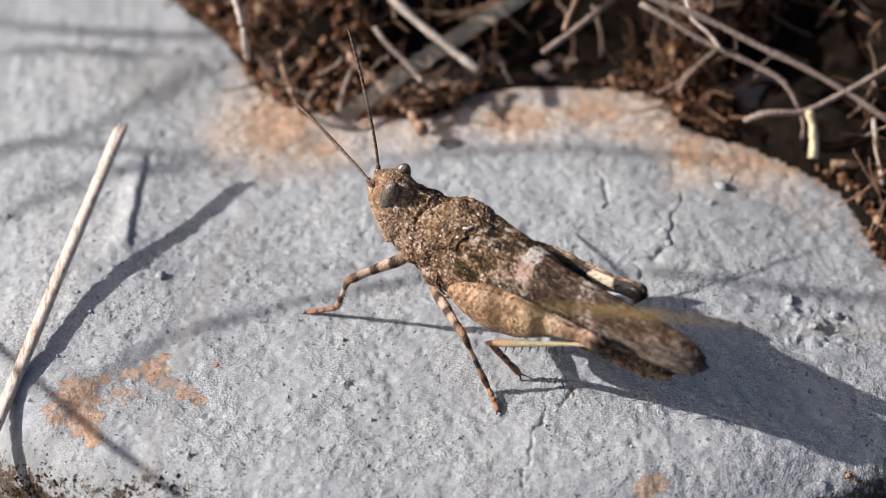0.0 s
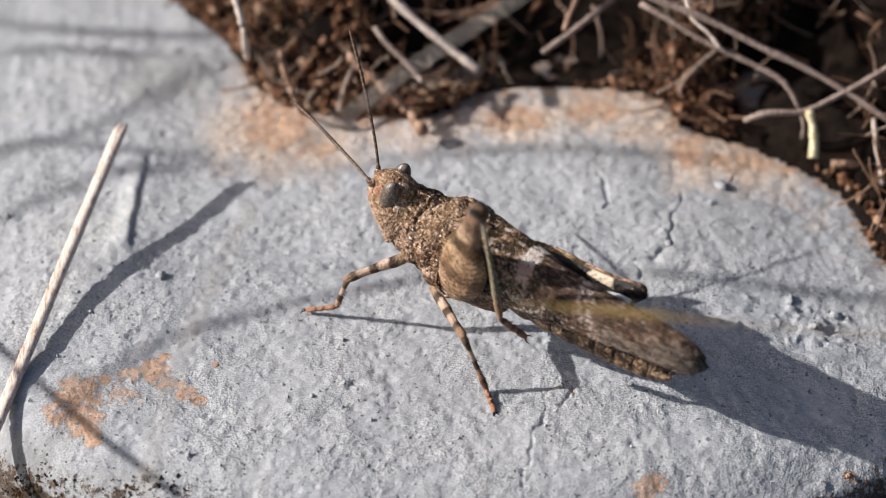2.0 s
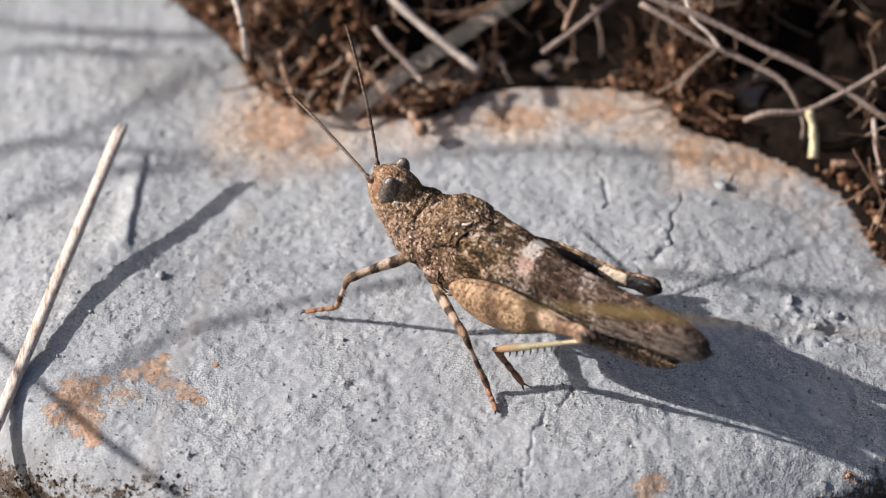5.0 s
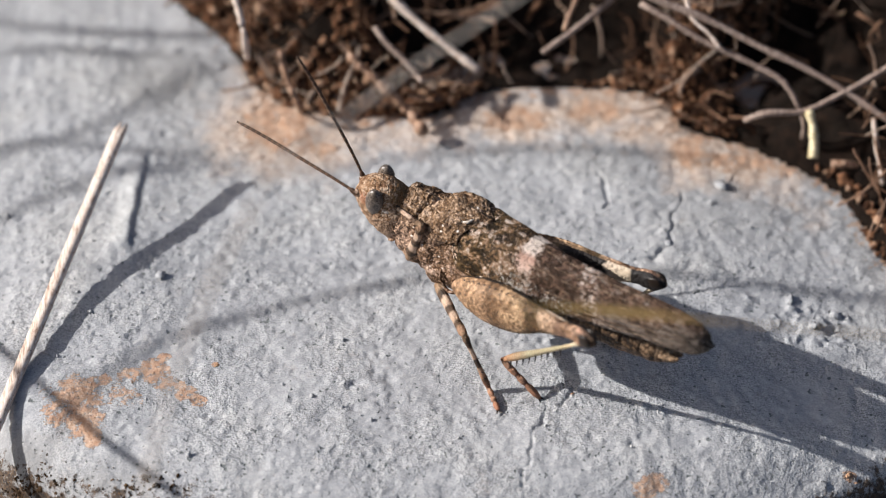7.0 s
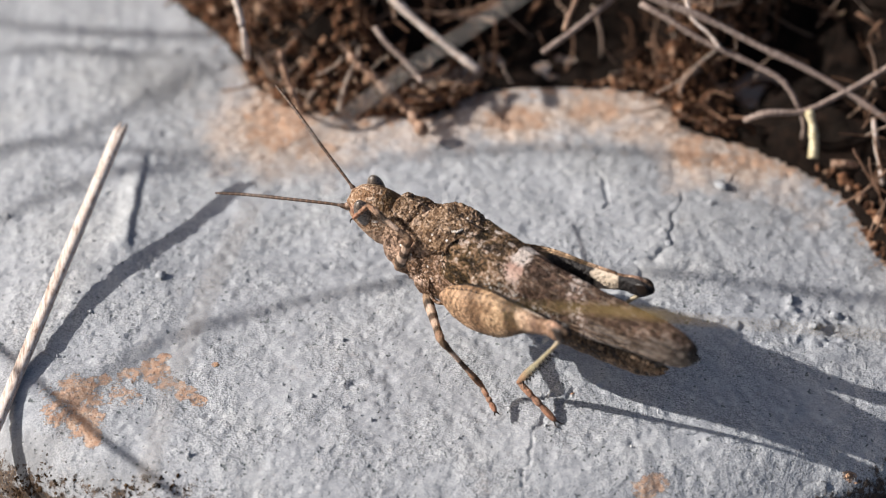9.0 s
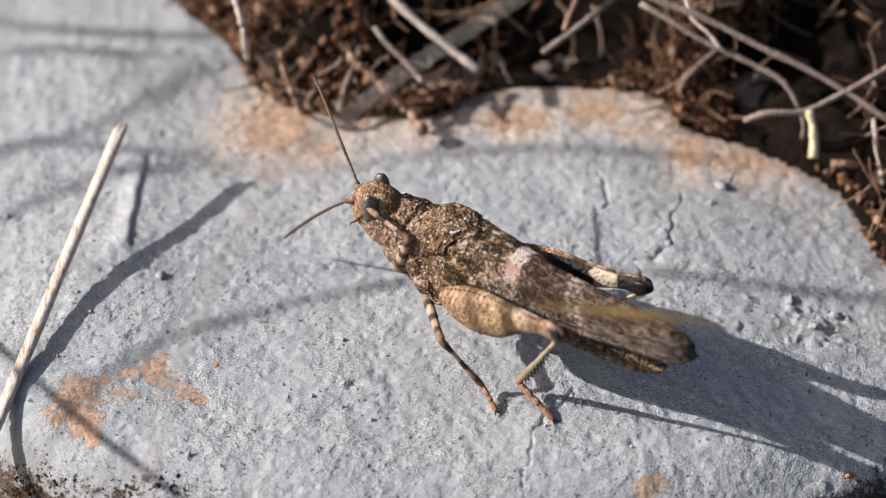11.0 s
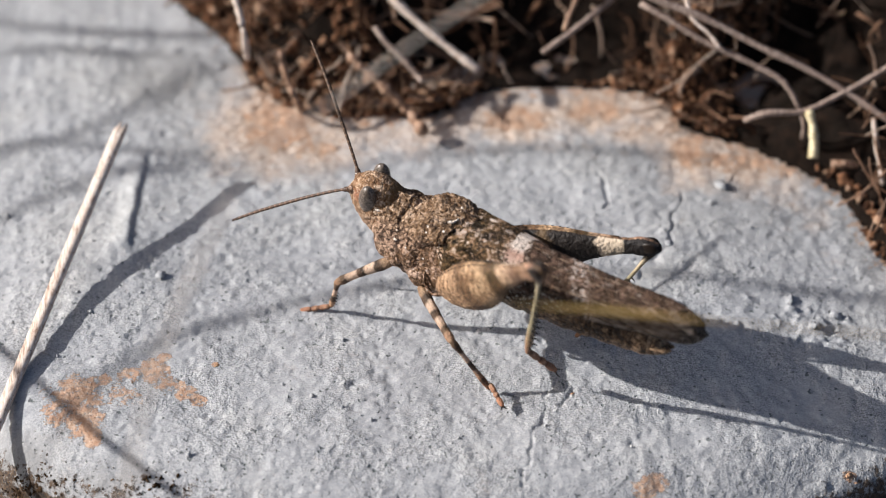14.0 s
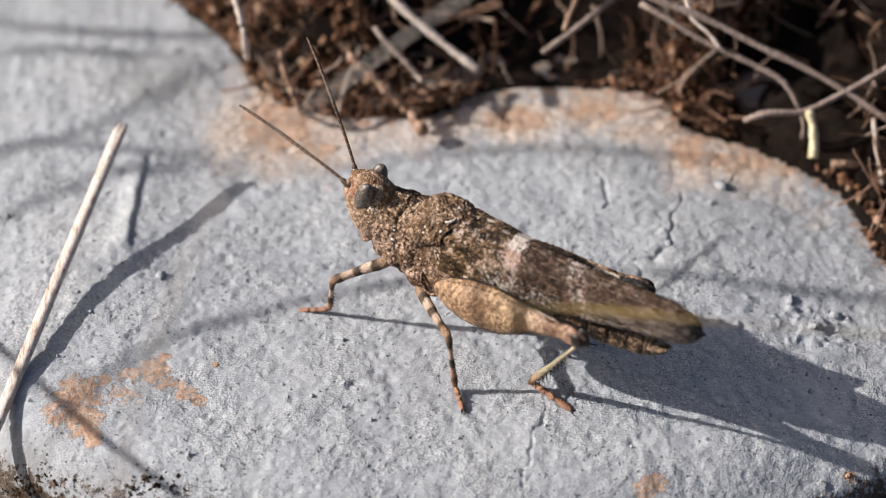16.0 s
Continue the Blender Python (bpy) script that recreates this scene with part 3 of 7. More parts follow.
def build_stone():
    gx, gy = grid_axis(-80, 80, -34, 34, 0.125, 2.0), grid_axis(-33, 80, -29, 24, 0.125, 2.0)
    X, Y = np.meshgrid(gx, gy, indexing="ij")
    z = pit_and_grain(gx, gy, stone_height(X, Y))
    v, q = grid_shape(gx, gy, z)
    # skirt that closes the slab down into the soil
    nx, ny = len(gx), len(gy)
    rim = np.r_[np.arange(nx) * ny, (nx - 1) * ny + np.arange(1, ny), (np.arange(nx - 2, -1, -1)) * ny + ny - 1, np.arange(ny - 2, 0, -1)]
    low = v[rim].copy()
    low[:, 2] = -16
    k = len(v) + np.arange(len(rim))
    q = np.r_[q, np.stack([rim, k, np.roll(k, -1), np.roll(rim, -1)], -1)]
    v = np.r_[v, low]
    me = fast_mesh("stone_slab", v, q, STONE)
    x, y = v[:, 0], v[:, 1]
    edge = np.interp(x, [p[0] for p in BANK], [p[1] for p in BANK])
    off = np.where(y < edge, away(x, y, BANK[2:-3]), 0.0)
    veil = 0.95 * np.exp(-((np.clip(off - 0.3, 0, None) / 3.6) ** 2)) * (0.75 + 0.6 * field(x, y, 7, 31)) / (1 + np.exp(np.clip(-(x + 15.5) * 1.5, -40, 40))) / (1 + np.exp(np.clip((x - 28) * 1.2, -40, 40)))
    clay = 0.55 * np.exp(-off / 2.2) / (1 + np.exp(np.clip(-(x + 15.5) * 1.5, -40, 40)))
    crusts = ((-26.0, -15.4, 2.5, 2.4, 0.85), (-25.2, -17.8, 1.7, 1.8, 0.85), (-24.5, -19.3, 0.8, 1.1, 0.85), (-27.4, -16.6, 1.4, 1.6, 0.7), (-22.2, -13.4, 1.2, 1.2, 0.7), (-20.6, -12.9, 1.3, 1.6, 0.85), (-19.4, -14.4, 1.3, 1.2, 0.75), (-18.2, -15.1, 1.3, 0.9, 0.8), (-17.3, -15.9, 0.7, 0.8, 0.95), (-19.9, -11.7, 0.7, 0.5, 1.0), (-23.4, -15.2, 1.3, 1.5, 0.62), (-24.0, -13.8, 0.6, 0.9, 0.75), (-22.0, -15.8, 1.2, 1.3, 0.58), (-16.2, -12.5, 0.35, 0.35, 1.0))
    far_clay = ((-12.6, 14.2, 3.2, 3.4, 0.95), (-9.6, 11.6, 3.0, 2.2, 0.6), (18.6, 11.2, 1.5, 2.6, 0.85), (22, 10.2, 3.4, 1.6, 0.72), (5.4, 14.8, 3.4, 1.8, 0.82), (11.6, 15.8, 3.2, 1.8, 0.78), (14.4, 13.4, 2.2, 1.5, 0.5))
    low_clay = ((14.6, -24.0, 1.8, 2.4, 0.66), (17.8, -26.0, 1.6, 1.0, 0.6), (28.4, -21.5, 0.7, 0.5, 0.85), (27.5, -26.5, 1.4, 0.9, 0.6), (-13, -26.5, 3.5, 1.2, 0.55))
    for cx, cy, rx, ry, s in crusts + far_clay + low_clay:
        clay = np.maximum(clay, s * np.exp(-(((x - cx) / rx) ** 2 + ((y - cy) / ry) ** 2) ** 1.5))
    for cx, cy, rx, ry, s in far_clay:
        veil = np.maximum(veil, (s + 0.2) * np.exp(-(((x - cx) / (1.5 * rx)) ** 2 + ((y - cy) / (1.6 * ry)) ** 2)))
    dirt = np.clip((rim_line(x) + np.where(x < -8, 5.6, 5.5) - y) / 6.5, 0, 0.95) * np.clip((np.abs(x - 2) - 8) / 6, 0.3, 1)
    for cx, cy, rx, ry in ((-31.0, -21.6, 2.6, 1.3), (-28.6, -22.3, 1.6, 0.8), (-27.6, -20.6, 0.5, 0.6), (-26.6, -21.9, 0.9, 0.7), (-25.0, -22.6, 1.0, 1.2), (-22.9, -23.4, 2.0, 0.8), (-20.6, -22.7, 0.9, 0.7), (-18.2, -23.6, 1.8, 0.7), (-24.0, -21.2, 0.5, 0.5)):
        dirt = np.maximum(dirt, (1.1 if cx < -28 else 0.6) * np.exp(-((x - cx) / rx) ** 2 - ((y - cy) / ry) ** 2))
    run = x - np.interp(y, [-0.7, 3.2, 7.7, 10.9], [-23.0, -23.0, -22.6, -22.3])
    lime_tone = 0.8 * np.exp(-((run + 0.9) / 0.8) ** 4) * np.clip((y + 1.5) / 2, 0, 1) * np.clip((10.5 - y) / 3, 0, 1)
    rng = np.random.RandomState(9)
    for px, py, r in zip(rng.uniform(-30, 30, 60), rng.uniform(-25, 12, 60), rng.uniform(0.3, 1.3, 60)):
        lime_tone = np.maximum(lime_tone, 0.62 * np.exp(-((x - px) ** 2 + (y - py) ** 2) / r**2))
    # negative dips: wide soft darker patches towards the bank and the lower left corner
    lime_tone = lime_tone - 0.8 * np.exp(-((x + 21) / 5.5) ** 2 - ((y - 19.5) / 5) ** 2) - 0.5 * np.exp(-((x + 16) / 7) ** 2 - ((y - 12) / 3) ** 2) - 0.4 * np.exp(-((x - 9) / 14) ** 2 - ((y - 11) / 3) ** 2) - 0.42 * np.exp(-((x - 20) / 11) ** 2 - ((y - 5) / 6) ** 2)
    lime_tone = lime_tone - 0.75 * np.exp(-((x + 30) / 3.2) ** 2 - ((y + 20) / 2.8) ** 2) - 0.6 * np.exp(-((x + 23.5) / 5) ** 2 - ((y + 22.6) / 1.5) ** 2)
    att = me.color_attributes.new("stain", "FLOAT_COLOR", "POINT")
    att.data.foreach_set("color", np.stack([clay, np.clip(dirt, 0, 1), lime_tone, clay * 0 + 1], -1).ravel())
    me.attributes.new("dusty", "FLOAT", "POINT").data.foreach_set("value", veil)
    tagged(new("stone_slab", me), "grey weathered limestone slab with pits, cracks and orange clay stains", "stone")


def bank_height(x, y):
    edge = np.interp(x, [p[0] for p in BANK], [p[1] for p in BANK])
    d = y - edge
    z = 0.42 * np.clip(d, 0, 5) + 1.1 * np.clip(d - 5, 0, 30) + 0.8 * np.tanh(np.clip(d, 0, None)) - 2.0 + np.clip(d, -6, 0) * 1.5
    z = z * (1 - 0.5 * np.clip((x - 27) / 6, 0, 1)) - 8.5 * np.exp(-((x - 31.0) / 8.5) ** 4 - ((y - 19) / 12) ** 4)
    z = np.where(d > 0.5, np.maximum(z, 0.4), z)
    return z + (1.0 + 0.05 * np.clip(d, 0, 30)) * 3.2 * field(x, y, 7.0, 41, 4, 0.6) * np.clip((d + 1) / 5, 0, 1), d


def build_bank():
    gx, gy = grid_axis(-80, 90, -40, 44, 0.5, 2.5), grid_axis(-50, 110, -4, 44, 0.5, 3.0)
    X, Y = np.meshgrid(gx, gy, indexing="ij")
    z, d = bank_height(X, Y)
    z = np.where(d < -0.5, -12.0, z)
    tagged(new("earth_bank", fast_mesh("earth_bank", *grid_shape(gx, gy, z), SOIL)), "crumbly earth bank behind the stone, with hollow shade in its dark colour", "soil bank", kind="structure")


def icosphere():
    bm = bmesh.new()
    bmesh.ops.create_icosphere(bm, subdivisions=1, radius=1.0)
    v = np.array([p.co for p in bm.verts])
    f = np.array([[w.index for w in p.verts] for p in bm.faces])
    bm.free()
    return v, f


def lumps(places, sizes, seed, squash=0.6):
    """Many uneven clods in one mesh."""
    rng = np.random.RandomState(seed)
    v, f = icosphere()
    allv, allf = [], []
    for i, (c, r) in enumerate(zip(places, sizes)):
        q = np.linalg.qr(rng.normal(size=(3, 3)))[0]
        k = rng.normal(size=(5, 3)) * 1.6
        bump = (1 + 0.34 * np.sin(v @ k.T + rng.uniform(0, 6, 5)).sum(1) / 1.6) * rng.uniform(0.72, 1.25, len(v))
        s = np.array([1, rng.uniform(squash, 1), rng.uniform(squash, 1)])
        allv.append((v * bump[:, None] * s * r) @ q + c)
        allf.append(f + i * len(v))
    return np.concatenate(allv), np.concatenate(allf)


def threads(starts, ways, lengths, radii, seed, bend=0.5):
    """Many thin bent fibres in one mesh."""
    rng = np.random.RandomState(seed)
    allv, allf, m, n = [], [], 7, 5
    for i, (p, w, L, r) in enumerate(zip(starts, ways, lengths, radii)):
        w = w / np.linalg.norm(w)
        side = np.cross(w, rng.normal(size=3))
        side /= np.linalg.norm(side)
        up = np.cross(w, side)
        s = np.linspace(-0.5, 0.5, m)
        wob = rng.normal(size=2) * bend
        path = p + np.outer(s * L, w) + np.outer((s**2 * 4 - 0.33) * L * 0.25 * wob[0], side) + np.outer(np.sin(s * 7) * L * 0.06 * wob[1], up)
        a = 2 * np.pi * np.arange(n) / n
        rr = r * np.linspace(1.0, rng.uniform(0.35, 1.0), m)
        ring = path[:, None, :] + rr[:, None, None] * (np.cos(a)[None, :, None] * side + np.sin(a)[None, :, None] * up)
        allv.append(ring.reshape(-1, 3))
        k, j = np.meshgrid(np.arange(m - 1), np.arange(n), indexing="ij")
        b = i * m * n
        allf.append(np.stack([b + k * n + j, b + k * n + (j + 1) % n, b + (k + 1) * n + (j + 1) % n, b + (k + 1) * n + j], -1).reshape(-1, 4))
    return np.concatenate(allv), np.concatenate(allf)


def build_litter():
    rng = np.random.RandomState(12)
    x, y = rng.uniform(-38, 42, 120000), rng.uniform(-6, 42, 120000)
    z, d = bank_height(x, y)
    hollow = np.exp(-((x - 9.5) / 5.5) ** 4 - ((y - 19) / 8) ** 4) + np.exp(-((x - 26.0) / 4.6) ** 4 - ((y - 14) / 8) ** 4) + 0.6 * np.exp(-((x + 1.5) / 3.5) ** 2 - ((y - 21) / 4) ** 2)
    hollow = hollow + 0.7 * np.exp(-((x - 34) / 4) ** 2 - ((y - 3) / 6) ** 2) + 0.9 * np.exp(-((x - 31) / 7) ** 4 - ((y - 20) / 9) ** 4) + 0.6 / (1 + np.exp(-(x - 27) / 0.8))
    hollow = hollow * np.clip(d / 2.5 - 0.1, 0, 1)
    clump = field(x, y, 6.0, 51, 3) + 0.10 - 0.7 * hollow + 0.35 * np.exp(-np.abs(d - 1) / 2)
    keep = (d > -0.8) & (d < 20) & (rng.uniform(size=len(x)) < np.clip(2.6 * clump, 0.0, 1))
    x, y, z, d = x[keep][:24000], y[keep][:24000], z[keep][:24000], d[keep][:24000]
    size = np.minimum(np.exp(rng.normal(-1.85, 0.6, len(x))), 0.42) * np.clip(0.8 + 0.02 * d, 0.7, 1.2)
    heap = np.clip(clump[keep][:24000], 0, 1) * rng.uniform(0, 7.0, len(x)) * np.clip(d / 6, 0.15, 1)
    v, f = lumps(np.stack([x, y, z + 0.2 * size + heap * 0.6], -1), size * 1.25, 13, 0.35)
    tagged(new("soil_crumbs", fast_mesh("soil_crumbs", v, f, CRUMB)), "loose reddish brown soil crumbs heaped on the bank", "soil crumbs", kind="stuff")
    x, y = rng.uniform(-36, 42, 9000), rng.uniform(-4, 42, 9000)
    z, d = bank_height(x, y)
    hollow = np.exp(-((x - 9.5) / 5.5) ** 4 - ((y - 19) / 8) ** 4) + np.exp(-((x - 27.0) / 5.0) ** 4 - ((y - 14) / 9) ** 4)
    keep = (d > 0.2) & (d < 22) & (rng.uniform(size=len(x)) > 0.9 * hollow + 0.4 * (x > 26))
    x, y, z = x[keep][:1300], y[keep][:1300], z[keep][:1300]
    n = len(x)
    ways = np.stack([rng.normal(size=n), rng.normal(size=n) * 0.7 - 0.3, rng.normal(size=n) * 0.8 - 0.3], -1)
    lift = rng.uniform(0.3, 4.0, n) * np.clip(d[keep][:1300] / 6, 0.12, 1)
    starts, lengths, radii = np.stack([x, y, z + lift], -1), rng.uniform(1.6, 7.0, n), np.exp(rng.normal(-2.45, 0.5, n))
    v, f = threads(starts[70:900], ways[70:900], lengths[70:900], radii[70:900], 14)
    tagged(new("root_fibres", fast_mesh("root_fibres", v, f, FIBRE)), "tangle of thin dry roots and fibres on the bank", "roots", kind="stuff")
    for k in range(70):
        v, f = threads(starts[k : k + 1], ways[k : k + 1], lengths[k : k + 1] * 1.15, np.maximum(radii[k : k + 1], 0.11), 100 + k)
        tagged(new("dry_rootlet", fast_mesh("dry_rootlet", v, f, FIBRE)), "thin bent dry brown rootlet tangled in the bank", "root", "rootlets in the bank")
    # dark crumbs caught at the foot of the slab
    x, y = rng.uniform(-42, 42, 9000), rng.uniform(-34, -8, 9000)
    foot = rim_line(x) - y
    keep = (foot > -0.9) & (foot < 5) & (rng.uniform(size=len(x)) < np.clip((np.abs(x - 2) - 6) / 6, 0.1, 1) * np.clip(0.2 + (foot + 0.9) / 2, 0, 1))
    x, y = x[keep][:2600], y[keep][:2600]
    corner = np.array([(-29.8, -20.4), (-28.0, -20.6), (-26.6, -20.9), (-25.2, -22.2), (-24.2, -21.4), (-22.9, -23.0), (-21.6, -22.6), (-20.4, -22.5), (-18.6, -23.2), (-17.0, -23.4)])
    strewn = corner[rng.randint(0, len(corner), 520)] + rng.normal(0, 0.7, (520, 2)) - (0, 0.9)
    mound = np.array((-30.6, -21.2)) + rng.normal(0, 1, (1100, 2)) * (1.3, 0.45)
    x, y = np.r_[x, mound[:, 0], strewn[:, 0]], np.r_[y, mound[:, 1], strewn[:, 1]]
    z = np.maximum(stone_height(x, y, False), -8.0 + 1.5 * rng.uniform(size=len(x)))
    v, f = lumps(np.stack([x, y, z - 0.03], -1), np.minimum(np.exp(rng.normal(-1.95, 0.5, len(x))), 0.4) * np.r_[np.ones(len(x) - 1620), np.full(1620, 0.5)], 15, 0.4)
    tagged(new("mossy_crumbs", fast_mesh("mossy_crumbs", v, f, MOSS)), "brown mossy crumbs at the foot of the stone", "moss", kind="stuff")
    # grit lying on the slab
    x, y = rng.uniform(-33, 33, 300), rng.uniform(-23, 24, 300)
    edge = np.interp(x, [p[0] for p in BANK], [p[1] for p in BANK])
    ok = y < edge - 0.5
    x, y = x[ok], y[ok]
    size = np.exp(rng.normal(-2.6, 0.45, len(x)))
    v, f = lumps(np.stack([x, y, stone_height(x.copy(), y.copy()) + size * 0.3], -1), size, 16)
    tagged(new("grit", fast_mesh("grit", v, f, STONE)), "fine grey grit scattered over the stone", "grit", kind="stuff")


build_ground()
build_stone()
build_bank()
build_litter()


# ---- straws, roots and stems ----
def stalk(points, r0, r1, material, name, label, category, group="", n=8, steps=24, knobby=0.12):
    p = np.array(points, float)
    radii = np.array(r0) if isinstance(r0, list) else np.linspace(r0, r1, len(p))
    r0 = float(radii.max())
    s = np.r_[0, np.cumsum(np.linalg.norm(np.diff(p, axis=0), axis=1))]
    q = spine_curve(np.c_[s, p, radii], steps)
    rng = np.random.RandomState(int(abs(p[0] @ (13.0, 7.0, 3.0))) % 9973)
    wild = 1 + knobby * rng.normal(size=steps)
    shape = rough_up(tube(q[:, 1:4], q[:, 4] * np.clip(wild, 0.45, 1.8), n), r0 * knobby, r0 * 2.2, s[-1])
    return thing(name, shape, material, label, category, group)


def broken_straw():
    """The bleached stalk that leans over the slab's edge, with a split end."""
    a, b = np.array((-23.9, 7.5, 5.1)), np.array((-30.7, -15.1, -0.2))
    d = b - a
    pts = [a + d * s for s in np.linspace(0, 2.2, 26)]
    rings = []
    w = d / np.linalg.norm(d)
    side = np.cross(w, (0, 0, 1.0))
    side /= np.linalg.norm(side)
    up = np.cross(side, w)
    for i, p in enumerate(pts):
        r = 0.46 + 0.012 * math.sin(i * 1.7)
        ring = []
        for j in range(14):
            t = 2 * math.pi * j / 14
            k = r * (1 + 0.10 * math.cos(3 * t + 0.4)) * (0.85 if abs(math.sin(t)) > 0.7 else 1)
            jag = w * (0.55 * math.sin(2.1 * j) - 0.2) * (i == 0)
            ring.append(tuple(p + k * (side * math.cos(t) - up * math.sin(t)) + jag))
        rings.append(ring)
    straw = thing("broken_straw", loft(rings), STRAW, "bleached pale broken straw stalk leaning across the stone", "straw")
    return straw


broken_straw()
DRY = "dry stems on the bank"
stalk([(-4.6, 20.9, 7.8), (-3.3, 20.0, 6.9), (-0.4, 18.2, 5.1), (2.7, 16.5, 3.4)], 0.34, 0.30, STRAW, "dry_straw", "pale split straw piece lying on the dark bank", "straw", DRY)
stalk([(14.0, 16.6, 11.2), (16.1, 16.0, 10.6), (19.7, 15.0, 9.6), (23.5, 13.6, 8.2), (27.3, 12.3, 6.9), (30.2, 11.1, 5.7), (33.1, 9.7, 4.3), (38, 7.5, 1.0)], 0.27, 0.23, ROOT, "long_root", "long bare greyish brown root sweeping over the bank", "root", DRY)
stalk([(22.6, 10.4, 3.6), (23.9, 10.0, 4.6), (26.8, 10.1, 4.7), (29.4, 10.9, 5.5), (31.5, 11.7, 6.3), (33.1, 12.4, 7.0), (37, 14.0, 9.0)], 0.25, 0.22, ROOT, "curved_root", "thin curved greyish root above a dark hollow", "root", DRY)
stalk([(14.8, 16.4, 10.0), (16.6, 15.5, 9.4), (19.3, 14.3, 8.2), (21.4, 13.6, 7.5), (23.7, 12.8, 6.7), (25.4, 12.1, 6.0), (26.4, 11.0, 4.9), (27.0, 10.4, 3.6), (27.1, 10.8, 1.5)], 0.25, 0.2, ROOT, "hooked_root", "brown root bending down into the hollow", "root", DRY)
stalk([(17.8, 17.2, 11.6), (18.2, 16.0, 10.6), (18.6, 15.1, 9.7), (19.9, 14.2, 8.8), (20.7, 13.5, 8.1)], 0.2, 0.16, STRAW, "dry_straw", "short pale straw among the roots", "straw", DRY)
stalk([(27.3, 10.2, 4.8), (27.6, 9.3, 3.9), (27.7, 8.4, 2.9), (27.6, 7.75, 2.15)], 0.32, 0.42, GOLD, "golden_straw", "short golden yellow stem piece hanging over the stone", "straw", DRY)
stalk([(32.2, 10.3, 3.9), (32.4, 9.0, 2.6), (32.8, 7.1, 0.7), (33.0, 6.5, -0.5)], 0.2, 0.16, STRAW, "dry_straw", "whitish straw at the edge of the bank", "straw", DRY)
stalk([(7.5, 16.3, 5.3), (9.1, 17.1, 6.1), (10.4, 17.8, 6.8), (13, 20.2, 7.5)], 0.2, 0.22, ROOT, "dry_twig", "stubby grey twig sticking out of the bank", "twig", DRY)
stalk([(9.2, 17.6, 6.4), (9.6, 18.4, 7.4), (10.0, 19.0, 8.0), (10.6, 21.2, 10.0)], 0.2, 0.22, RUST, "rusty_straw", "rust coloured stem standing in the bank", "straw", DRY)
stalk([(-15.9, 18, 10.6), (-15.6, 16.8, 10.0), (-15.3, 16.2, 9.4), (-15.0, 15.4, 8.2), (-14.8, 16.0, 5.0)], 0.26, 0.24, STRAW, "dry_straw", "bright straw end above the crumbs", "straw", DRY)
stalk([(-12.3, 16.2, 5.6), (-12.1, 15.3, 5.0), (-11.7, 14.4, 4.0), (-11.2, 13.7, 3.0), (-10.8, 14.2, 1.4)], 0.26, 0.2, RUST, "bent_root", "brown root bent down onto the stone", "root", DRY, knobby=0.25)
stalk([(-7.8, 17.2, 5.6), (-6.9, 16.0, 5.0), (-4.8, 14.8, 3.6), (-2.7, 14.0, 1.6), (-1.4, 11.6, 1.4)], 0.22, 0.40, RUST, "crumbly_root", "thick crumbly brown root reaching down to the stone", "root", DRY, 10, 40, 0.4)
stalk([(-5.2, 18.2, 6.3), (-4.4, 17.3, 5.6), (-2.7, 16.1, 4.4), (-1.9, 15.4, 3.7), (-1.6, 14.5, 4.0)], 0.24, 0.2, ROOT, "dry_root", "grey brown root in the tangle", "root", DRY)
stalk([(29.1, 8.7, 0.7), (30.8, 8.5, 0.8), (32.3, 7.9, 0.4), (35, 6, -1)], 0.32, 0.28, RUST, "rusty_straw", "reddish stem lying along the stone edge", "straw", DRY)
GRASS = "grass stems outside the light patch"


def far_stem(points, r):
    """A reed on a hair-thin stalk with a thicker bending head."""
    first, last = points[0], points[-1]
    path = [(first[0] - 14, first[1] - 4, -11.5), (first[0] - 9, first[1] - 2, first[2] * 0.55), *points, (last[0] + 7, last[1], last[2] - 2)]
    return stalk(path, [0.07, 0.07, r * 0.5] + [r] * (len(points) - 1) + [r * 0.3], 0, GREYSTEM, "dry_reed", "dry grey reed standing beside the stone", "reed", GRASS, 7, 40)


far_stem([(-73.9, -6.3, 22.9), (-71.2, -8.8, 22.9), (-66.8, -13.9, 22.9), (-62.5, -19.0, 22.9), (-57.9, -24.6, 22.9), (-54.2, -28.9, 22.9)], 0.27)
far_stem([(-166.2, 26.9, 76.2), (-161.9, 28.0, 76.2), (-157.5, 27.6, 76.2), (-153.5, 26.9, 76.2)], 0.42)
far_stem([(-166.6, 31.8, 76.2), (-159.9, 30.4, 76.2), (-154.9, 29.7, 76.2), (-149.2, 29.2, 76.2)], 0.42)
far_stem([(-136.3, -15.4, 63.5), (-131.1, -9.6, 63.5), (-126.0, -5.8, 63.5), (-121.2, -3.7, 63.5), (-116.8, -1.9, 63.5), (-111.1, -0.1, 63.5)], 0.31)
far_stem([(-162.6, 15.5, 76.2), (-156.4, 18.1, 76.2), (-150.2, 23.2, 76.2), (-146.8, 25.9, 76.2)], 0.3)
far_stem([(-163.7, 7.4, 76.2), (-157.2, 11.2, 76.2), (-151.8, 13.2, 76.2), (-148.5, 13.8, 76.2)], 0.4)
far_stem([(-121.9, 1.9, 76.2), (-112.0, 1.5, 76.2), (-103.8, 0.6, 76.2), (-94.7, 0.9, 76.2)], 0.36)
far_stem([(-138.6, 13.2, 76.2), (-128.4, 15.1, 76.2), (-119.9, 15.5, 76.2), (-111.4, 14.8, 76.2)], 0.28)
far_stem([(-164.4, 16.1, 76.2), (-159.3, 16.8, 76.2), (-154.9, 15.7, 76.2), (-149.8, 15.1, 76.2)], 0.4)

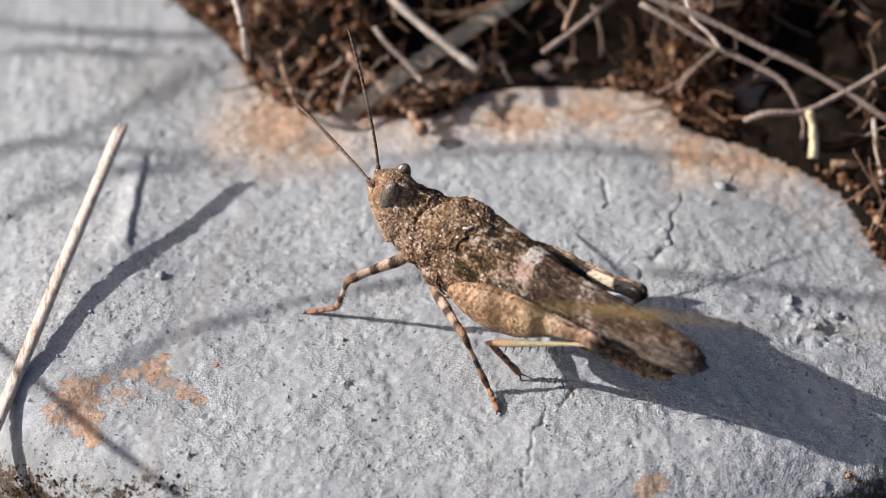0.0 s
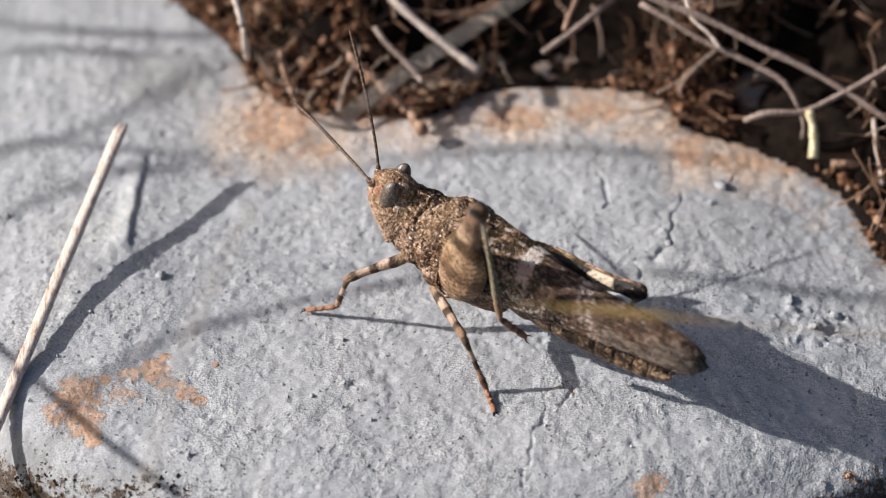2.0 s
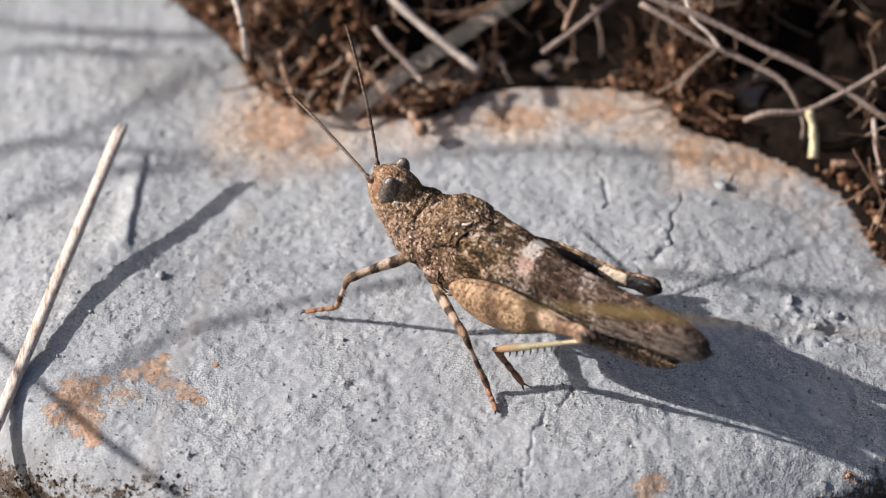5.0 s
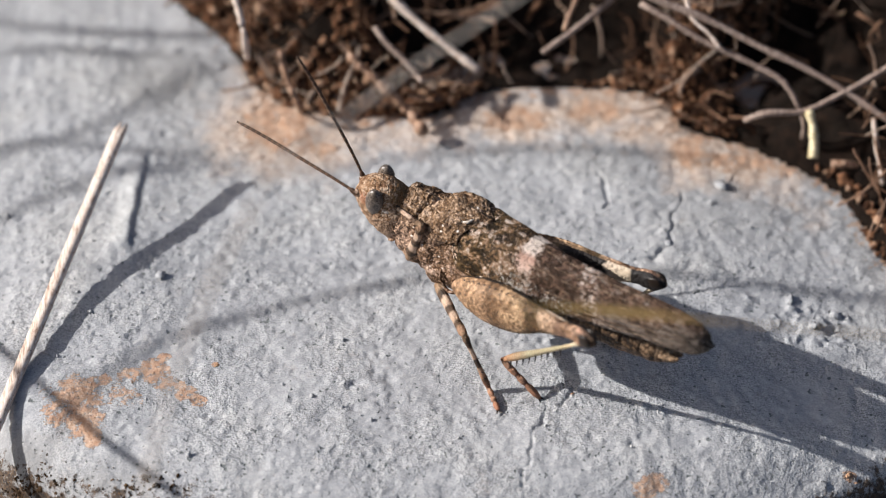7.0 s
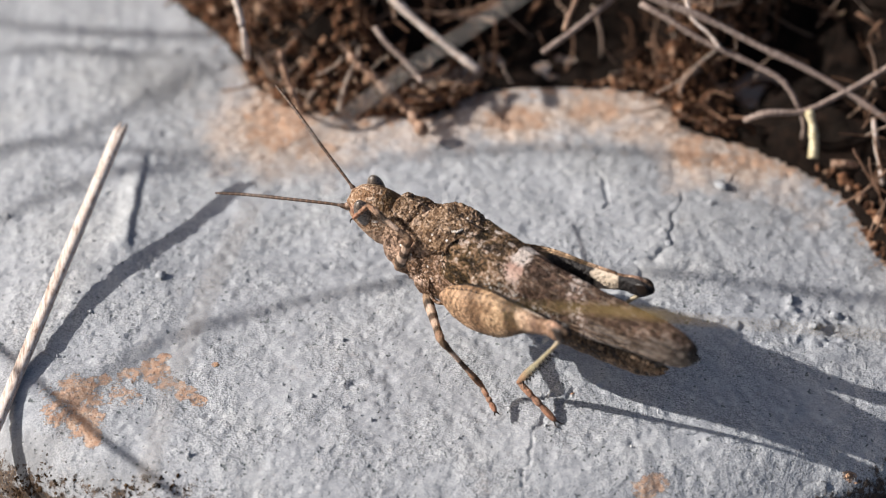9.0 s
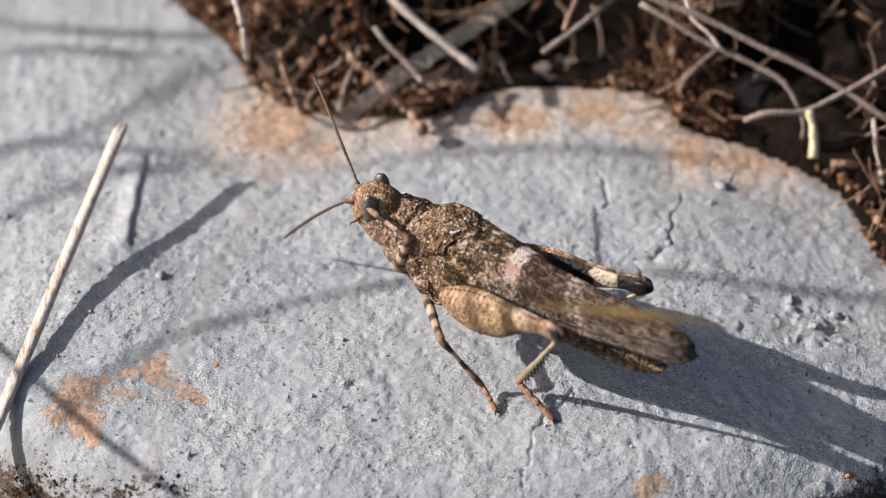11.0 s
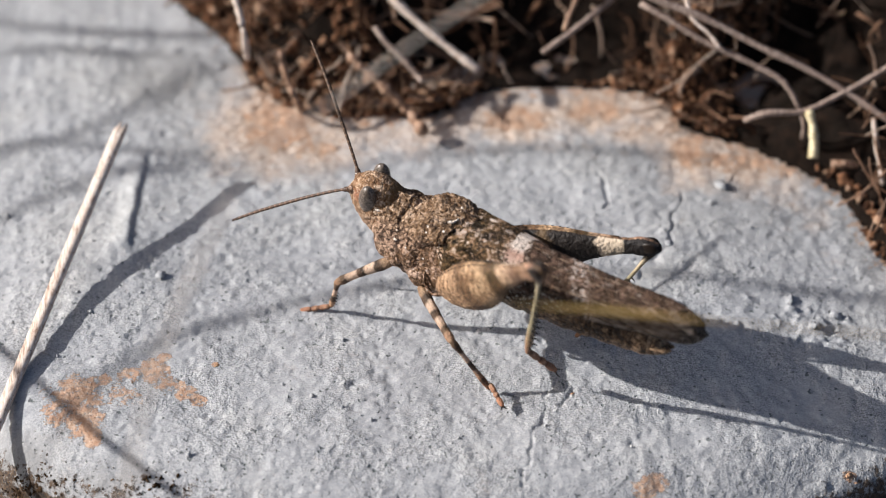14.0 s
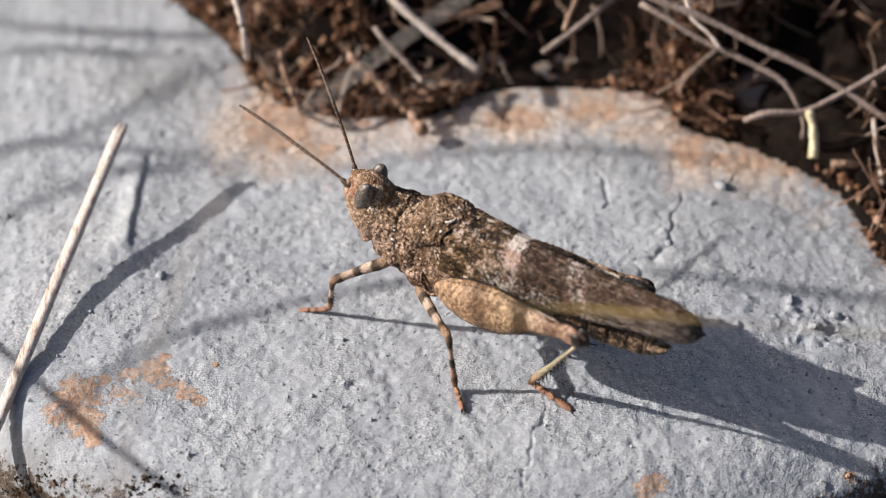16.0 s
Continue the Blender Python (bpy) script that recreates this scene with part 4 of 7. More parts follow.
# a thin stem that arches between the lens and the stone
STEM_ROOT = Vector((-24, -92, -10.8))
arching_stem = stalk([tuple(Vector(p) - STEM_ROOT) for p in (STEM_ROOT, (-21, -78, 20), (-16.7, -64.6, 38.8), (-15.2, -60.4, 43.5), (-13.0, -56.6, 47.7), (-10.8, -52.7, 50.2), (-8.5, -46.7, 49.7), (-5.7, -41.4, 47.7), (-1.5, -38.9, 49.5), (2.8, -37.0, 51.6), (5.8, -35.7, 53.0), (16, -31.5, 58))], 0.175, 0.10, GREYSTEM, "arching_reed", "thin dry reed arching in front of the stone", "reed", "", 7, 60)


# a dry blade that leans in from the side, close before the lens
BLADE_ROOT = Vector((96.0, -43.0, -10.8))


def leaning_blade():
    """A folded grass blade: a shallow channel with thickness, twisted once and tapering to its tip."""
    path = [Vector(p) - BLADE_ROOT for p in ((4.1, -39.4, 31.0), (5.8, -39.5, 30.9), (11.0, -39.7, 30.6), (15.8, -40.1, 30.2), (21.3, -40.4, 29.9), (27.2, -40.7, 29.5), (38.0, -41.2, 28.0), (54.0, -42.0, 22.5), (76.0, -42.5, 9.0), BLADE_ROOT)]
    s = np.r_[0, np.cumsum([(b - a).length for a, b in zip(path, path[1:])])]
    q = spine_curve(np.c_[s, np.array(path)], 40)
    rings = []
    for i, (u, x, y, z) in enumerate(q):
        w = np.interp(u, [0, 3.5, 5, 8.5, 11, 14, 40, 90], [0.05, 0.13, 0.20, 0.19, 0.16, 0.15, 0.12, 0.10])
        turned = Matrix.Rotation(radians(np.interp(u, [8.5, 11.5], [0, -80])), 3, "X")
        across, out = turned @ Vector((0, 0.669, 0.743)), turned @ Vector((0, -0.743, 0.669))
        prof = [(-1, 0.18), (-0.5, 0.04), (0, -0.03), (0.5, 0.04), (1, 0.18), (1, 0.06), (0.5, -0.08), (0, -0.15), (-0.5, -0.08), (-1, 0.06)]
        rings.append([tuple(Vector((x, y, z)) + across * (a * w) + out * (b * w * 1.6)) for a, b in prof])
    return thing("grass_blade", loft(rings), OLIVEBLADE, "dry olive tan grass blade leaning in front of the stone", "grass blade")


grass_blade = leaning_blade()


def twist(angle, slip=0.0):
    """The blade turned about its own length."""
    middle = Matrix.Translation(Vector((15.8, -40.1, 30.2)) * MM)
    return middle @ Matrix.Rotation(radians(angle), 4, "X") @ middle.inverted() @ Matrix.Translation((BLADE_ROOT + Vector((slip, 0, 0))) * MM)


# ---- loose chips on the slab ----
def chip(x, y, size, flat, label, material=STONE):
    v, f = lumps([(0, 0, 0)], [size], int(abs(x * 31 + y * 7)), 0.5)
    v[:, 2] *= flat
    z = stone_height(np.array([float(x)]), np.array([float(y)]))[0]
    ob = tagged(new("stone_chip" if material is STONE else "clay_crumb", fast_mesh("chip", v, f, material)), label, "chip", "chips on the stone")
    ob.location = (x * MM, y * MM, (z + 0.35 * size * flat) * MM)


for cx, cy, cs, cf in ((-20.6, -3.4, 0.55, 0.5), (-9.3, -15.8, 0.24, 0.8), (26.8, -7.4, 0.8, 0.5), (25.3, -4.8, 0.6, 0.5), (28.6, -6.0, 0.6, 0.6), (16.6, 0.4, 0.4, 0.6), (21.0, 7.0, 0.6, 0.5), (-25.5, -7.2, 0.25, 0.7)):
    chip(cx, cy, cs, cf, "small grey stone chip lying on the slab")
for cx, cy, cs in ((9.2, -15.4, 0.22), (-16.1, -12.5, 0.24), (28.4, -21.4, 0.3), (28.9, -21.8, 0.22)):
    chip(cx, cy, cs, 0.2, "small orange clay crumb on the slab", CLAY)


# ---- the grasshopper ----
def stance(x, y, z, turn, pitch, roll):
    """Body pose from its middle, heading, nose-up pitch and roll."""
    a, b, r = radians(turn), radians(pitch), radians(roll)
    f = Vector((-math.cos(a) * math.cos(b), math.sin(a) * math.cos(b), math.sin(b)))
    s = Vector((-math.sin(a), -math.cos(a), 0))
    u = f.cross(s)
    s, u = s * math.cos(r) + u * math.sin(r), u * math.cos(r) - s * math.sin(r)
    return Matrix.Translation(Vector((x, y, z)) * MM) @ Matrix((f, s, u)).transposed().to_4x4()


def nod(x, y, z, rx, ry, rz):
    v = Vector((rx, ry, rz))
    return Matrix.Translation(Vector((x, y, z)) * MM) @ (Matrix.Rotation(v.length, 4, v) if v.length > 1e-6 else Matrix())


def aim(x, y, z, dx, dy, dz):
    """A limb's pose: its joint, and the way that it points."""
    f = Vector((dx, dy, dz)).normalized()
    s = Vector((0, 1, 0))
    s = (s - f * s.dot(f)).normalized()
    return Matrix.Translation(Vector((x, y, z)) * MM) @ Matrix((f, s, f.cross(s))).transposed().to_4x4()


def sway(amount):
    return Matrix.Translation(STEM_ROOT * MM) @ Matrix.Rotation(radians(-3.0) * amount, 4, (0, 0.743, -0.669))


grasshopper = tagged(new("grasshopper"), "mottled brown band-winged grasshopper standing on the grey stone", "grasshopper")


def build_head():
    rows = spine_curve([(-2.8, 0.55, 0.30, 0.45), (-2.4, 0.62, 0.78, 0.92), (-1.6, 0.85, 1.38, 1.42), (-0.4, 1.12, 2.06, 1.64), (0.8, 1.35, 2.25, 1.56), (1.4, 1.6, 1.9, 1.34), (1.95, 1.72, 1.5, 1.06), (2.3, 1.75, 1.02, 0.72), (2.5, 1.75, 0.5, 0.38)], 60)
    rings = []
    for z, cx, rx, ry in rows:
        ring = []
        for j in range(76):
            t = 2 * math.pi * j / 76
            c, s = math.cos(t), math.sin(t)
            ridge = 0.10 * math.exp(-((abs(s) - 0.26) / 0.09) ** 2) * (c > 0) * (z < 1.6) - 0.06 * math.exp(-(s / 0.14) ** 2) * (c > 0) * (z < 1.2)
            ring.append((cx + rx * c + ridge, ry * math.copysign(abs(s) ** 0.9, s), z))
        rings.append(ring)
    ob = part("head", rough_up(rough_up(loft(rings), 0.06, 0.42, 3.0), 0.055, 0.17, 5.0), HEAD, grasshopper, "mottled tan brown head")
    for side in (1, -1):
        part("eye", ball((1.88, 1.22 * side, 1.38), (0.66, 0.52, 1.26), 28, 20), EYEMAT, ob, "glossy grey brown compound eye")
        part("cheek_rim", tube([(0.55, 1.50 * side, 0.3), (0.3, 1.46 * side, -0.5), (0.45, 1.27 * side, -1.4), (0.85, 1.1 * side, -2.15)], (0.07, 0.12, 0.13, 0.08), 8, 14), FLANK, ob, "paler rim along the cheek")
        part("temple_mark", ball((1.0, 1.42 * side, 0.95), (0.30, 0.16, 0.12), 10, 8), CALLUS, ob, "small pale mark behind the eye")
        part("mandible", ball((0.75, 0.45 * side, -2.5), (0.55, 0.42, 0.5), 12, 8), HEAD, ob)
        part("palp", tube([(0.35, 0.75 * side, -2.2), (0.55, 0.95 * side, -2.55), (0.85, 0.8 * side, -2.8)], (0.16, 0.13, 0.1), 7, 8), FLANK, ob)
        part("antenna_socket", ball((3.4, 0.7 * side, 1.2), (0.32, 0.3, 0.3), 12, 8), FLANK, ob)
    part("labrum", ball((1.15, 0, -2.15), (0.42, 0.75, 0.55), 14, 10), HEAD, ob)
    return ob


head = build_head()


def build_antenna():
    n, pts, rad = 70, [], []
    for i in range(n):
        s = i / (n - 1)
        pts.append((10.3 * s, 0.12 * math.sin(5 * s), 0.38 * math.sin(math.pi * s**0.7) - 0.1 * s))
        ringed = 1 + 0.07 * math.cos(2 * math.pi * s * 22)
        rad.append((0.20 if s < 0.04 else 0.125 - 0.04 * abs(s - 0.55)) * ringed * (1 if s < 0.97 else 0.75))
    return part("antenna", tube(pts, rad, 8), ANTENNA, head, "thin ringed brown antenna")


antennae = [build_antenna(), build_antenna()]


def build_trunk():
    # saddle-shaped shield behind the head, with a notched keel
    rows = spine_curve([(6.45, 1.75, 4.15, 0.3), (6.1, 1.92, 4.4, -0.15), (5.5, 1.97, 4.4, -0.45), (4.6, 1.95, 4.45, -0.2), (3.8, 1.97, 4.5, 0.5), (3.0, 2.1, 4.9, 1.5), (2.2, 2.25, 5.2, 2.5), (1.6, 2.3, 5.2, 3.1), (1.1, 2.25, 5.0, 3.5)], 80)
    rings = []
    for x, w, top, bottom in rows:
        ring = []
        for j in range(96):
            t = 2 * math.pi * j / 96
            c, s = math.cos(t), math.sin(t)
            y = w * math.copysign(abs(c) ** 0.62, c) * (1 - 0.12 * max(0, s))
            mid = (top + bottom) / 2
            z = mid + (top - bottom) / 2 * math.copysign(abs(s) ** 0.72, s)
            keel = 0.42 * math.exp(-(y / 0.28) ** 2) * (s > 0) * (1 - 0.85 * math.exp(-((x - 3.9) / 0.22) ** 2)) * min(1, (6.5 - x) / 1.2)
            lateral = 0.12 * math.exp(-((abs(y) - 1.55) / 0.2) ** 2) * (s > 0)
            back = -(1.35 * math.exp(-(y / 1.25) ** 2) * max(0, s) + 0.5) * max(0, (2.4 - x) / 1.3) * (s > -0.2)
            groove = -0.10 * math.exp(-((x - 4.35) / 0.13) ** 2) - 0.10 * math.exp(-((x - 3.55) / 0.13) ** 2)
            ring.append((x + back, y + groove * c, z + keel + lateral + groove * s))
        rings.append(ring)
    shield = part("pronotum", rough_up(rough_up(rough_up(loft(rings), 0.20, 1.15, 2.0), 0.14, 0.5, 7.0), 0.09, 0.20, 9.0), SHIELD, grasshopper, "rough mottled brown pronotum with a notched keel")
    part("callus", rough_up(tube([(0.42, 0.55, 5.28), (0.56, 0.86, 5.22), (0.80, 1.08, 5.16), (1.05, 1.16, 5.14)], (0.04, 0.10, 0.09, 0.03), 8, 12), 0.05, 0.2), CALLUS, shield, "whitish crescent callus")
    for side in (1, -1):
        for x, y, z, r in ((0.75, 0.45, 5.36, 0.08), (1.5, 1.55, 5.02, 0.09), (4.54, 2.0, 2.27, 0.12), (4.5, 1.94, 3.14, 0.09)):
            part("wart", rough_up(ball((x, y * side, z), (r * 1.3, r * 0.7, r), 10, 8), 0.04, 0.15, x), CALLUS, shield, "small whitish wart")
    rows = spine_curve([(6.9, 0.9, 1.9, -0.4), (6.4, 1.4, 2.6, -1.0), (5.2, 1.7, 3.6, -1.4), (3.5, 1.95, 3.9, -1.9), (1.8, 2.15, 4.1, -2.2), (0.0, 2.2, 4.2, -2.1), (-1.8, 2.0, 4.2, -1.8), (-3.0, 1.7, 4.0, -1.4)], 60)
    rings = [oval(x - 0.0, 0, (a + b) / 2, w, (a - b) / 2, 72, 0.8) for x, w, a, b in rows]
    part("thorax", rough_up(rough_up(loft(rings), 0.10, 0.7, 11.0), 0.07, 0.2, 4.0), FLANK, grasshopper, "pale brown granular flank of the thorax")
    for side in (1, -1):
        for x, z, rx, rz in ((4.7, 0.1, 0.8, 0.8), (2.5, -0.3, 0.9, 1.1), (0.9, 0.4, 0.8, 1.35), (3.4, 1.0, 0.8, 1.2)):
            part("side_plate", rough_up(ball((x, (1.62 if x > 4 else 1.85) * side, z), (rx, 0.38, rz), 32, 22), 0.07, 0.25, x), FLANK, grasshopper)
        part("plate_rim", rough_up(tube([(1.95, 2.2 * side, 0.6), (1.75, 2.36 * side, -0.3), (1.05, 2.42 * side, -0.85), (0.3, 2.38 * side, -0.5), (0.05, 2.3 * side, 0.3)], (0.06, 0.11, 0.14, 0.12, 0.06), 8, 20), 0.03, 0.3), FLANK, grasshopper, "pale curved rim of the flank plate")


build_trunk()


def build_abdomen():
    edges = [-1.5, -3.3, -5.2, -7.1, -8.9, -10.6, -12.2, -13.6, -14.8, -15.7]
    prof = lambda x: np.interp(-x, [1.5, 5, 9, 12.5, 14.8, 16.0], [1.95, 1.95, 1.7, 1.3, 0.95, 0.4])
    mid = lambda x: np.interp(-x, [1.5, 9, 17], [1.6, 1.35, 1.0])
    for i, (a, b) in enumerate(zip(edges, edges[1:])):
        rings = []
        for s in np.linspace(0, 1, 9):
            x = a + (b - a) * s - 0.25 * (s > 0.95)
            r = prof(x) * (1.04 - 0.10 * (1 - s) + 0.03 * math.sin(math.pi * s)) * (0.93 if s > 0.97 else 1)
            rings.append(oval(x, 0, mid(x), r * 0.86, r * 1.06, 26, 0.92))
        part("abdomen_segment", loft(rings[::-1]), ABDOMEN, grasshopper, "yellowish brown abdomen ring" if i == 0 else "")
    for side in (1, -1):
        part("ovipositor_valve", tube([(-15.2, 0.3 * side, 1.2), (-16.1, 0.28 * side, 1.2), (-16.6, 0.22 * side, 1.45)], (0.4, 0.28, 0.1), 8, 8), ABDOMEN, grasshopper, "dark pointed tail valve")


build_abdomen()


def build_wing(side, lift):
    rows = spine_curve([(2.0, 1.2, 4.45, 2.2), (1.2, 1.85, 4.8, 3.0), (-1.5, 2.15, 5.25, 3.6), (-4.5, 2.2, 5.5, 3.75), (-8.0, 2.0, 5.45, 3.3), (-11.5, 1.75, 5.45, 2.9), (-14.5, 1.5, 5.65, 2.6), (-16.3, 1.3, 5.66, 2.4), (-17.3, 1.1, 5.5, 2.1), (-18.0, 0.85, 5.25, 1.6), (-18.45, 0.5, 4.95, 0.95), (-18.65, 0.2, 4.75, 0.5)], 72)
    if side < 0:
        rows[:, 1] *= 1 - 0.68 * np.clip((0.0 - rows[:, 0]) / 7.0, 0, 1)
    outer, m = [], 22
    for x, w, top, drop in rows:
        line = []
        for j in range(m):
            s = j / (m - 1)
            if s < 0.5:
                y, z = -0.25 + (w + 0.25) * (s / 0.5) * 0.92, top - 0.45 * (s / 0.5) ** 2.2
            else:
                q = (s - 0.5) / 0.5
                y, z = w * (0.92 + 0.10 * math.sin(q * 2.4)) + 0.42 * q * math.exp(-((x + 3.2) / 4.2) ** 2), top - 0.45 - (drop - 0.45) * q
            ripple = 0.035 * math.sin(j * 2.3) + 0.02 * noise.noise(Vector((x * 1.3, j * 0.6, side)))
            line.append((x - 0.5 * s * (x < -15), (y + ripple * (s > 0.5)) * side, z + ripple * (s < 0.5) + lift))
        outer.append(line)
    thick = 0.09
    verts, faces = [], []
    for i, line in enumerate(outer):
        for j, (x, y, z) in enumerate(line):
            verts.append((x, y, z))
    k = len(verts)
    for line in outer:
        for j, (x, y, z) in enumerate(line):
            verts.append((x, y - thick * side * (j > m / 2), z - thick * (j <= m / 2)))
    n = len(outer)
    quad = lambda a, b, c, d: (a, b, c, d) if side > 0 else (d, c, b, a)
    for i in range(n - 1):
        for j in range(m - 1):
            a = i * m + j
            faces.append(quad(a, a + m, a + m + 1, a + 1))
            faces.append(quad(k + a + 1, k + a + m + 1, k + a + m, k + a))
        for a, b in ((i * m, (i + 1) * m), ((i + 1) * m + m - 1, i * m + m - 1)):
            faces.append(quad(a, k + a, k + b, b))
    for j in range(m - 1):
        faces.append(quad(j, j + 1, k + j + 1, k + j))
        a = (n - 1) * m + j
        faces.append(quad(a + 1, a, k + a, k + a + 1))
    wing = part("forewing", (verts, faces), WING, grasshopper, "leathery brown forewing with a pale pinkish band")
    for j, first in ((3, 26), (7, 30), (10, 24), (13, 34), (15, 30), (17, 36), (19, 38)):
        line = [outer[i][j] for i in range(first, n - 3 - abs(j - 9) // 3, 2)]
        out = (0, 0, 0.015) if j <= m / 2 else (0, 0.015 * side, 0)
        part("vein", tube([tuple(a + b for a, b in zip(p, out)) for p in line], np.linspace(0.045, 0.022, len(line)), 6), VEIN, wing)
    return wing


build_wing(-1, -0.05)
build_wing(1, 0.06)


def limb_shape(length, keys, n=16, power=1.0, m=34):
    """keys: u, half-width across, half-height, bend."""
    rows = spine_curve(keys, m)
    return loft([oval(length * u, 0, c, a, b, n, power) for u, a, b, c in rows])


def tarsus_shape(length, r):
    segs = [ball((length * c, 0, -0.02), (length * h, r, r * 0.85), 10, 8) for c, h in ((0.20, 0.24), (0.46, 0.15), (0.72, 0.22))]
    pads = [ball((length * c, 0, -r * 0.6), (length * 0.07, r * 0.7, r * 0.5), 8, 6) for c in (0.12, 0.26, 0.46)]
    return join(*segs, *pads)


def claws(parent, length, r):
    for s in (1, -1):
        part("claw", tube([(length * 0.9, 0.3 * r * s, 0), (length * 1.0, 0.9 * r * s, 0.02), (length * 1.06, 1.1 * r * s, -0.16)], (0.07, 0.05, 0.015), 6, 6), SPINE, parent, "dark tarsal claw")


SPINE_SHAPE = mesh_of("spine", *tube([(0, 0, 0), (0.12, 0, -0.28), (0.34, 0, -0.52)], (0.075, 0.05, 0.012), 6, 5), SPINE)
legs = {}


def walking_leg(code, kind, lf, lt, la):
    femur = part(kind + "_femur", rough_up(limb_shape(lf, [(-0.04, 0.25, 0.3, 0), (0.1, 0.36, 0.42, 0), (0.4, 0.34, 0.38, 0.03), (0.75, 0.28, 0.30, 0.03), (0.93, 0.31, 0.33, 0), (1.03, 0.2, 0.2, 0)], 14), 0.04, 0.4), LEG, grasshopper, "brown and cream ringed leg")
    tibia = part(kind + "_tibia", limb_shape(lt, [(-0.05, 0.16, 0.18, 0), (0.06, 0.26, 0.27, 0), (0.2, 0.19, 0.2, 0), (0.6, 0.18, 0.19, 0.0), (0.92, 0.22, 0.22, 0), (1.03, 0.14, 0.14, 0)], 12), SHIN, grasshopper, "dark ringed shin")
    tarsus = part(kind + "_tarsus", tarsus_shape(la, 0.22), FOOT[la], grasshopper, "reddish brown foot")
    for i in range(5):
        for s in (1, -1):
            sp = new("spine", SPINE_SHAPE)
            sp.parent, sp.location, sp.scale = tibia, (lt * (0.45 + 0.11 * i) * MM, 0.12 * s * MM, -0.15 * MM), (0.42, 0.42, 0.42)
    claws(tarsus, la, 0.2)
    legs[code] = (femur, tibia, tarsus)


def hind_leg(code, side):
    keys = [(-0.03, 0.35, 0.5, 0.0), (0.05, 0.75, 1.10, 0.02), (0.16, 1.0, 1.64, 0.14), (0.30, 1.02, 1.86, 0.12), (0.43, 0.92, 1.76, 0.06), (0.53, 0.78, 1.44, -0.06), (0.62, 0.62, 1.08, -0.16), (0.74, 0.48, 0.78, -0.20), (0.86, 0.44, 0.60, -0.18), (0.94, 0.50, 0.72, -0.1), (0.99, 0.42, 0.58, 0), (1.035, 0.2, 0.25, 0)]
    femur = part("hind_femur", rough_up(limb_shape(13.0, keys, 44, 0.82, 90), 0.06, 0.28), THIGH[side], grasshopper, "thick hind thigh, tan outside and black banded inside")
    for z in (1, -1):
        rows = spine_curve(keys, 20)[1:-4]
        part("keel", tube([(13.0 * u, 0.30 * side * a, c + z * b * 0.98) for u, a, b, c in rows], 0.085, 6), THIGH[side], femur, "serrated ridge along the thigh")
        for u, a, b, c in spine_curve(keys, 26)[3:-7]:
            part("tooth", ball((13.0 * u, 0.34 * side * a, c + z * b), (0.11, 0.07, 0.06), 8, 6), SPINE, femur, "dark tooth on the thigh ridge")
    for s in (1, -1):
        part("knee_lobe", ball((12.7, 0.36 * s, -0.12), (0.62, 0.16, 0.55), 14, 8), SPINE, femur, "dark knee lobe")
    tibia = part("hind_tibia", limb_shape(10.8, [(-0.02, 0.2, 0.22, 0), (0.03, 0.34, 0.38, 0), (0.10, 0.23, 0.25, -0.02), (0.5, 0.19, 0.21, -0.05), (0.93, 0.25, 0.25, 0), (1.02, 0.15, 0.15, 0)], 12), HINDSHIN, grasshopper, "pale greenish tan hind shin with black spines")
    for i in range(9):
        for s in (1, -1):
            sp = new("spine", SPINE_SHAPE)
            sp.parent, sp.location = tibia, ((3.6 + 0.78 * i) * MM, 0.16 * s * MM, -0.14 * MM)
            sp.rotation_euler, sp.scale = (0.5 * s, 0, 0), (0.95, 0.95, 0.95)
    tarsus = part("hind_tarsus", tarsus_shape(4.2, 0.27), FOOT[4.2], grasshopper, "reddish brown foot")
    claws(tarsus, 4.2, 0.26)
    legs[code] = (femur, tibia, tarsus)


walking_leg("LF", "front", 4.6, 3.8, 2.7)
walking_leg("RF", "front", 4.6, 3.8, 2.7)
walking_leg("LM", "middle", 5.0, 4.8, 2.4)
walking_leg("RM", "middle", 5.0, 4.8, 2.4)
hind_leg("LH", 1)
hind_leg("RH", -1)


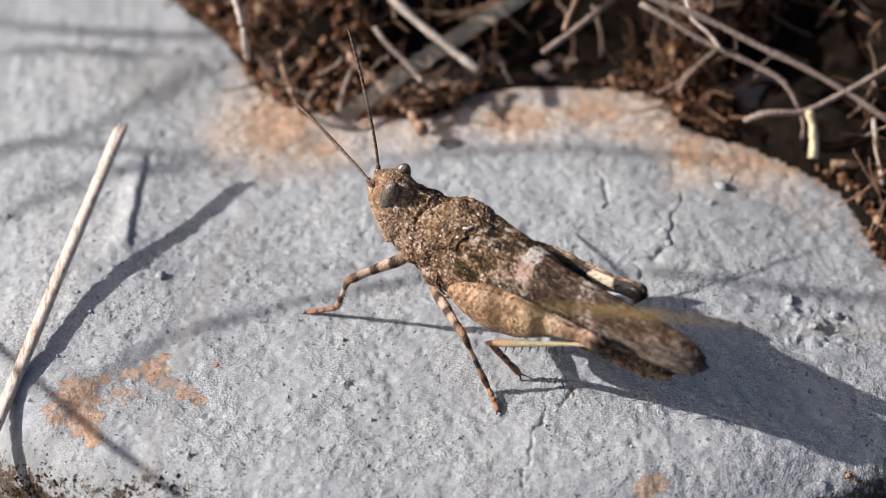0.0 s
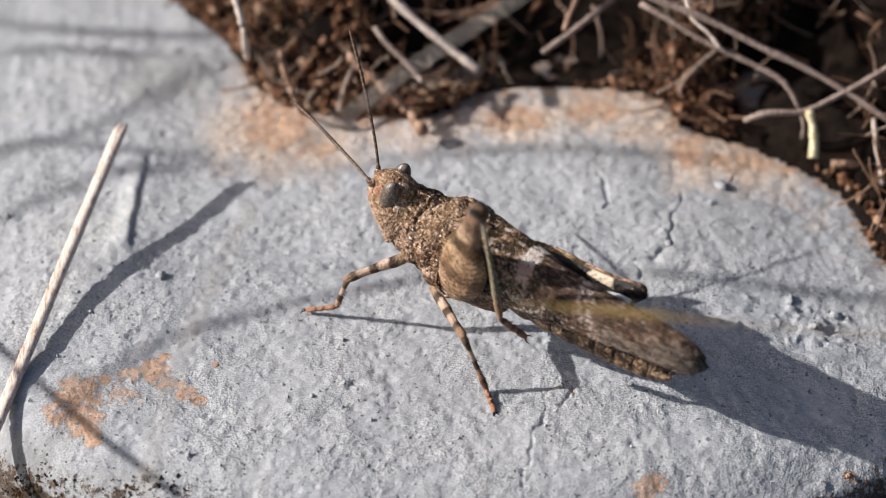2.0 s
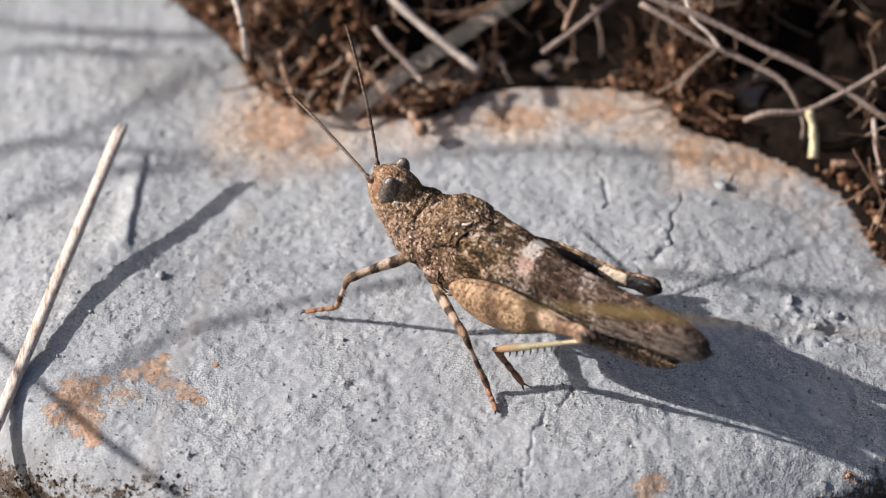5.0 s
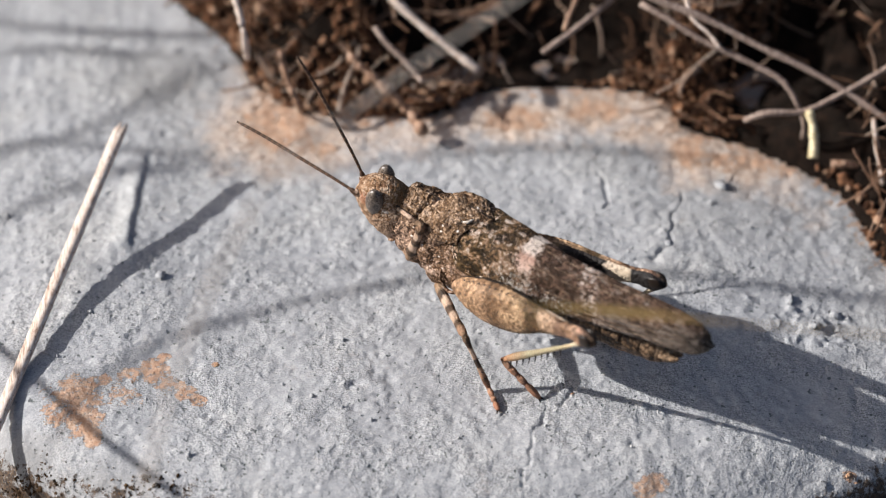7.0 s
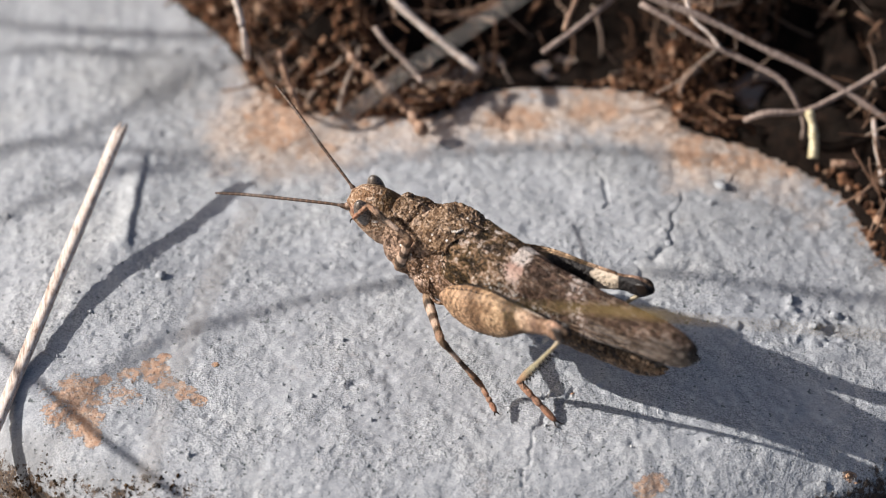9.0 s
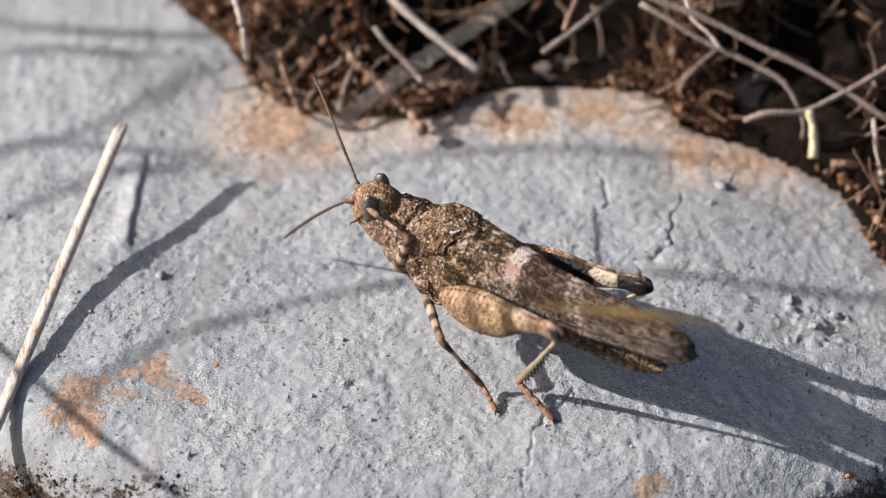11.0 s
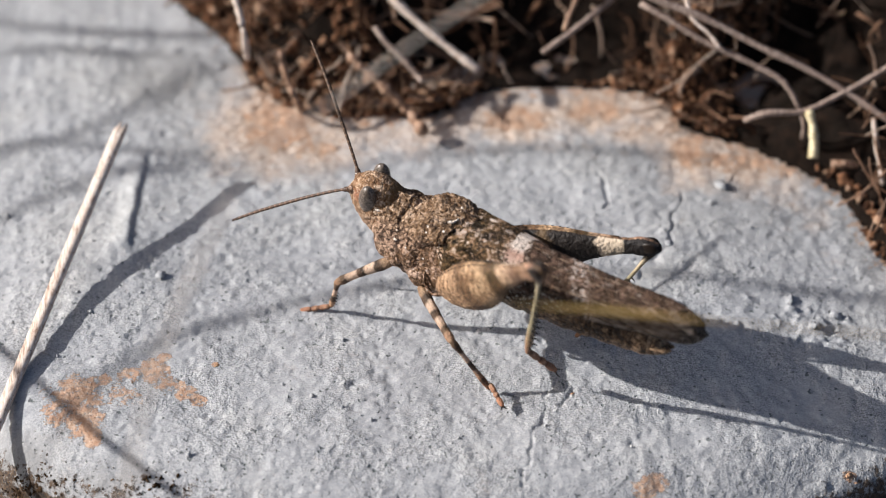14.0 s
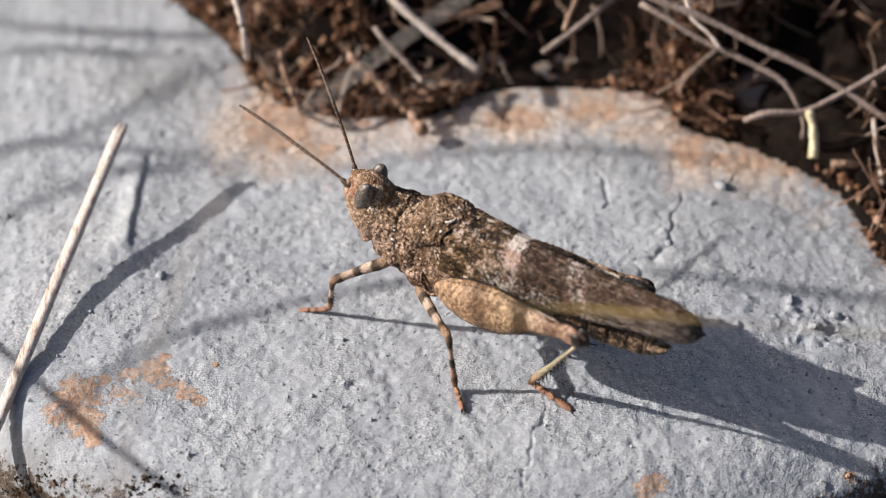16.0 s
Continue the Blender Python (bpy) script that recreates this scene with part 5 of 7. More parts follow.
def motions():
    """The animal shifts, grooms and kicks; the stem sways."""
    walk(grasshopper, [(0, stance(2.39,-9.58,6.23,35.43,7.32,-2.2)), (3.1, stance(2.39,-9.58,6.23,35.43,7.32,-2.2)), (3.4, stance(2.37,-9.81,6.63,34.14,6.3,-2.26)), (4.2, stance(2.37,-9.81,6.63,34.14,6.3,-2.26)), (6.2, stance(2.64,-9.17,6.34,33.98,4.06,-2.46)), (7.3, stance(2.64,-9.17,6.34,33.98,4.06,-2.46)), (7.5, stance(2.04,-8.41,4.43,36.27,3.08,-1.38)), (7.6, stance(2.04,-8.41,4.43,36.27,3.08,-1.38)), (7.8, stance(1.83,-9.86,5.85,35.3,3.7,-0.38)), (9.8, stance(1.83,-9.86,5.85,35.3,3.7,-0.38)), (11, stance(1.79,-9.29,5.34,35.15,3.02,-1.53)), (11.6, stance(1.79,-9.29,5.34,35.15,3.02,-1.53)), (11.8, stance(1.46,-9.23,5.63,33.78,3.64,-1.41)), (12.6, stance(1.46,-9.23,5.63,33.78,3.64,-1.41)), (12.85, stance(1.22,-9.15,5.76,32.41,3.85,-0.42)), (13.2, stance(1.22,-9.15,5.76,32.41,3.85,-0.42)), (13.5, stance(1.44,-9.69,6.65,30,4,0)), (15, stance(1.44,-9.69,6.65,30,4,0)), (15.2, stance(1.25,-9.59,6.55,30.18,3.87,0.1)), (16, stance(1.25,-9.59,6.55,30.18,3.87,0.1))])
    walk(head, [(0, nod(5.77,0.19,2.61, 0.2,-0.19,0.26)), (3.1, nod(5.76,0.17,2.62, 0.21,-0.17,0.26)), (3.4, nod(5.73,-0.08,2.8, 0.17,-0.14,0.22)), (4.2, nod(5.77,-0.09,2.82, 0.16,-0.15,0.24)), (6.2, nod(5.86,-0.12,2.92, 0.14,-0.16,0.19)), (6.45, nod(5.86,-0.12,2.92, 0.14,-0.16,0.19)), (6.6, nod(6.18,0.31,2.71, 0.02,0.01,0.28)), (7, nod(6.26,0.45,2.65, -0.07,-0.03,0.26)), (7.35, nod(6.26,0.29,2.79, -0.07,-0.05,0.27)), (7.5, nod(6.05,-0.16,3.09, -0.01,0.1,0.18)), (7.7, nod(5.93,-0.2,3.04, -0.02,0.11,0.17)), (7.85, nod(5.95,0.08,2.81, -0.07,0.04,0.2)), (8, nod(6.21,0.17,2.89, -0.21,0.27,0.23)), (9.2, nod(6.11,0.25,2.77, -0.17,0.2,0.21)), (11, nod(5.92,0.12,2.83, 0,0.03,0.26)), (11.5, nod(5.84,0.19,2.76, 0.06,-0.05,0.24)), (11.7, nod(5.8,0.2,2.73, 0.07,-0.05,0.23)), (12, nod(5.73,0.11,2.76, 0.06,-0.01,0.23)), (12.6, nod(5.73,0.11,2.76, 0.06,-0.01,0.23)), (13, nod(5.66,-0.05,2.82, -0.02,0,0.18)), (13.2, nod(5.66,-0.05,2.82, -0.02,0,0.18)), (13.5, nod(5.61,-0.15,2.91, -0.08,-0.02,0.12)), (15, nod(5.61,-0.15,2.91, -0.08,-0.02,0.12)), (15.2, nod(5.97,0.2,2.71, 0.06,-0.24,0.12)), (16, nod(5.97,0.2,2.71, 0.06,-0.24,0.12))])
    walk(antennae[0], [(0, aim(3.49,0.78,1.23, 0.78,-0.6,-0.16)), (3.1, aim(3.49,0.78,1.23, 0.79,-0.6,-0.14)), (3.4, aim(3.49,0.78,1.23, 0.81,-0.58,-0.1)), (6.45, aim(3.49,0.78,1.23, 0.82,-0.56,-0.11)), (6.6, aim(3.49,0.78,1.23, 0.88,-0.43,-0.18)), (7, aim(3.49,0.78,1.23, 0.97,-0.24,0.09)), (7.35, aim(3.49,0.78,1.23, 0.98,-0.22,-0.04)), (7.433, aim(3.49,0.78,1.23, 0.85,-0.21,-0.48)), (7.5, aim(3.49,0.78,1.23, 0.54,-0.16,-0.82)), (7.6, aim(3.49,0.78,1.23, 0.74,0.01,-0.67)), (7.7, aim(3.49,0.78,1.23, 0.93,0.23,-0.27)), (7.85, aim(3.49,0.78,1.23, 0.83,-0.06,-0.56)), (8, aim(3.49,0.78,1.23, 0.99,0.08,-0.09)), (8.5, aim(3.49,0.78,1.23, 0.99,0.13,-0.05)), (9.2, aim(3.49,0.78,1.23, 1,0.04,0.02)), (10.2, aim(3.49,0.78,1.23, 0.9,-0.11,-0.43)), (11.2, aim(3.49,0.78,1.23, 0.59,-0.23,-0.78)), (11.4, aim(3.49,0.78,1.23, 0.82,-0.13,-0.55)), (11.5, aim(3.49,0.78,1.23, 0.82,-0.02,-0.57)), (12, aim(3.49,0.78,1.23, 0.83,0,-0.56)), (12.6, aim(3.49,0.78,1.23, 0.83,-0.05,-0.56)), (13.2, aim(3.49,0.78,1.23, 0.84,0.08,-0.54)), (13.5, aim(3.49,0.78,1.23, 0.82,0.16,-0.55)), (14.9, aim(3.49,0.78,1.23, 0.82,0.13,-0.56)), (15, aim(3.49,0.78,1.23, 0.94,-0.13,-0.32)), (15.1, aim(3.49,0.78,1.23, 0.96,-0.28,0.03)), (15.2, aim(3.49,0.78,1.23, 0.96,-0.27,-0.1)), (16, aim(3.49,0.78,1.23, 0.95,-0.29,-0.12))])
    walk(antennae[1], [(0, aim(3.49,-0.78,1.23, 0.63,-0.48,0.61)), (3.1, aim(3.49,-0.78,1.23, 0.62,-0.47,0.63)), (3.4, aim(3.49,-0.78,1.23, 0.61,-0.53,0.59)), (6.45, aim(3.49,-0.78,1.23, 0.61,-0.5,0.62)), (6.6, aim(3.49,-0.78,1.23, 0.56,-0.82,0.12)), (6.8, aim(3.49,-0.78,1.23, 0.63,-0.57,0.52)), (7, aim(3.49,-0.78,1.23, 0.56,-0.2,0.81)), (7.35, aim(3.49,-0.78,1.23, 0.59,-0.13,0.8)), (7.5, aim(3.49,-0.78,1.23, 0.56,-0.6,0.57)), (7.7, aim(3.49,-0.78,1.23, 0.51,-0.53,0.68)), (7.85, aim(3.49,-0.78,1.23, 0.71,-0.64,0.3)), (8, aim(3.49,-0.78,1.23, 0.69,-0.62,0.37)), (8.5, aim(3.49,-0.78,1.23, 0.76,-0.51,0.4)), (9.2, aim(3.49,-0.78,1.23, 0.77,-0.55,0.34)), (11.2, aim(3.49,-0.78,1.23, 0.63,-0.75,0.21)), (11.4, aim(3.49,-0.78,1.23, 0.76,-0.64,0.13)), (11.5, aim(3.49,-0.78,1.23, 0.63,-0.59,-0.51)), (12, aim(3.49,-0.78,1.23, 0.51,-0.57,-0.64)), (12.45, aim(3.49,-0.78,1.23, 0.48,-0.66,-0.58)), (12.533, aim(3.49,-0.78,1.23, 0.69,-0.72,0.05)), (12.6, aim(3.49,-0.78,1.23, 0.59,-0.47,0.66)), (13.2, aim(3.49,-0.78,1.23, 0.58,-0.49,0.65)), (13.5, aim(3.49,-0.78,1.23, 0.64,-0.59,0.49)), (15, aim(3.49,-0.78,1.23, 0.64,-0.59,0.49)), (15.2, aim(3.49,-0.78,1.23, 0.75,-0.54,0.38)), (16, aim(3.49,-0.78,1.23, 0.75,-0.53,0.39))])
    walk(legs["LF"][0], [(0, aim(4.9,1.7,-0.3, 0.64,0.61,-0.47)), (6.4, aim(4.9,1.7,-0.3, 0.67,0.63,-0.39)), (6.5, aim(4.9,1.7,-0.3, 0.74,0.53,-0.41)), (6.533, aim(4.9,1.7,-0.3, 0.6,0.78,0.2)), (6.567, aim(4.9,1.7,-0.3, 0.19,0.67,0.72)), (6.6, aim(4.9,1.7,-0.3, -0.31,0.27,0.91)), (7, aim(4.9,1.7,-0.3, -0.27,0.12,0.95)), (7.3, aim(4.9,1.7,-0.3, -0.27,0.12,0.95)), (7.367, aim(4.9,1.7,-0.3, -0.16,0.32,0.93)), (7.4, aim(4.9,1.7,-0.3, -0.03,0.5,0.86)), (7.433, aim(4.9,1.7,-0.3, 0.35,0.55,0.76)), (7.467, aim(4.9,1.7,-0.3, 0.67,0.5,0.54)), (7.5, aim(4.9,1.7,-0.3, 0.89,0.38,0.23)), (7.533, aim(4.9,1.7,-0.3, 0.74,0.52,0.42)), (7.567, aim(4.9,1.7,-0.3, 0.53,0.63,0.57)), (7.6, aim(4.9,1.7,-0.3, 0.29,0.68,0.67)), (7.7, aim(4.9,1.7,-0.3, 0.34,0.86,0.39)), (7.733, aim(4.9,1.7,-0.3, 0.21,0.76,0.61)), (7.767, aim(4.9,1.7,-0.3, 0.06,0.61,0.79)), (7.8, aim(4.9,1.7,-0.3, -0.1,0.42,0.9)), (7.867, aim(4.9,1.7,-0.3, -0.16,0.35,0.92)), (7.933, aim(4.9,1.7,-0.3, -0.21,0.28,0.94)), (8, aim(4.9,1.7,-0.3, -0.27,0.2,0.94)), (9.2, aim(4.9,1.7,-0.3, -0.29,0.2,0.93)), (11.1, aim(4.9,1.7,-0.3, -0.28,0.16,0.95)), (11.167, aim(4.9,1.7,-0.3, -0.1,0.33,0.94)), (11.233, aim(4.9,1.7,-0.3, 0.09,0.48,0.87)), (11.3, aim(4.9,1.7,-0.3, 0.27,0.6,0.75)), (11.4, aim(4.9,1.7,-0.3, 0.35,0.71,0.61)), (11.433, aim(4.9,1.7,-0.3, 0.61,0.71,0.35)), (11.467, aim(4.9,1.7,-0.3, 0.79,0.61,0.04)), (11.5, aim(4.9,1.7,-0.3, 0.86,0.43,-0.28)), (11.7, aim(4.9,1.7,-0.3, 0.78,0.53,-0.32)), (13.2, aim(4.9,1.7,-0.3, 0.77,0.42,-0.47)), (13.5, aim(4.9,1.7,-0.3, 0.74,0.32,-0.59)), (15, aim(4.9,1.7,-0.3, 0.74,0.32,-0.59)), (15.2, aim(4.9,1.7,-0.3, 0.76,0.37,-0.53)), (16, aim(4.9,1.7,-0.3, 0.76,0.37,-0.53))])
    walk(legs["LF"][1], [(0, aim(7.86,4.49,-2.45, 0.21,-0.05,-0.98)), (6.4, aim(7.98,4.62,-2.08, 0.27,-0.03,-0.96)), (6.5, aim(8.32,4.14,-2.18, 0.49,0.07,-0.87)), (6.533, aim(7.66,5.27,0.61, 0.67,-0.09,-0.74)), (6.567, aim(5.76,4.79,2.99, 0.8,-0.24,-0.55)), (6.6, aim(3.47,2.93,3.9, 0.87,-0.37,-0.32)), (7, aim(3.65,2.27,4.09, 0.96,-0.25,-0.1)), (7.3, aim(3.65,2.27,4.09, 0.96,-0.25,-0.1)), (7.367, aim(4.18,3.18,4, 0.94,-0.31,-0.11)), (7.4, aim(4.74,4.01,3.68, 0.92,-0.38,-0.12)), (7.433, aim(6.5,4.21,3.21, 0.87,-0.5,-0.03)), (7.467, aim(8,4.01,2.19, 0.79,-0.61,0.06)), (7.5, aim(9.01,3.45,0.78, 0.7,-0.7,0.16)), (7.533, aim(8.32,4.11,1.61, 0.78,-0.59,-0.2)), (7.567, aim(7.36,4.59,2.3, 0.75,-0.39,-0.53)), (7.6, aim(6.22,4.84,2.79, 0.61,-0.13,-0.78)), (7.7, aim(6.46,5.64,1.49, 0.61,-0.05,-0.79)), (7.733, aim(5.85,5.21,2.51, 0.69,-0.22,-0.69)), (7.767, aim(5.16,4.52,3.32, 0.73,-0.38,-0.57)), (7.8, aim(4.46,3.62,3.86, 0.75,-0.52,-0.41)), (7.867, aim(4.18,3.3,3.95, 0.9,-0.38,-0.2)), (7.933, aim(3.91,2.97,4.01, 0.98,-0.21,0.04)), (8, aim(3.65,2.62,4.03, 0.96,-0.01,0.27)), (9.2, aim(3.55,2.63,4, 0.95,0.01,0.32)), (11.1, aim(3.62,2.46,4.05, 0.99,-0.09,0.1)), (11.167, aim(4.45,3.24,4.01, 0.96,-0.08,-0.28)), (11.233, aim(5.31,3.93,3.7, 0.78,-0.05,-0.63)), (11.3, aim(6.15,4.48,3.15, 0.48,-0.02,-0.88)), (11.4, aim(6.51,4.98,2.49, 0.64,-0.17,-0.75)), (11.433, aim(7.71,4.98,1.29, 0.6,-0.16,-0.78)), (11.467, aim(8.53,4.52,-0.13, 0.56,-0.16,-0.81)), (11.5, aim(8.85,3.68,-1.57, 0.52,-0.15,-0.84)), (11.7, aim(8.51,4.13,-1.79, 0.39,-0.27,-0.88)), (13.2, aim(8.46,3.63,-2.48, 0.34,-0.33,-0.88)), (13.5, aim(8.32,3.15,-3.01, 0.23,-0.22,-0.95)), (15, aim(8.32,3.15,-3.01, 0.23,-0.22,-0.95)), (15.2, aim(8.41,3.39,-2.76, 0.14,-0.19,-0.97)), (16, aim(8.41,3.39,-2.76, 0.14,-0.19,-0.97))])
    walk(legs["LF"][2], [(0, aim(8.64,4.31,-6.17, 0.8,0.41,-0.44)), (6.4, aim(9,4.51,-5.73, 0.83,0.39,-0.39)), (6.5, aim(10.16,4.38,-5.5, 0.79,0.34,-0.51)), (6.533, aim(10.2,4.93,-2.19, 0.75,0.23,-0.62)), (6.567, aim(8.81,3.89,0.91, 0.69,0.12,-0.72)), (6.6, aim(6.8,1.54,2.69, 0.61,0,-0.79)), (7, aim(7.31,1.33,3.7, 0.56,-0.12,-0.82)), (7.3, aim(7.31,1.33,3.7, 0.56,-0.12,-0.82)), (7.367, aim(7.76,1.99,3.56, 0.41,-0.05,-0.91)), (7.4, aim(8.23,2.57,3.21, 0.24,0.02,-0.97)), (7.433, aim(9.79,2.31,3.09, 0.26,-0.32,-0.91)), (7.467, aim(11.01,1.7,2.43, 0.25,-0.62,-0.74)), (7.5, aim(11.66,0.79,1.37, 0.21,-0.85,-0.48)), (7.533, aim(11.3,1.88,0.84, 0.47,-0.66,-0.58)), (7.567, aim(10.23,3.12,0.29, 0.68,-0.4,-0.61)), (7.6, aim(8.55,4.36,-0.17, 0.81,-0.09,-0.57)), (7.7, aim(8.77,5.44,-1.51, 0.78,-0.05,-0.63)), (7.733, aim(8.45,4.38,-0.13, 0.66,-0.06,-0.75)), (7.767, aim(7.94,3.09,1.17, 0.53,-0.07,-0.84)), (7.8, aim(7.3,1.64,2.28, 0.39,-0.08,-0.92)), (7.867, aim(7.62,1.85,3.2, 0.42,-0.08,-0.9)), (7.933, aim(7.63,2.18,4.15, 0.46,-0.07,-0.89)), (8, aim(7.31,2.56,5.05, 0.49,-0.07,-0.87)), (9.2, aim(7.15,2.65,5.2, 0.51,-0.04,-0.86)), (11.1, aim(7.38,2.12,4.44, 0.52,-0.03,-0.85)), (11.167, aim(8.08,2.95,2.94, 0.63,-0.04,-0.77)), (11.233, aim(8.27,3.73,1.32, 0.73,-0.04,-0.68)), (11.3, aim(7.98,4.4,-0.18, 0.82,-0.04,-0.57)), (11.4, aim(8.93,4.32,-0.36, 0.85,-0.02,-0.53)), (11.433, aim(10,4.35,-1.68, 0.86,0,-0.52)), (11.467, aim(10.67,3.93,-3.21, 0.86,0.03,-0.51)), (11.5, aim(10.84,3.13,-4.76, 0.87,0.06,-0.49)), (11.7, aim(10,3.1,-5.14, 0.89,0.26,-0.37)), (13.2, aim(9.77,2.36,-5.82, 0.9,0.32,-0.31)), (13.5, aim(9.18,2.3,-6.62, 0.85,0.41,-0.33)), (15, aim(9.18,2.3,-6.62, 0.85,0.41,-0.33)), (15.2, aim(8.92,2.67,-6.45, 0.9,0.28,-0.34)), (16, aim(8.92,2.68,-6.45, 0.9,0.28,-0.34))])
    walk(legs["LM"][0], [(0, aim(2.1,2.1,-1.3, -0.87,0.49,0.07)), (7.3, aim(2.1,2.1,-1.3, -0.82,0.58,0.01)), (7.4, aim(2.1,2.1,-1.3, -0.76,0.64,0.06)), (7.5, aim(2.1,2.1,-1.3, -0.71,0.7,0.11)), (7.7, aim(2.1,2.1,-1.3, -0.71,0.69,0.12)), (11.6, aim(2.1,2.1,-1.3, -0.74,0.66,0.13)), (12, aim(2.1,2.1,-1.3, -0.82,0.58,0.06)), (15.1, aim(2.1,2.1,-1.3, -0.82,0.55,-0.12)), (15.133, aim(2.1,2.1,-1.3, -0.82,0.57,-0.06)), (15.2, aim(2.1,2.1,-1.3, -0.82,0.58,0)), (16, aim(2.1,2.1,-1.3, -0.82,0.58,0))])
    walk(legs["LM"][1], [(0, aim(-2.24,4.56,-0.95, -0.49,-0.06,-0.87)), (7.3, aim(-1.98,4.99,-1.27, -0.46,-0.03,-0.89)), (7.4, aim(-1.72,5.31,-1.02, -0.61,-0.09,-0.79)), (7.5, aim(-1.44,5.6,-0.77, -0.73,-0.15,-0.66)), (7.7, aim(-1.46,5.55,-0.68, -0.66,-0.21,-0.72)), (11.6, aim(-1.58,5.42,-0.63, -0.63,-0.19,-0.75)), (12, aim(-1.98,4.98,-1, -0.61,-0.16,-0.78)), (15.1, aim(-2.02,4.87,-1.89, -0.55,-0.19,-0.82)), (15.133, aim(-2.01,4.94,-1.58, -0.37,-0.11,-0.92)), (15.2, aim(-1.98,4.99,-1.28, -0.17,-0.03,-0.98)), (16, aim(-1.98,4.99,-1.28, -0.17,-0.03,-0.98))])
    walk(legs["LM"][2], [(0, aim(-4.61,4.28,-5.11, -0.81,0.59,0)), (7.3, aim(-4.21,4.85,-5.52, -0.79,0.62,-0.01)), (7.4, aim(-4.65,4.86,-4.8, -0.82,0.57,-0.01)), (7.5, aim(-4.95,4.86,-3.95, -0.85,0.53,-0.02)), (7.7, aim(-4.62,4.55,-4.15, -0.87,0.46,-0.19)), (11.6, aim(-4.6,4.51,-4.25, -0.86,0.46,-0.22)), (12, aim(-4.89,4.23,-4.74, -0.83,0.54,-0.12)), (15.1, aim(-4.64,3.97,-5.8, -0.8,0.59,-0.11)), (15.133, aim(-3.77,4.39,-6.02, -0.75,0.65,-0.1)), (15.2, aim(-2.79,4.83,-6.01, -0.7,0.7,-0.08)), (16, aim(-2.79,4.83,-6.01, -0.7,0.7,-0.08))])
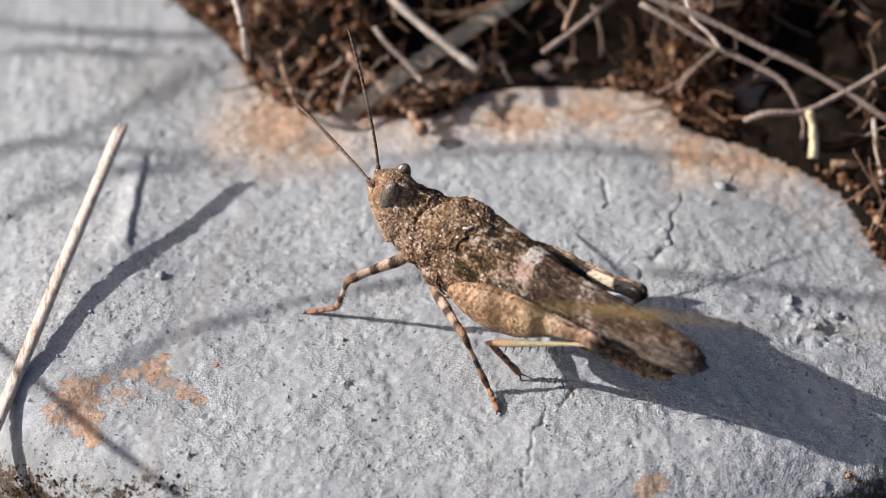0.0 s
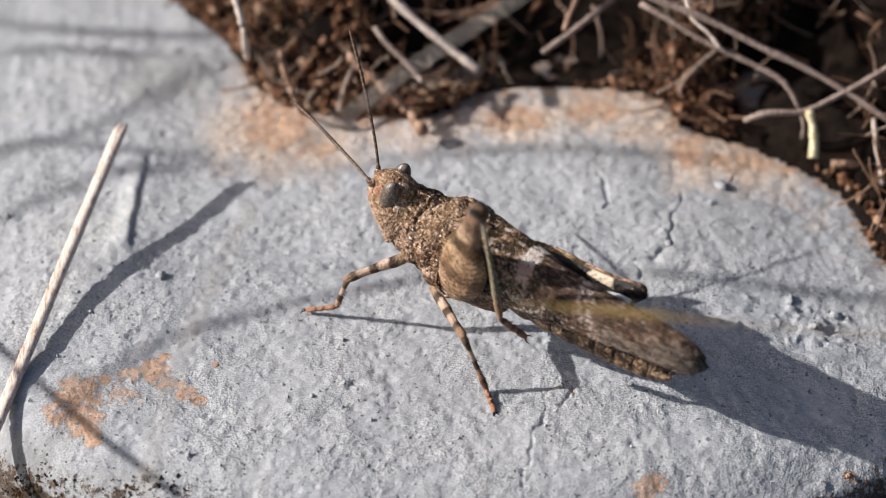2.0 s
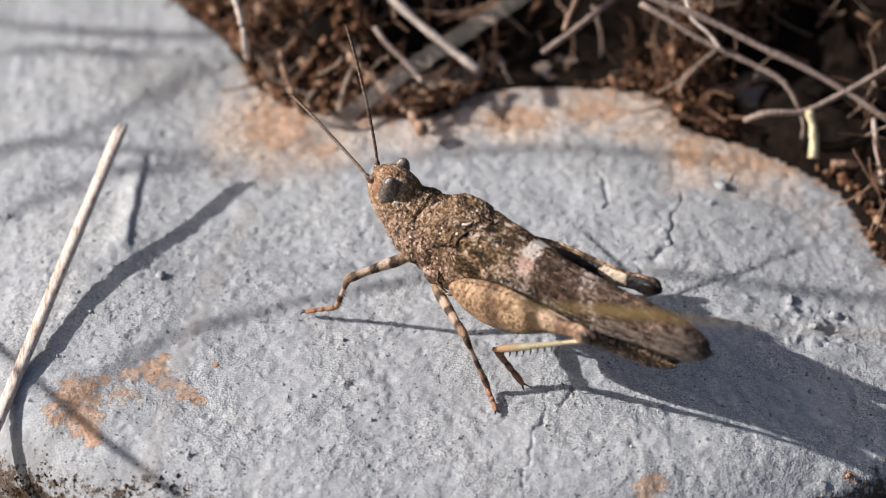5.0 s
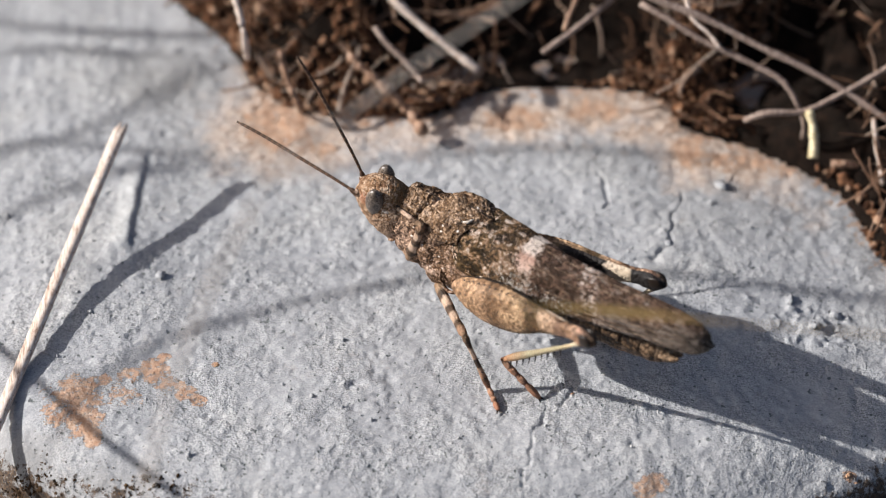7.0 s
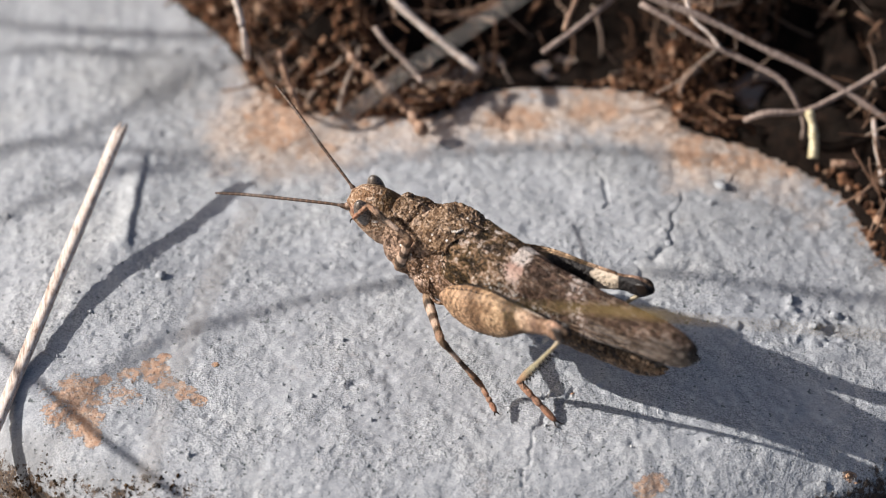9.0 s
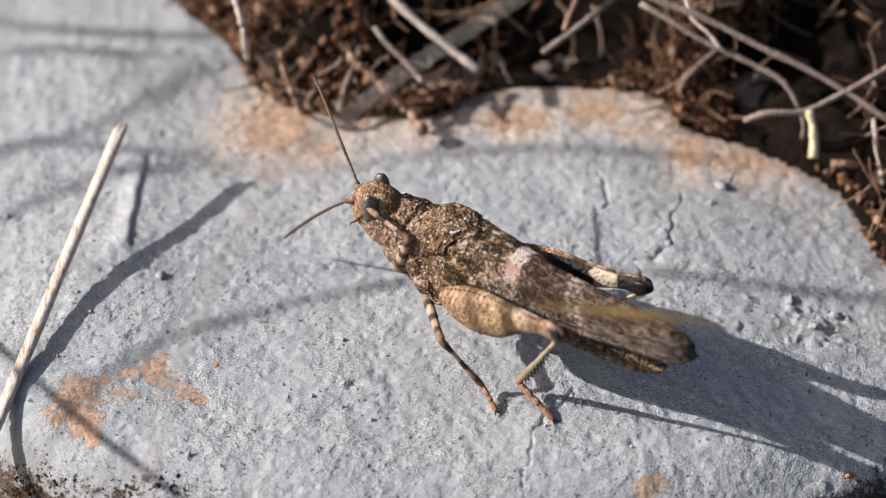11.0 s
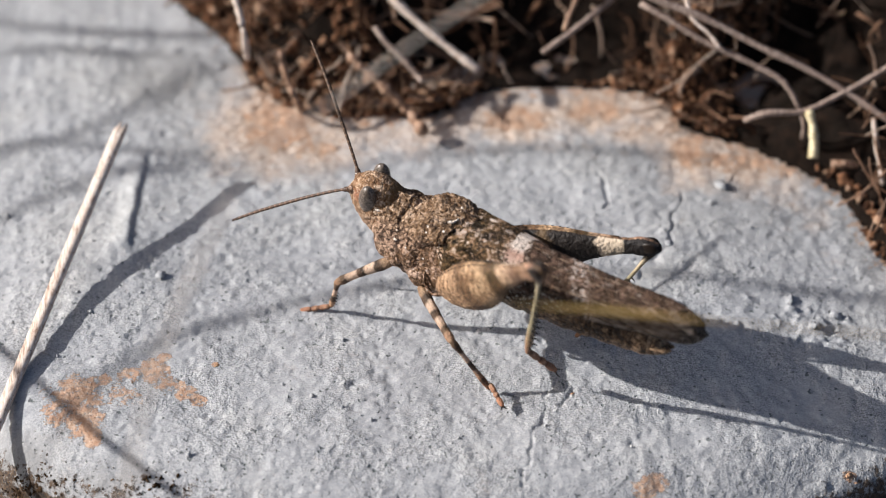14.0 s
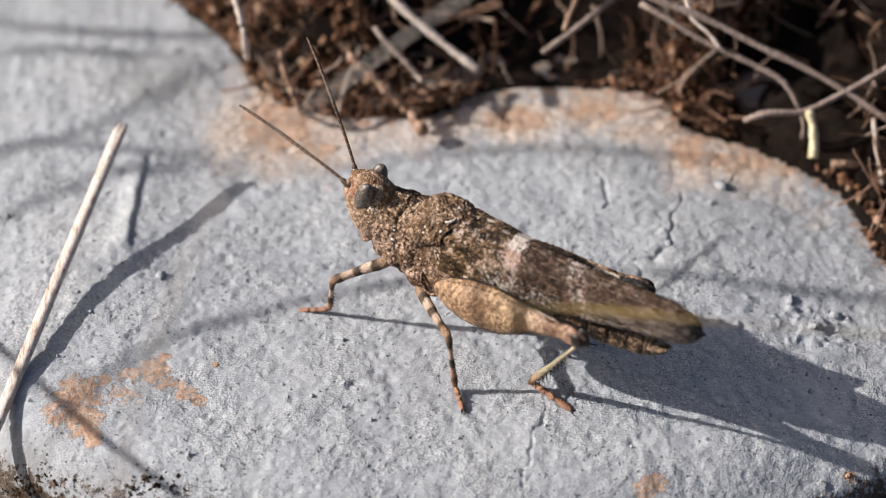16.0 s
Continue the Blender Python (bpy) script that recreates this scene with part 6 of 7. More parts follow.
    walk(legs["LH"][0], [(0, aim(0.1,2.5,0.2, -0.95,0.04,0.31)), (0.8, aim(0.1,2.5,0.2, -0.95,0.04,0.31)), (0.9, aim(0.1,2.5,0.2, -0.91,0.03,0.42)), (1, aim(0.1,2.5,0.2, -0.85,0.06,0.53)), (1.1, aim(0.1,2.5,0.2, -0.93,0.1,0.35)), (1.3, aim(0.1,2.5,0.2, -0.93,0.1,0.36)), (1.333, aim(0.1,2.5,0.2, -0.79,0.12,0.6)), (1.4, aim(0.1,2.5,0.2, -0.6,0.14,0.79)), (1.5, aim(0.1,2.5,0.2, -0.79,0.19,0.58)), (1.6, aim(0.1,2.5,0.2, -0.92,0.14,0.36)), (1.8, aim(0.1,2.5,0.2, -0.92,0.14,0.36)), (1.833, aim(0.1,2.5,0.2, -0.84,0.13,0.53)), (1.9, aim(0.1,2.5,0.2, -0.72,0.12,0.69)), (1.967, aim(0.1,2.5,0.2, -0.48,0.16,0.86)), (2, aim(0.1,2.5,0.2, -0.19,0.19,0.96)), (2.033, aim(0.1,2.5,0.2, -0.46,0.21,0.86)), (2.067, aim(0.1,2.5,0.2, -0.69,0.2,0.7)), (2.1, aim(0.1,2.5,0.2, -0.86,0.19,0.47)), (2.2, aim(0.1,2.5,0.2, -0.93,0.11,0.36)), (2.4, aim(0.1,2.5,0.2, -0.93,0.11,0.36)), (2.5, aim(0.1,2.5,0.2, -0.84,0.2,0.51)), (2.567, aim(0.1,2.5,0.2, -0.69,0.2,0.7)), (2.6, aim(0.1,2.5,0.2, -0.5,0.19,0.85)), (2.667, aim(0.1,2.5,0.2, -0.67,0.16,0.72)), (2.7, aim(0.1,2.5,0.2, -0.82,0.12,0.56)), (2.8, aim(0.1,2.5,0.2, -0.92,0.11,0.37)), (3.1, aim(0.1,2.5,0.2, -0.92,0.11,0.37)), (3.4, aim(0.1,2.5,0.2, -0.93,0.12,0.35)), (4.4, aim(0.1,2.5,0.2, -0.93,0.12,0.35)), (6.2, aim(0.1,2.5,0.2, -0.92,0.17,0.35)), (6.4, aim(0.1,2.5,0.2, -0.94,0.16,0.31)), (7.1, aim(0.1,2.5,0.2, -0.93,0.18,0.33)), (7.133, aim(0.1,2.5,0.2, -0.86,0.19,0.48)), (7.167, aim(0.1,2.5,0.2, -0.76,0.19,0.62)), (7.2, aim(0.1,2.5,0.2, -0.64,0.19,0.74)), (7.233, aim(0.1,2.5,0.2, -0.36,0.18,0.91)), (7.3, aim(0.1,2.5,0.2, -0.04,0.16,0.99)), (7.333, aim(0.1,2.5,0.2, 0.58,0.15,0.8)), (7.367, aim(0.1,2.5,0.2, 0.95,0.08,0.29)), (7.4, aim(0.1,2.5,0.2, 0.94,-0.02,-0.35)), (7.433, aim(0.1,2.5,0.2, 0.94,0.18,0.29)), (7.467, aim(0.1,2.5,0.2, 0.52,0.3,0.8)), (7.5, aim(0.1,2.5,0.2, -0.13,0.28,0.95)), (7.533, aim(0.1,2.5,0.2, -0.35,0.25,0.9)), (7.567, aim(0.1,2.5,0.2, -0.55,0.2,0.81)), (7.6, aim(0.1,2.5,0.2, -0.73,0.14,0.67)), (7.667, aim(0.1,2.5,0.2, -0.81,0.17,0.56)), (7.7, aim(0.1,2.5,0.2, -0.88,0.19,0.44)), (9.2, aim(0.1,2.5,0.2, -0.88,0.21,0.44)), (11.3, aim(0.1,2.5,0.2, -0.87,0.22,0.44)), (13.2, aim(0.1,2.5,0.2, -0.88,0.25,0.4)), (13.5, aim(0.1,2.5,0.2, -0.91,0.21,0.37)), (13.9, aim(0.1,2.5,0.2, -0.91,0.21,0.37)), (13.933, aim(0.1,2.5,0.2, -0.84,0.23,0.49)), (13.967, aim(0.1,2.5,0.2, -0.76,0.24,0.6)), (14, aim(0.1,2.5,0.2, -0.67,0.25,0.7)), (14.1, aim(0.1,2.5,0.2, -0.62,0.23,0.75)), (14.133, aim(0.1,2.5,0.2, -0.75,0.22,0.63)), (14.167, aim(0.1,2.5,0.2, -0.85,0.2,0.49)), (14.2, aim(0.1,2.5,0.2, -0.93,0.17,0.33)), (15, aim(0.1,2.5,0.2, -0.93,0.17,0.33)), (15.1, aim(0.1,2.5,0.2, -0.94,0.17,0.29)), (15.2, aim(0.1,2.5,0.2, -0.94,0.18,0.28)), (16, aim(0.1,2.5,0.2, -0.94,0.18,0.28))])
    walk(legs["LH"][1], [(0, aim(-12.24,2.97,4.26, 0.81,0.01,-0.59)), (0.8, aim(-12.24,2.97,4.26, 0.81,0.01,-0.59)), (0.9, aim(-11.68,2.83,5.68, 0.71,0.04,-0.7)), (1, aim(-10.9,3.33,7.08, 0.61,0,-0.79)), (1.1, aim(-12,3.8,4.78, 0.76,-0.04,-0.65)), (1.3, aim(-11.94,3.75,4.94, 0.75,-0.04,-0.66)), (1.333, aim(-10.17,4.09,8.01, 0.53,-0.07,-0.84)), (1.4, aim(-7.64,4.3,10.49, 0.27,-0.1,-0.96)), (1.5, aim(-10.18,4.91,7.79, 0.55,-0.14,-0.82)), (1.6, aim(-11.91,4.26,4.86, 0.75,-0.08,-0.66)), (1.8, aim(-11.91,4.26,4.86, 0.75,-0.08,-0.66)), (1.833, aim(-10.78,4.17,7.11, 0.59,-0.07,-0.81)), (1.9, aim(-9.25,4.02,9.11, 0.4,-0.05,-0.91)), (1.967, aim(-6.1,4.59,11.43, 0.1,-0.07,-0.99)), (2, aim(-2.38,4.98,12.72, -0.21,-0.09,-0.97)), (2.033, aim(-5.86,5.17,11.44, 0.1,-0.09,-0.99)), (2.067, aim(-8.85,5.15,9.25, 0.4,-0.09,-0.91)), (2.1, aim(-11.12,4.92,6.31, 0.67,-0.07,-0.74)), (2.2, aim(-11.97,3.88,4.83, 0.76,-0.06,-0.65)), (2.4, aim(-11.97,3.88,4.83, 0.76,-0.06,-0.65)), (2.5, aim(-10.77,5.12,6.83, 0.61,-0.13,-0.78)), (2.567, aim(-8.82,5.09,9.3, 0.34,-0.11,-0.93)), (2.6, aim(-6.34,4.91,11.23, 0.04,-0.07,-1)), (2.667, aim(-8.65,4.56,9.59, 0.3,-0.07,-0.95)), (2.7, aim(-10.54,4.1,7.5, 0.53,-0.06,-0.84)), (2.8, aim(-11.87,3.94,5.06, 0.74,-0.04,-0.68)), (3.1, aim(-11.88,3.96,5.02, 0.74,-0.04,-0.67)), (3.4, aim(-11.99,4.02,4.74, 0.74,-0.07,-0.66)), (4.4, aim(-12,4.07,4.7, 0.75,-0.07,-0.66)), (6.2, aim(-11.87,4.66,4.79, 0.7,-0.09,-0.71)), (6.4, aim(-12.08,4.52,4.26, 0.7,-0.07,-0.71)), (7.1, aim(-11.94,4.88,4.48, 0.68,-0.11,-0.72)), (7.133, aim(-11.02,4.98,6.46, 0.52,-0.09,-0.85)), (7.167, aim(-9.78,5.02,8.26, 0.33,-0.08,-0.94)), (7.2, aim(-8.27,4.98,9.84, 0.13,-0.06,-0.99)), (7.233, aim(-4.59,4.9,12.09, -0.1,-0.04,-0.99)), (7.3, aim(-0.39,4.56,13.03, -0.33,-0.02,-0.94)), (7.333, aim(7.61,4.47,10.63, -0.72,-0.12,-0.68)), (7.367, aim(12.51,3.56,3.93, -0.95,-0.18,-0.26)), (7.4, aim(12.29,2.22,-4.3, -0.95,-0.2,0.22)), (7.433, aim(12.32,4.79,4, -0.97,-0.25,-0.04)), (7.467, aim(6.89,6.34,10.6, -0.91,-0.29,-0.31)), (7.5, aim(-1.57,6.17,12.56, -0.78,-0.3,-0.55)), (7.533, aim(-4.45,5.74,11.94, -0.5,-0.29,-0.82)), (7.567, aim(-7.09,5.13,10.71, -0.14,-0.23,-0.96)), (7.6, aim(-9.35,4.38,8.92, 0.24,-0.14,-0.96)), (7.667, aim(-10.44,4.68,7.49, 0.34,-0.16,-0.93)), (7.7, aim(-11.32,4.93,5.92, 0.44,-0.18,-0.88)), (9.2, aim(-11.28,5.22,5.86, 0.43,-0.21,-0.88)), (11.3, aim(-11.21,5.42,5.9, 0.42,-0.21,-0.88)), (13.2, aim(-11.39,5.7,5.37, 0.39,-0.26,-0.88)), (13.5, aim(-11.67,5.21,5.02, 0.43,-0.21,-0.88)), (13.9, aim(-11.67,5.21,5.02, 0.43,-0.21,-0.88)), (13.933, aim(-10.84,5.44,6.57, 0.34,-0.21,-0.92)), (13.967, aim(-9.82,5.62,8, 0.24,-0.22,-0.95)), (14, aim(-8.6,5.75,9.29, 0.13,-0.22,-0.97)), (14.1, aim(-7.99,5.53,9.91, -0.1,-0.15,-0.98)), (14.133, aim(-9.63,5.34,8.35, 0.03,-0.16,-0.99)), (14.167, aim(-10.96,5.05,6.54, 0.17,-0.17,-0.97)), (14.2, aim(-11.96,4.69,4.53, 0.29,-0.18,-0.94)), (15, aim(-11.96,4.69,4.53, 0.29,-0.18,-0.94)), (15.1, aim(-12.14,4.77,3.94, 0.45,-0.25,-0.86)), (15.2, aim(-12.15,4.87,3.84, 0.45,-0.26,-0.85)), (16, aim(-12.15,4.87,3.84, 0.45,-0.26,-0.85))])
    walk(legs["LH"][2], [(0, aim(-3.53,3.06,-2.12, -0.57,-0.31,-0.76)), (0.8, aim(-3.53,3.06,-2.12, -0.57,-0.31,-0.76)), (0.9, aim(-3.99,3.3,-1.88, -0.46,-0.36,-0.81)), (1, aim(-4.33,3.37,-1.49, -0.4,-0.39,-0.83)), (1.1, aim(-3.81,3.36,-2.25, -0.55,-0.35,-0.76)), (1.3, aim(-3.87,3.34,-2.22, -0.55,-0.33,-0.77)), (1.333, aim(-4.43,3.33,-1.11, -0.41,-0.35,-0.84)), (1.4, aim(-4.7,3.26,0.15, -0.27,-0.37,-0.89)), (1.5, aim(-4.27,3.35,-1.12, -0.4,-0.37,-0.84)), (1.6, aim(-3.86,3.38,-2.29, -0.6,-0.27,-0.75)), (1.8, aim(-3.86,3.38,-2.29, -0.6,-0.27,-0.75)), (1.833, aim(-4.43,3.43,-1.59, -0.41,-0.4,-0.82)), (1.9, aim(-4.88,3.45,-0.76, -0.19,-0.5,-0.85)), (1.967, aim(-5.01,3.8,0.72, -0.23,-0.52,-0.82)), (2, aim(-4.67,4.03,2.21, -0.27,-0.55,-0.79)), (2.033, aim(-4.78,4.19,0.74, -0.36,-0.51,-0.78)), (2.067, aim(-4.5,4.23,-0.6, -0.45,-0.48,-0.76)), (2.1, aim(-3.92,4.14,-1.71, -0.53,-0.43,-0.73)), (2.2, aim(-3.76,3.25,-2.16, -0.53,-0.33,-0.78)), (2.4, aim(-3.76,3.25,-2.16, -0.53,-0.33,-0.78)), (2.5, aim(-4.16,3.67,-1.59, -0.6,-0.41,-0.68)), (2.567, aim(-5.12,3.96,-0.79, -0.42,-0.57,-0.71)), (2.6, aim(-5.91,4.21,0.46, -0.21,-0.69,-0.69)), (2.667, aim(-5.44,3.84,-0.69, -0.33,-0.47,-0.82)), (2.7, aim(-4.77,3.42,-1.6, -0.41,-0.22,-0.88)), (2.8, aim(-3.93,3.54,-2.24, -0.61,-0.27,-0.75)), (3.1, aim(-3.92,3.53,-2.26, -0.61,-0.27,-0.75)), (3.4, aim(-3.95,3.29,-2.43, -0.56,-0.21,-0.8)), (4.4, aim(-3.92,3.35,-2.44, -0.56,-0.21,-0.8)), (6.2, aim(-4.31,3.71,-2.86, -0.68,-0.1,-0.72)), (6.4, aim(-4.48,3.72,-3.37, -0.82,-0.07,-0.57)), (7.1, aim(-4.57,3.73,-3.33, -0.82,-0.06,-0.57)), (7.133, aim(-5.41,3.96,-2.71, -0.65,-0.25,-0.71)), (7.167, aim(-6.18,4.15,-1.88, -0.43,-0.42,-0.8)), (7.2, aim(-6.82,4.32,-0.85, -0.17,-0.56,-0.81)), (7.233, aim(-5.68,4.43,1.35, -0.18,-0.59,-0.79)), (7.3, aim(-3.96,4.3,2.84, -0.19,-0.62,-0.77)), (7.333, aim(-0.21,3.23,3.28, -0.19,-0.62,-0.76)), (7.367, aim(2.26,1.63,1.13, -0.19,-0.62,-0.76)), (7.4, aim(1.99,0.04,-1.9, -0.19,-0.63,-0.76)), (7.433, aim(1.88,2.06,3.52, -0.21,-0.61,-0.76)), (7.467, aim(-2.92,3.25,7.29, -0.24,-0.6,-0.76)), (7.5, aim(-10.03,2.95,6.66, -0.27,-0.58,-0.77)), (7.533, aim(-9.87,2.63,3.13, -0.76,-0.28,-0.59)), (7.567, aim(-8.65,2.61,0.32, -0.97,0.12,-0.2)), (7.6, aim(-6.81,2.83,-1.46, -0.84,0.47,0.26)), (7.667, aim(-6.79,2.92,-2.52, -0.93,0.37,0.05)), (7.7, aim(-6.61,2.99,-3.61, -0.95,0.25,-0.17)), (9.2, aim(-6.6,2.99,-3.61, -0.93,0.13,-0.33)), (11.3, aim(-6.64,3.16,-3.62, -0.95,0.21,-0.22)), (13.2, aim(-7.13,2.93,-4.16, -0.94,0.31,-0.17)), (13.5, aim(-6.97,2.96,-4.45, -0.88,0.36,-0.31)), (13.9, aim(-6.97,2.96,-4.45, -0.88,0.36,-0.31)), (13.933, aim(-7.2,3.13,-3.33, -0.83,0.05,-0.55)), (13.967, aim(-7.26,3.27,-2.22, -0.66,-0.26,-0.71)), (14, aim(-7.16,3.38,-1.14, -0.38,-0.53,-0.76)), (14.1, aim(-9.07,3.88,-0.71, -0.38,-0.42,-0.82)), (14.133, aim(-9.27,3.56,-2.3, -0.72,-0.17,-0.67)), (14.167, aim(-9.17,3.19,-3.95, -0.92,0.11,-0.39)), (14.2, aim(-8.77,2.78,-5.61, -0.93,0.37,-0.02)), (15, aim(-8.77,2.78,-5.61, -0.93,0.37,-0.02)), (15.1, aim(-7.25,2.08,-5.31, -0.97,0.2,-0.09)), (15.2, aim(-7.24,2.03,-5.35, -0.98,0.16,-0.08)), (16, aim(-7.24,2.03,-5.35, -0.98,0.16,-0.08))])
    walk(legs["RH"][0], [(0, aim(0.1,-2.5,0.2, -0.93,0.03,0.36)), (3.1, aim(0.1,-2.5,0.2, -0.93,0.03,0.36)), (3.4, aim(0.1,-2.5,0.2, -0.95,0.01,0.32)), (4, aim(0.1,-2.5,0.2, -0.95,-0.02,0.31)), (4.033, aim(0.1,-2.5,0.2, -0.88,-0.05,0.47)), (4.1, aim(0.1,-2.5,0.2, -0.78,-0.08,0.62)), (4.2, aim(0.1,-2.5,0.2, -0.76,-0.18,0.62)), (4.3, aim(0.1,-2.5,0.2, -0.87,-0.12,0.48)), (4.4, aim(0.1,-2.5,0.2, -0.95,-0.05,0.32)), (6.3, aim(0.1,-2.5,0.2, -0.97,-0.09,0.23)), (7.3, aim(0.1,-2.5,0.2, -0.97,-0.09,0.24)), (7.5, aim(0.1,-2.5,0.2, -0.95,-0.09,0.29)), (9.2, aim(0.1,-2.5,0.2, -0.96,-0.1,0.28)), (11.5, aim(0.1,-2.5,0.2, -0.96,-0.11,0.26)), (12, aim(0.1,-2.5,0.2, -0.96,-0.12,0.24)), (12.7, aim(0.1,-2.5,0.2, -0.96,-0.14,0.23)), (12.733, aim(0.1,-2.5,0.2, -0.91,-0.12,0.4)), (12.767, aim(0.1,-2.5,0.2, -0.83,-0.1,0.56)), (12.8, aim(0.1,-2.5,0.2, -0.72,-0.07,0.69)), (12.9, aim(0.1,-2.5,0.2, -0.76,-0.14,0.63)), (12.933, aim(0.1,-2.5,0.2, -0.86,-0.15,0.49)), (12.967, aim(0.1,-2.5,0.2, -0.93,-0.16,0.34)), (13, aim(0.1,-2.5,0.2, -0.97,-0.16,0.18)), (13.3, aim(0.1,-2.5,0.2, -0.95,-0.19,0.23)), (13.333, aim(0.1,-2.5,0.2, -0.91,-0.16,0.38)), (13.367, aim(0.1,-2.5,0.2, -0.84,-0.13,0.52)), (13.4, aim(0.1,-2.5,0.2, -0.76,-0.09,0.65)), (13.433, aim(0.1,-2.5,0.2, -0.65,-0.14,0.74)), (13.467, aim(0.1,-2.5,0.2, -0.54,-0.19,0.82)), (13.5, aim(0.1,-2.5,0.2, -0.41,-0.23,0.88)), (13.533, aim(0.1,-2.5,0.2, -0.52,-0.2,0.83)), (13.567, aim(0.1,-2.5,0.2, -0.62,-0.17,0.77)), (13.6, aim(0.1,-2.5,0.2, -0.71,-0.13,0.69)), (13.633, aim(0.1,-2.5,0.2, -0.84,-0.19,0.51)), (13.7, aim(0.1,-2.5,0.2, -0.92,-0.24,0.3)), (15.1, aim(0.1,-2.5,0.2, -0.92,-0.25,0.29)), (15.2, aim(0.1,-2.5,0.2, -0.96,-0.09,0.28)), (15.267, aim(0.1,-2.5,0.2, -0.89,-0.13,0.44)), (15.3, aim(0.1,-2.5,0.2, -0.79,-0.16,0.59)), (15.333, aim(0.1,-2.5,0.2, -0.89,-0.15,0.44)), (15.367, aim(0.1,-2.5,0.2, -0.95,-0.14,0.28)), (15.4, aim(0.1,-2.5,0.2, -0.99,-0.13,0.11)), (16, aim(0.1,-2.5,0.2, -0.99,-0.13,0.11))])
    walk(legs["RH"][1], [(0, aim(-12.04,-2.05,4.84, 0.38,-0.17,-0.91)), (3.1, aim(-12.02,-2.13,4.88, 0.37,-0.16,-0.91)), (3.4, aim(-12.2,-2.33,4.42, 0.37,-0.13,-0.92)), (4, aim(-12.27,-2.77,4.2, 0.41,-0.11,-0.9)), (4.033, aim(-11.34,-3.17,6.33, 0.21,-0.24,-0.95)), (4.1, aim(-10.04,-3.55,8.26, 0,-0.35,-0.94)), (4.2, aim(-9.83,-4.88,8.25, 0.06,-0.36,-0.93)), (4.3, aim(-11.21,-4.06,6.42, 0.22,-0.25,-0.94)), (4.4, aim(-12.19,-3.19,4.38, 0.37,-0.13,-0.92)), (6.3, aim(-12.51,-3.68,3.13, 0.57,-0.05,-0.82)), (7.3, aim(-12.47,-3.73,3.29, 0.55,-0.04,-0.83)), (7.5, aim(-12.29,-3.67,3.97, 0.68,-0.09,-0.73)), (9.2, aim(-12.33,-3.76,3.8, 0.56,-0.07,-0.82)), (11.5, aim(-12.39,-3.92,3.53, 0.64,-0.01,-0.77)), (12, aim(-12.41,-4.08,3.36, 0.63,0.02,-0.77)), (12.7, aim(-12.42,-4.35,3.19, 0.64,0.08,-0.76)), (12.733, aim(-11.71,-4.07,5.39, 0.45,-0.16,-0.88)), (12.767, aim(-10.64,-3.75,7.42, 0.2,-0.38,-0.9)), (12.8, aim(-9.22,-3.38,9.22, -0.07,-0.56,-0.83)), (12.9, aim(-9.8,-4.38,8.41, 0.01,-0.43,-0.9)), (12.933, aim(-11.04,-4.5,6.6, 0.27,-0.33,-0.9)), (12.967, aim(-11.95,-4.57,4.61, 0.51,-0.21,-0.84)), (13, aim(-12.53,-4.58,2.49, 0.71,-0.06,-0.7)), (13.3, aim(-12.31,-5.01,3.17, 0.6,0.14,-0.78)), (13.333, aim(-11.74,-4.61,5.13, 0.45,-0.09,-0.89)), (13.367, aim(-10.87,-4.16,6.97, 0.26,-0.32,-0.91)), (13.4, aim(-9.72,-3.67,8.64, 0.05,-0.52,-0.86)), (13.433, aim(-8.41,-4.33,9.86, -0.07,-0.36,-0.93)), (13.467, aim(-6.91,-4.94,10.87, -0.18,-0.2,-0.96)), (13.5, aim(-5.26,-5.5,11.66, -0.28,-0.03,-0.96)), (13.533, aim(-6.67,-5.1,10.99, -0.16,-0.18,-0.97)), (13.567, aim(-7.98,-4.65,10.16, -0.03,-0.33,-0.94)), (13.6, aim(-9.16,-4.17,9.17, 0.09,-0.47,-0.88)), (13.633, aim(-10.83,-4.97,6.79, 0.27,-0.2,-0.94)), (13.7, aim(-11.91,-5.64,4.05, 0.41,0.09,-0.91)), (15.1, aim(-11.91,-5.7,4.01, 0.4,0.18,-0.9)), (15.2, aim(-12.34,-3.71,3.78, 0.48,-0.01,-0.88)), (15.267, aim(-11.46,-4.15,5.9, 0.3,-0.23,-0.93)), (15.3, aim(-10.21,-4.53,7.85, 0.1,-0.42,-0.9)), (15.333, aim(-11.41,-4.49,5.92, 0.33,-0.34,-0.88)), (15.367, aim(-12.25,-4.38,3.81, 0.54,-0.25,-0.81)), (15.4, aim(-12.71,-4.22,1.6, 0.71,-0.13,-0.69)), (16, aim(-12.71,-4.24,1.57, 0.73,0.02,-0.69))])
